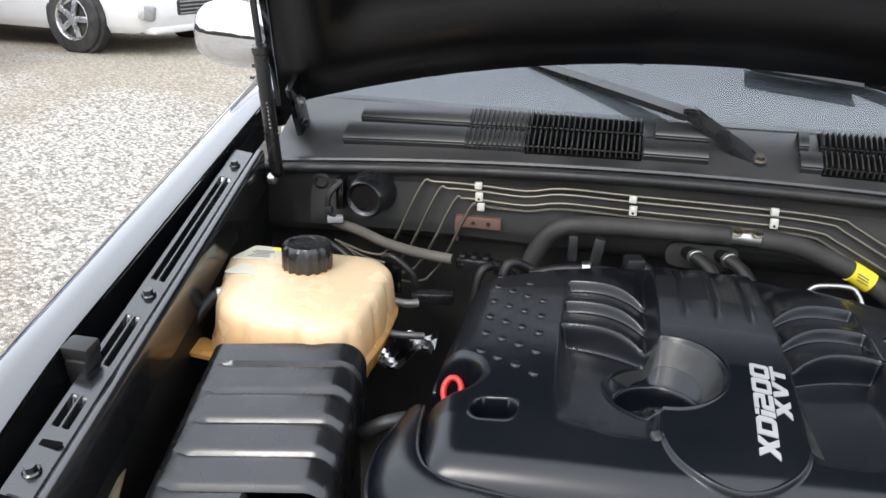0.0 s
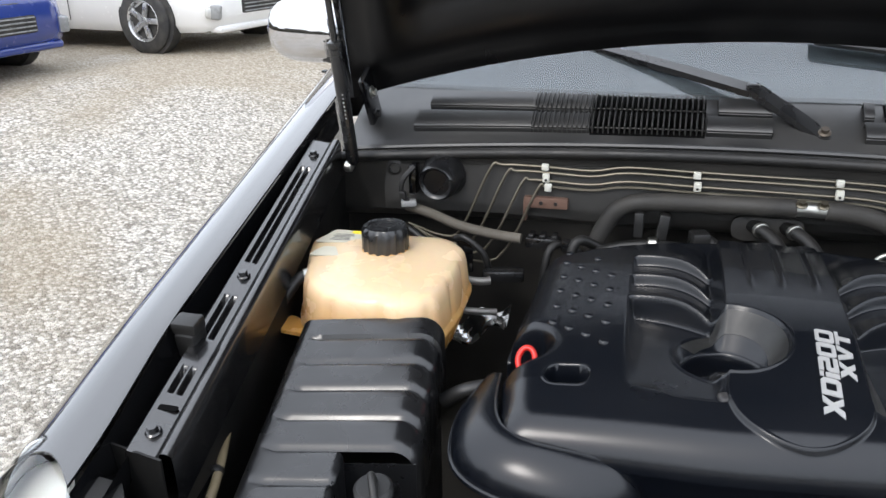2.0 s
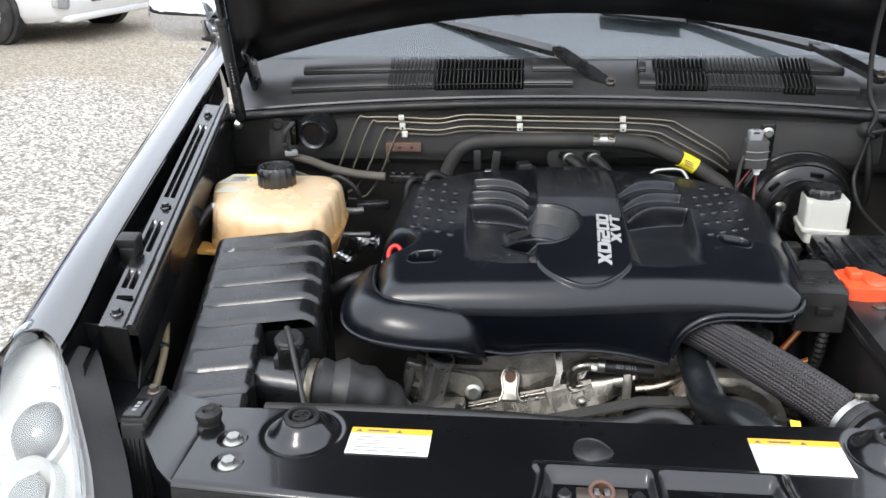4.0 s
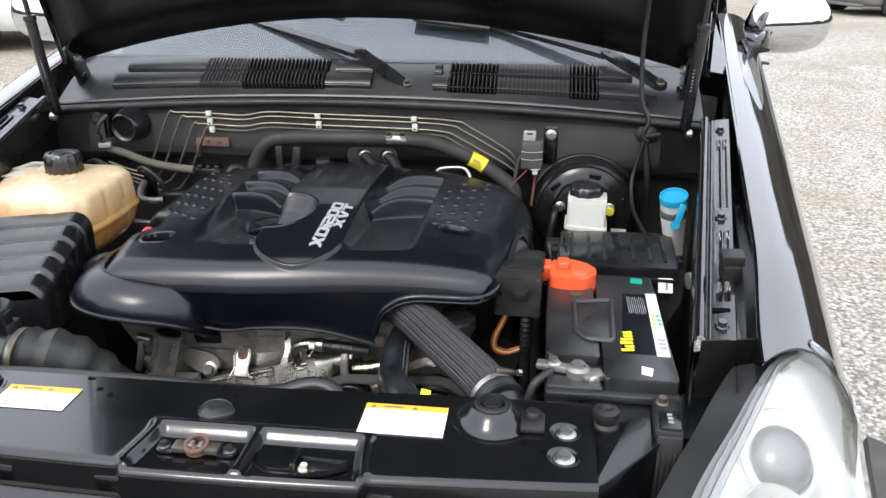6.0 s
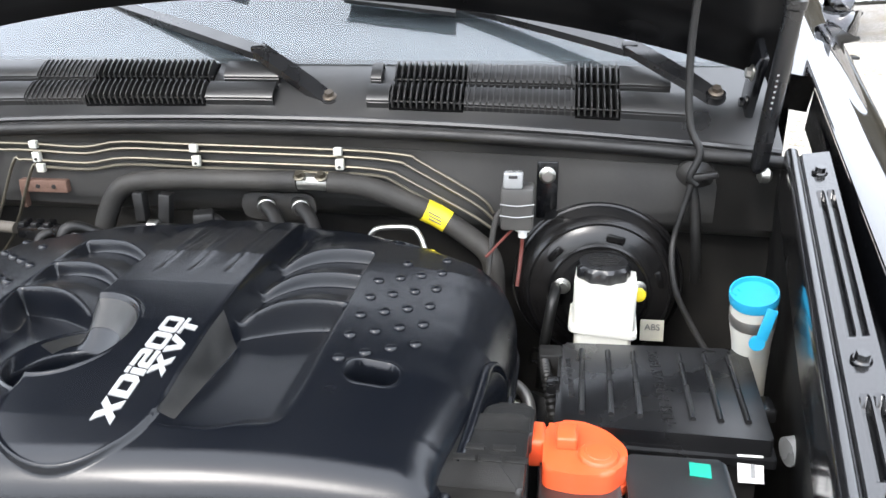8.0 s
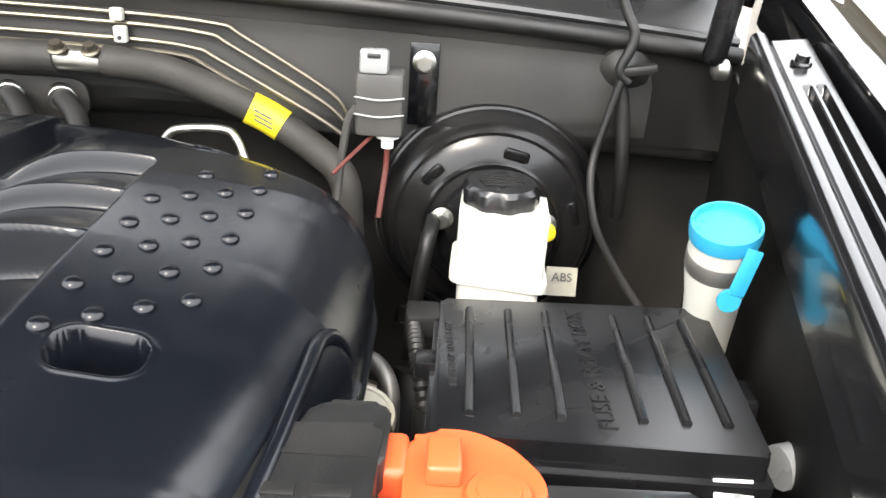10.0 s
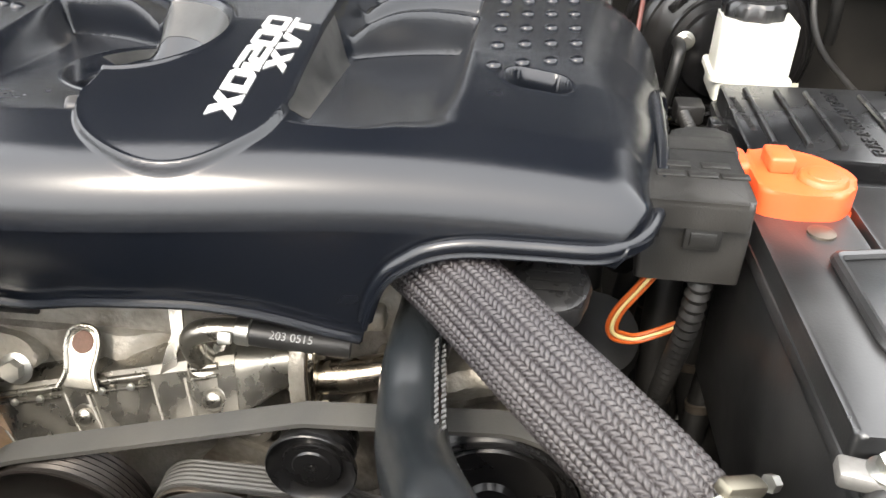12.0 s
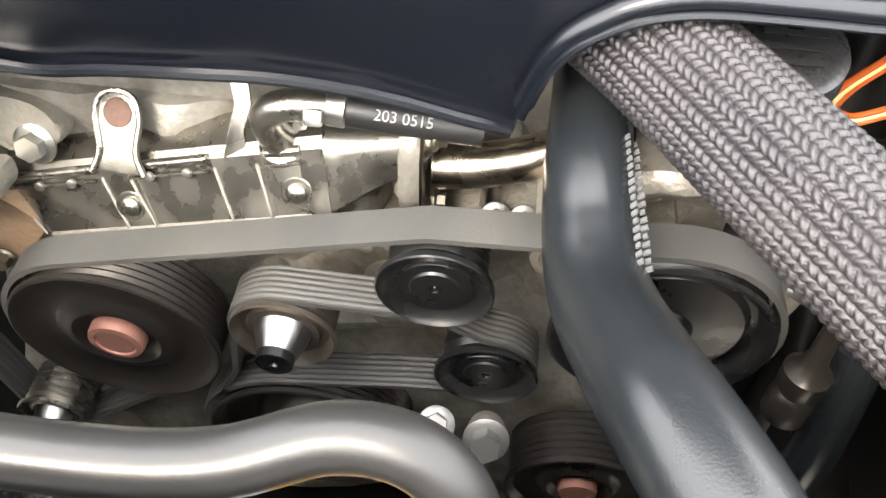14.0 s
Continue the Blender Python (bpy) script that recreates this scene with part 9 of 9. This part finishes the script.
def parked_car(name, at_xy, turn, paint, label, length=4.1, width=1.70, height=1.47):
    """A plain hatchback: body sections along its length, wheels, lamps, glass."""
    base = ground_z(*at_xy)
    m = pose(at_xy[0], at_xy[1], base, 0, 0, turn)
    b = thing(name, (at_xy[0], at_xy[1], base), label, "car")
    L2, W2 = length / 2, width / 2
    body = []
    for f, w, z0, z1 in ((0.0, 0.72, 0.34, 0.56), (0.015, 0.84, 0.24, 0.66), (0.05, 0.93, 0.20, 0.72), (0.12, 0.98, 0.19, 0.82), (0.24, 1.0, 0.19, 0.90), (0.30, 1.0, 0.19, 0.95), (0.6, 1.0, 0.19, 0.98), (0.85, 0.99, 0.19, 1.0), (0.96, 0.95, 0.22, 0.98), (1.0, 0.86, 0.34, 0.88)):
        xx = L2 - length * f
        body.append([tuple(m @ Vector((xx, W2 * w * a, z0 + (z1 - z0) * c))) for a, c in ((-0.90, 0), (-0.98, 0.12), (-1, 0.5), (-0.97, 0.82), (-0.86, 0.97), (-0.5, 1.03), (0, 1.05), (0.5, 1.03), (0.86, 0.97), (0.97, 0.82), (1, 0.5), (0.98, 0.12), (0.90, 0))])
    part("body", loft(body), paint, b, sharp=40)
    cab = []
    for f, w, z1 in ((0.25, 0.80, 0.93), (0.40, 0.76, height - 0.06), (0.50, 0.74, height), (0.78, 0.72, height - 0.03), (0.96, 0.74, 0.98)):
        xx = L2 - length * f
        cab.append([tuple(m @ Vector((xx, W2 * a, z))) for a, z in ((-0.94, 0.90), (-w, max(0.92, z1 - 0.05)), (-w * 0.8, z1), (w * 0.8, z1), (w, max(0.92, z1 - 0.05)), (0.94, 0.90))])
    part("cabin_glass", loft(cab), PAINT, b, "dark glazed cabin")
    part("roof_panel", box((length * 0.36, width * 0.60, 0.03), m @ at(L2 - length * 0.62, 0, height), 0.014), paint, b)
    for ex in (L2 - 0.80, -L2 + 0.72):
        for ey in (-1, 1):
            c0 = m @ Vector((ex, ey * (W2 - 0.09), 0.305))
            part("wheel_arch", lathe([(0.345, -0.11), (0.345, 0.002), (0.33, 0.004), (0, 0.0)], axis(m @ Vector((ex, ey * (W2 - 0.012), 0.32)), m.to_3x3() @ Vector((0, ey, 0))), 36), TYRE, b, "dark wheel arch")
            wheel(b, m @ Vector((ex, ey * (W2 - 0.06), 0.305)), 0.305, 0.19, m.to_3x3() @ Vector((0, ey, 0)))
    for ey in (-1, 1):
        part("headlight", box((0.42, 0.10, 0.13), m @ at(L2 - 0.34, ey * (W2 - 0.115), 0.70, 0, -12, -ey * 24), 0.04, 3), HEADIN, b, "clear head lamp")
        part("door_line", box((0.006, 0.006, 0.62), m @ at(0.25, ey * (W2 + 0.001), 0.60), 0), TYRE, b)
        part("fog_recess", box((0.10, 0.34, 0.13), m @ at(L2 - 0.115, ey * 0.60, 0.385, 0, 8, -ey * 30), 0.02), FROST, b, "grey lamp recess")
        part("fog_light", box((0.06, 0.12, 0.10), m @ at(L2 - 0.115, ey * 0.735, 0.385, 0, 8, -ey * 40), 0.02), HEADIN, b, "clear fog lamp")
    part("chin", box((0.16, width * 0.80, 0.07), m @ at(L2 - 0.11, 0, 0.225), 0.03, 3), paint, b)
    part("grille", box((0.06, 0.80, 0.15), m @ at(L2 - 0.015, 0, 0.42), 0.03), TYRE, b, "black slatted grille")
    for k in range(4):
        part("grille_bar", box((0.02, 0.74, 0.012), m @ at(L2 + 0.014, 0, 0.37 + 0.034 * k), 0.004), FROST, b)
    part("upper_grille", box((0.05, 0.55, 0.07), m @ at(L2 - 0.03, 0, 0.56), 0.02), TYRE, b, "black upper grille")
    return b
parked_car("white_hatchback", (-6.14, 7.45), -10, WCAR, "white hatchback parked on the gravel")
parked_car("blue_hatchback", (-7.25, 4.95), -6, BLUECAR, "dark blue car parked beside the white one")
parked_car("grey_van", (8.6, 18.6), 200, GREYCAR, "grey vehicle parked at the yard's edge", 4.8, 1.9, 1.9)
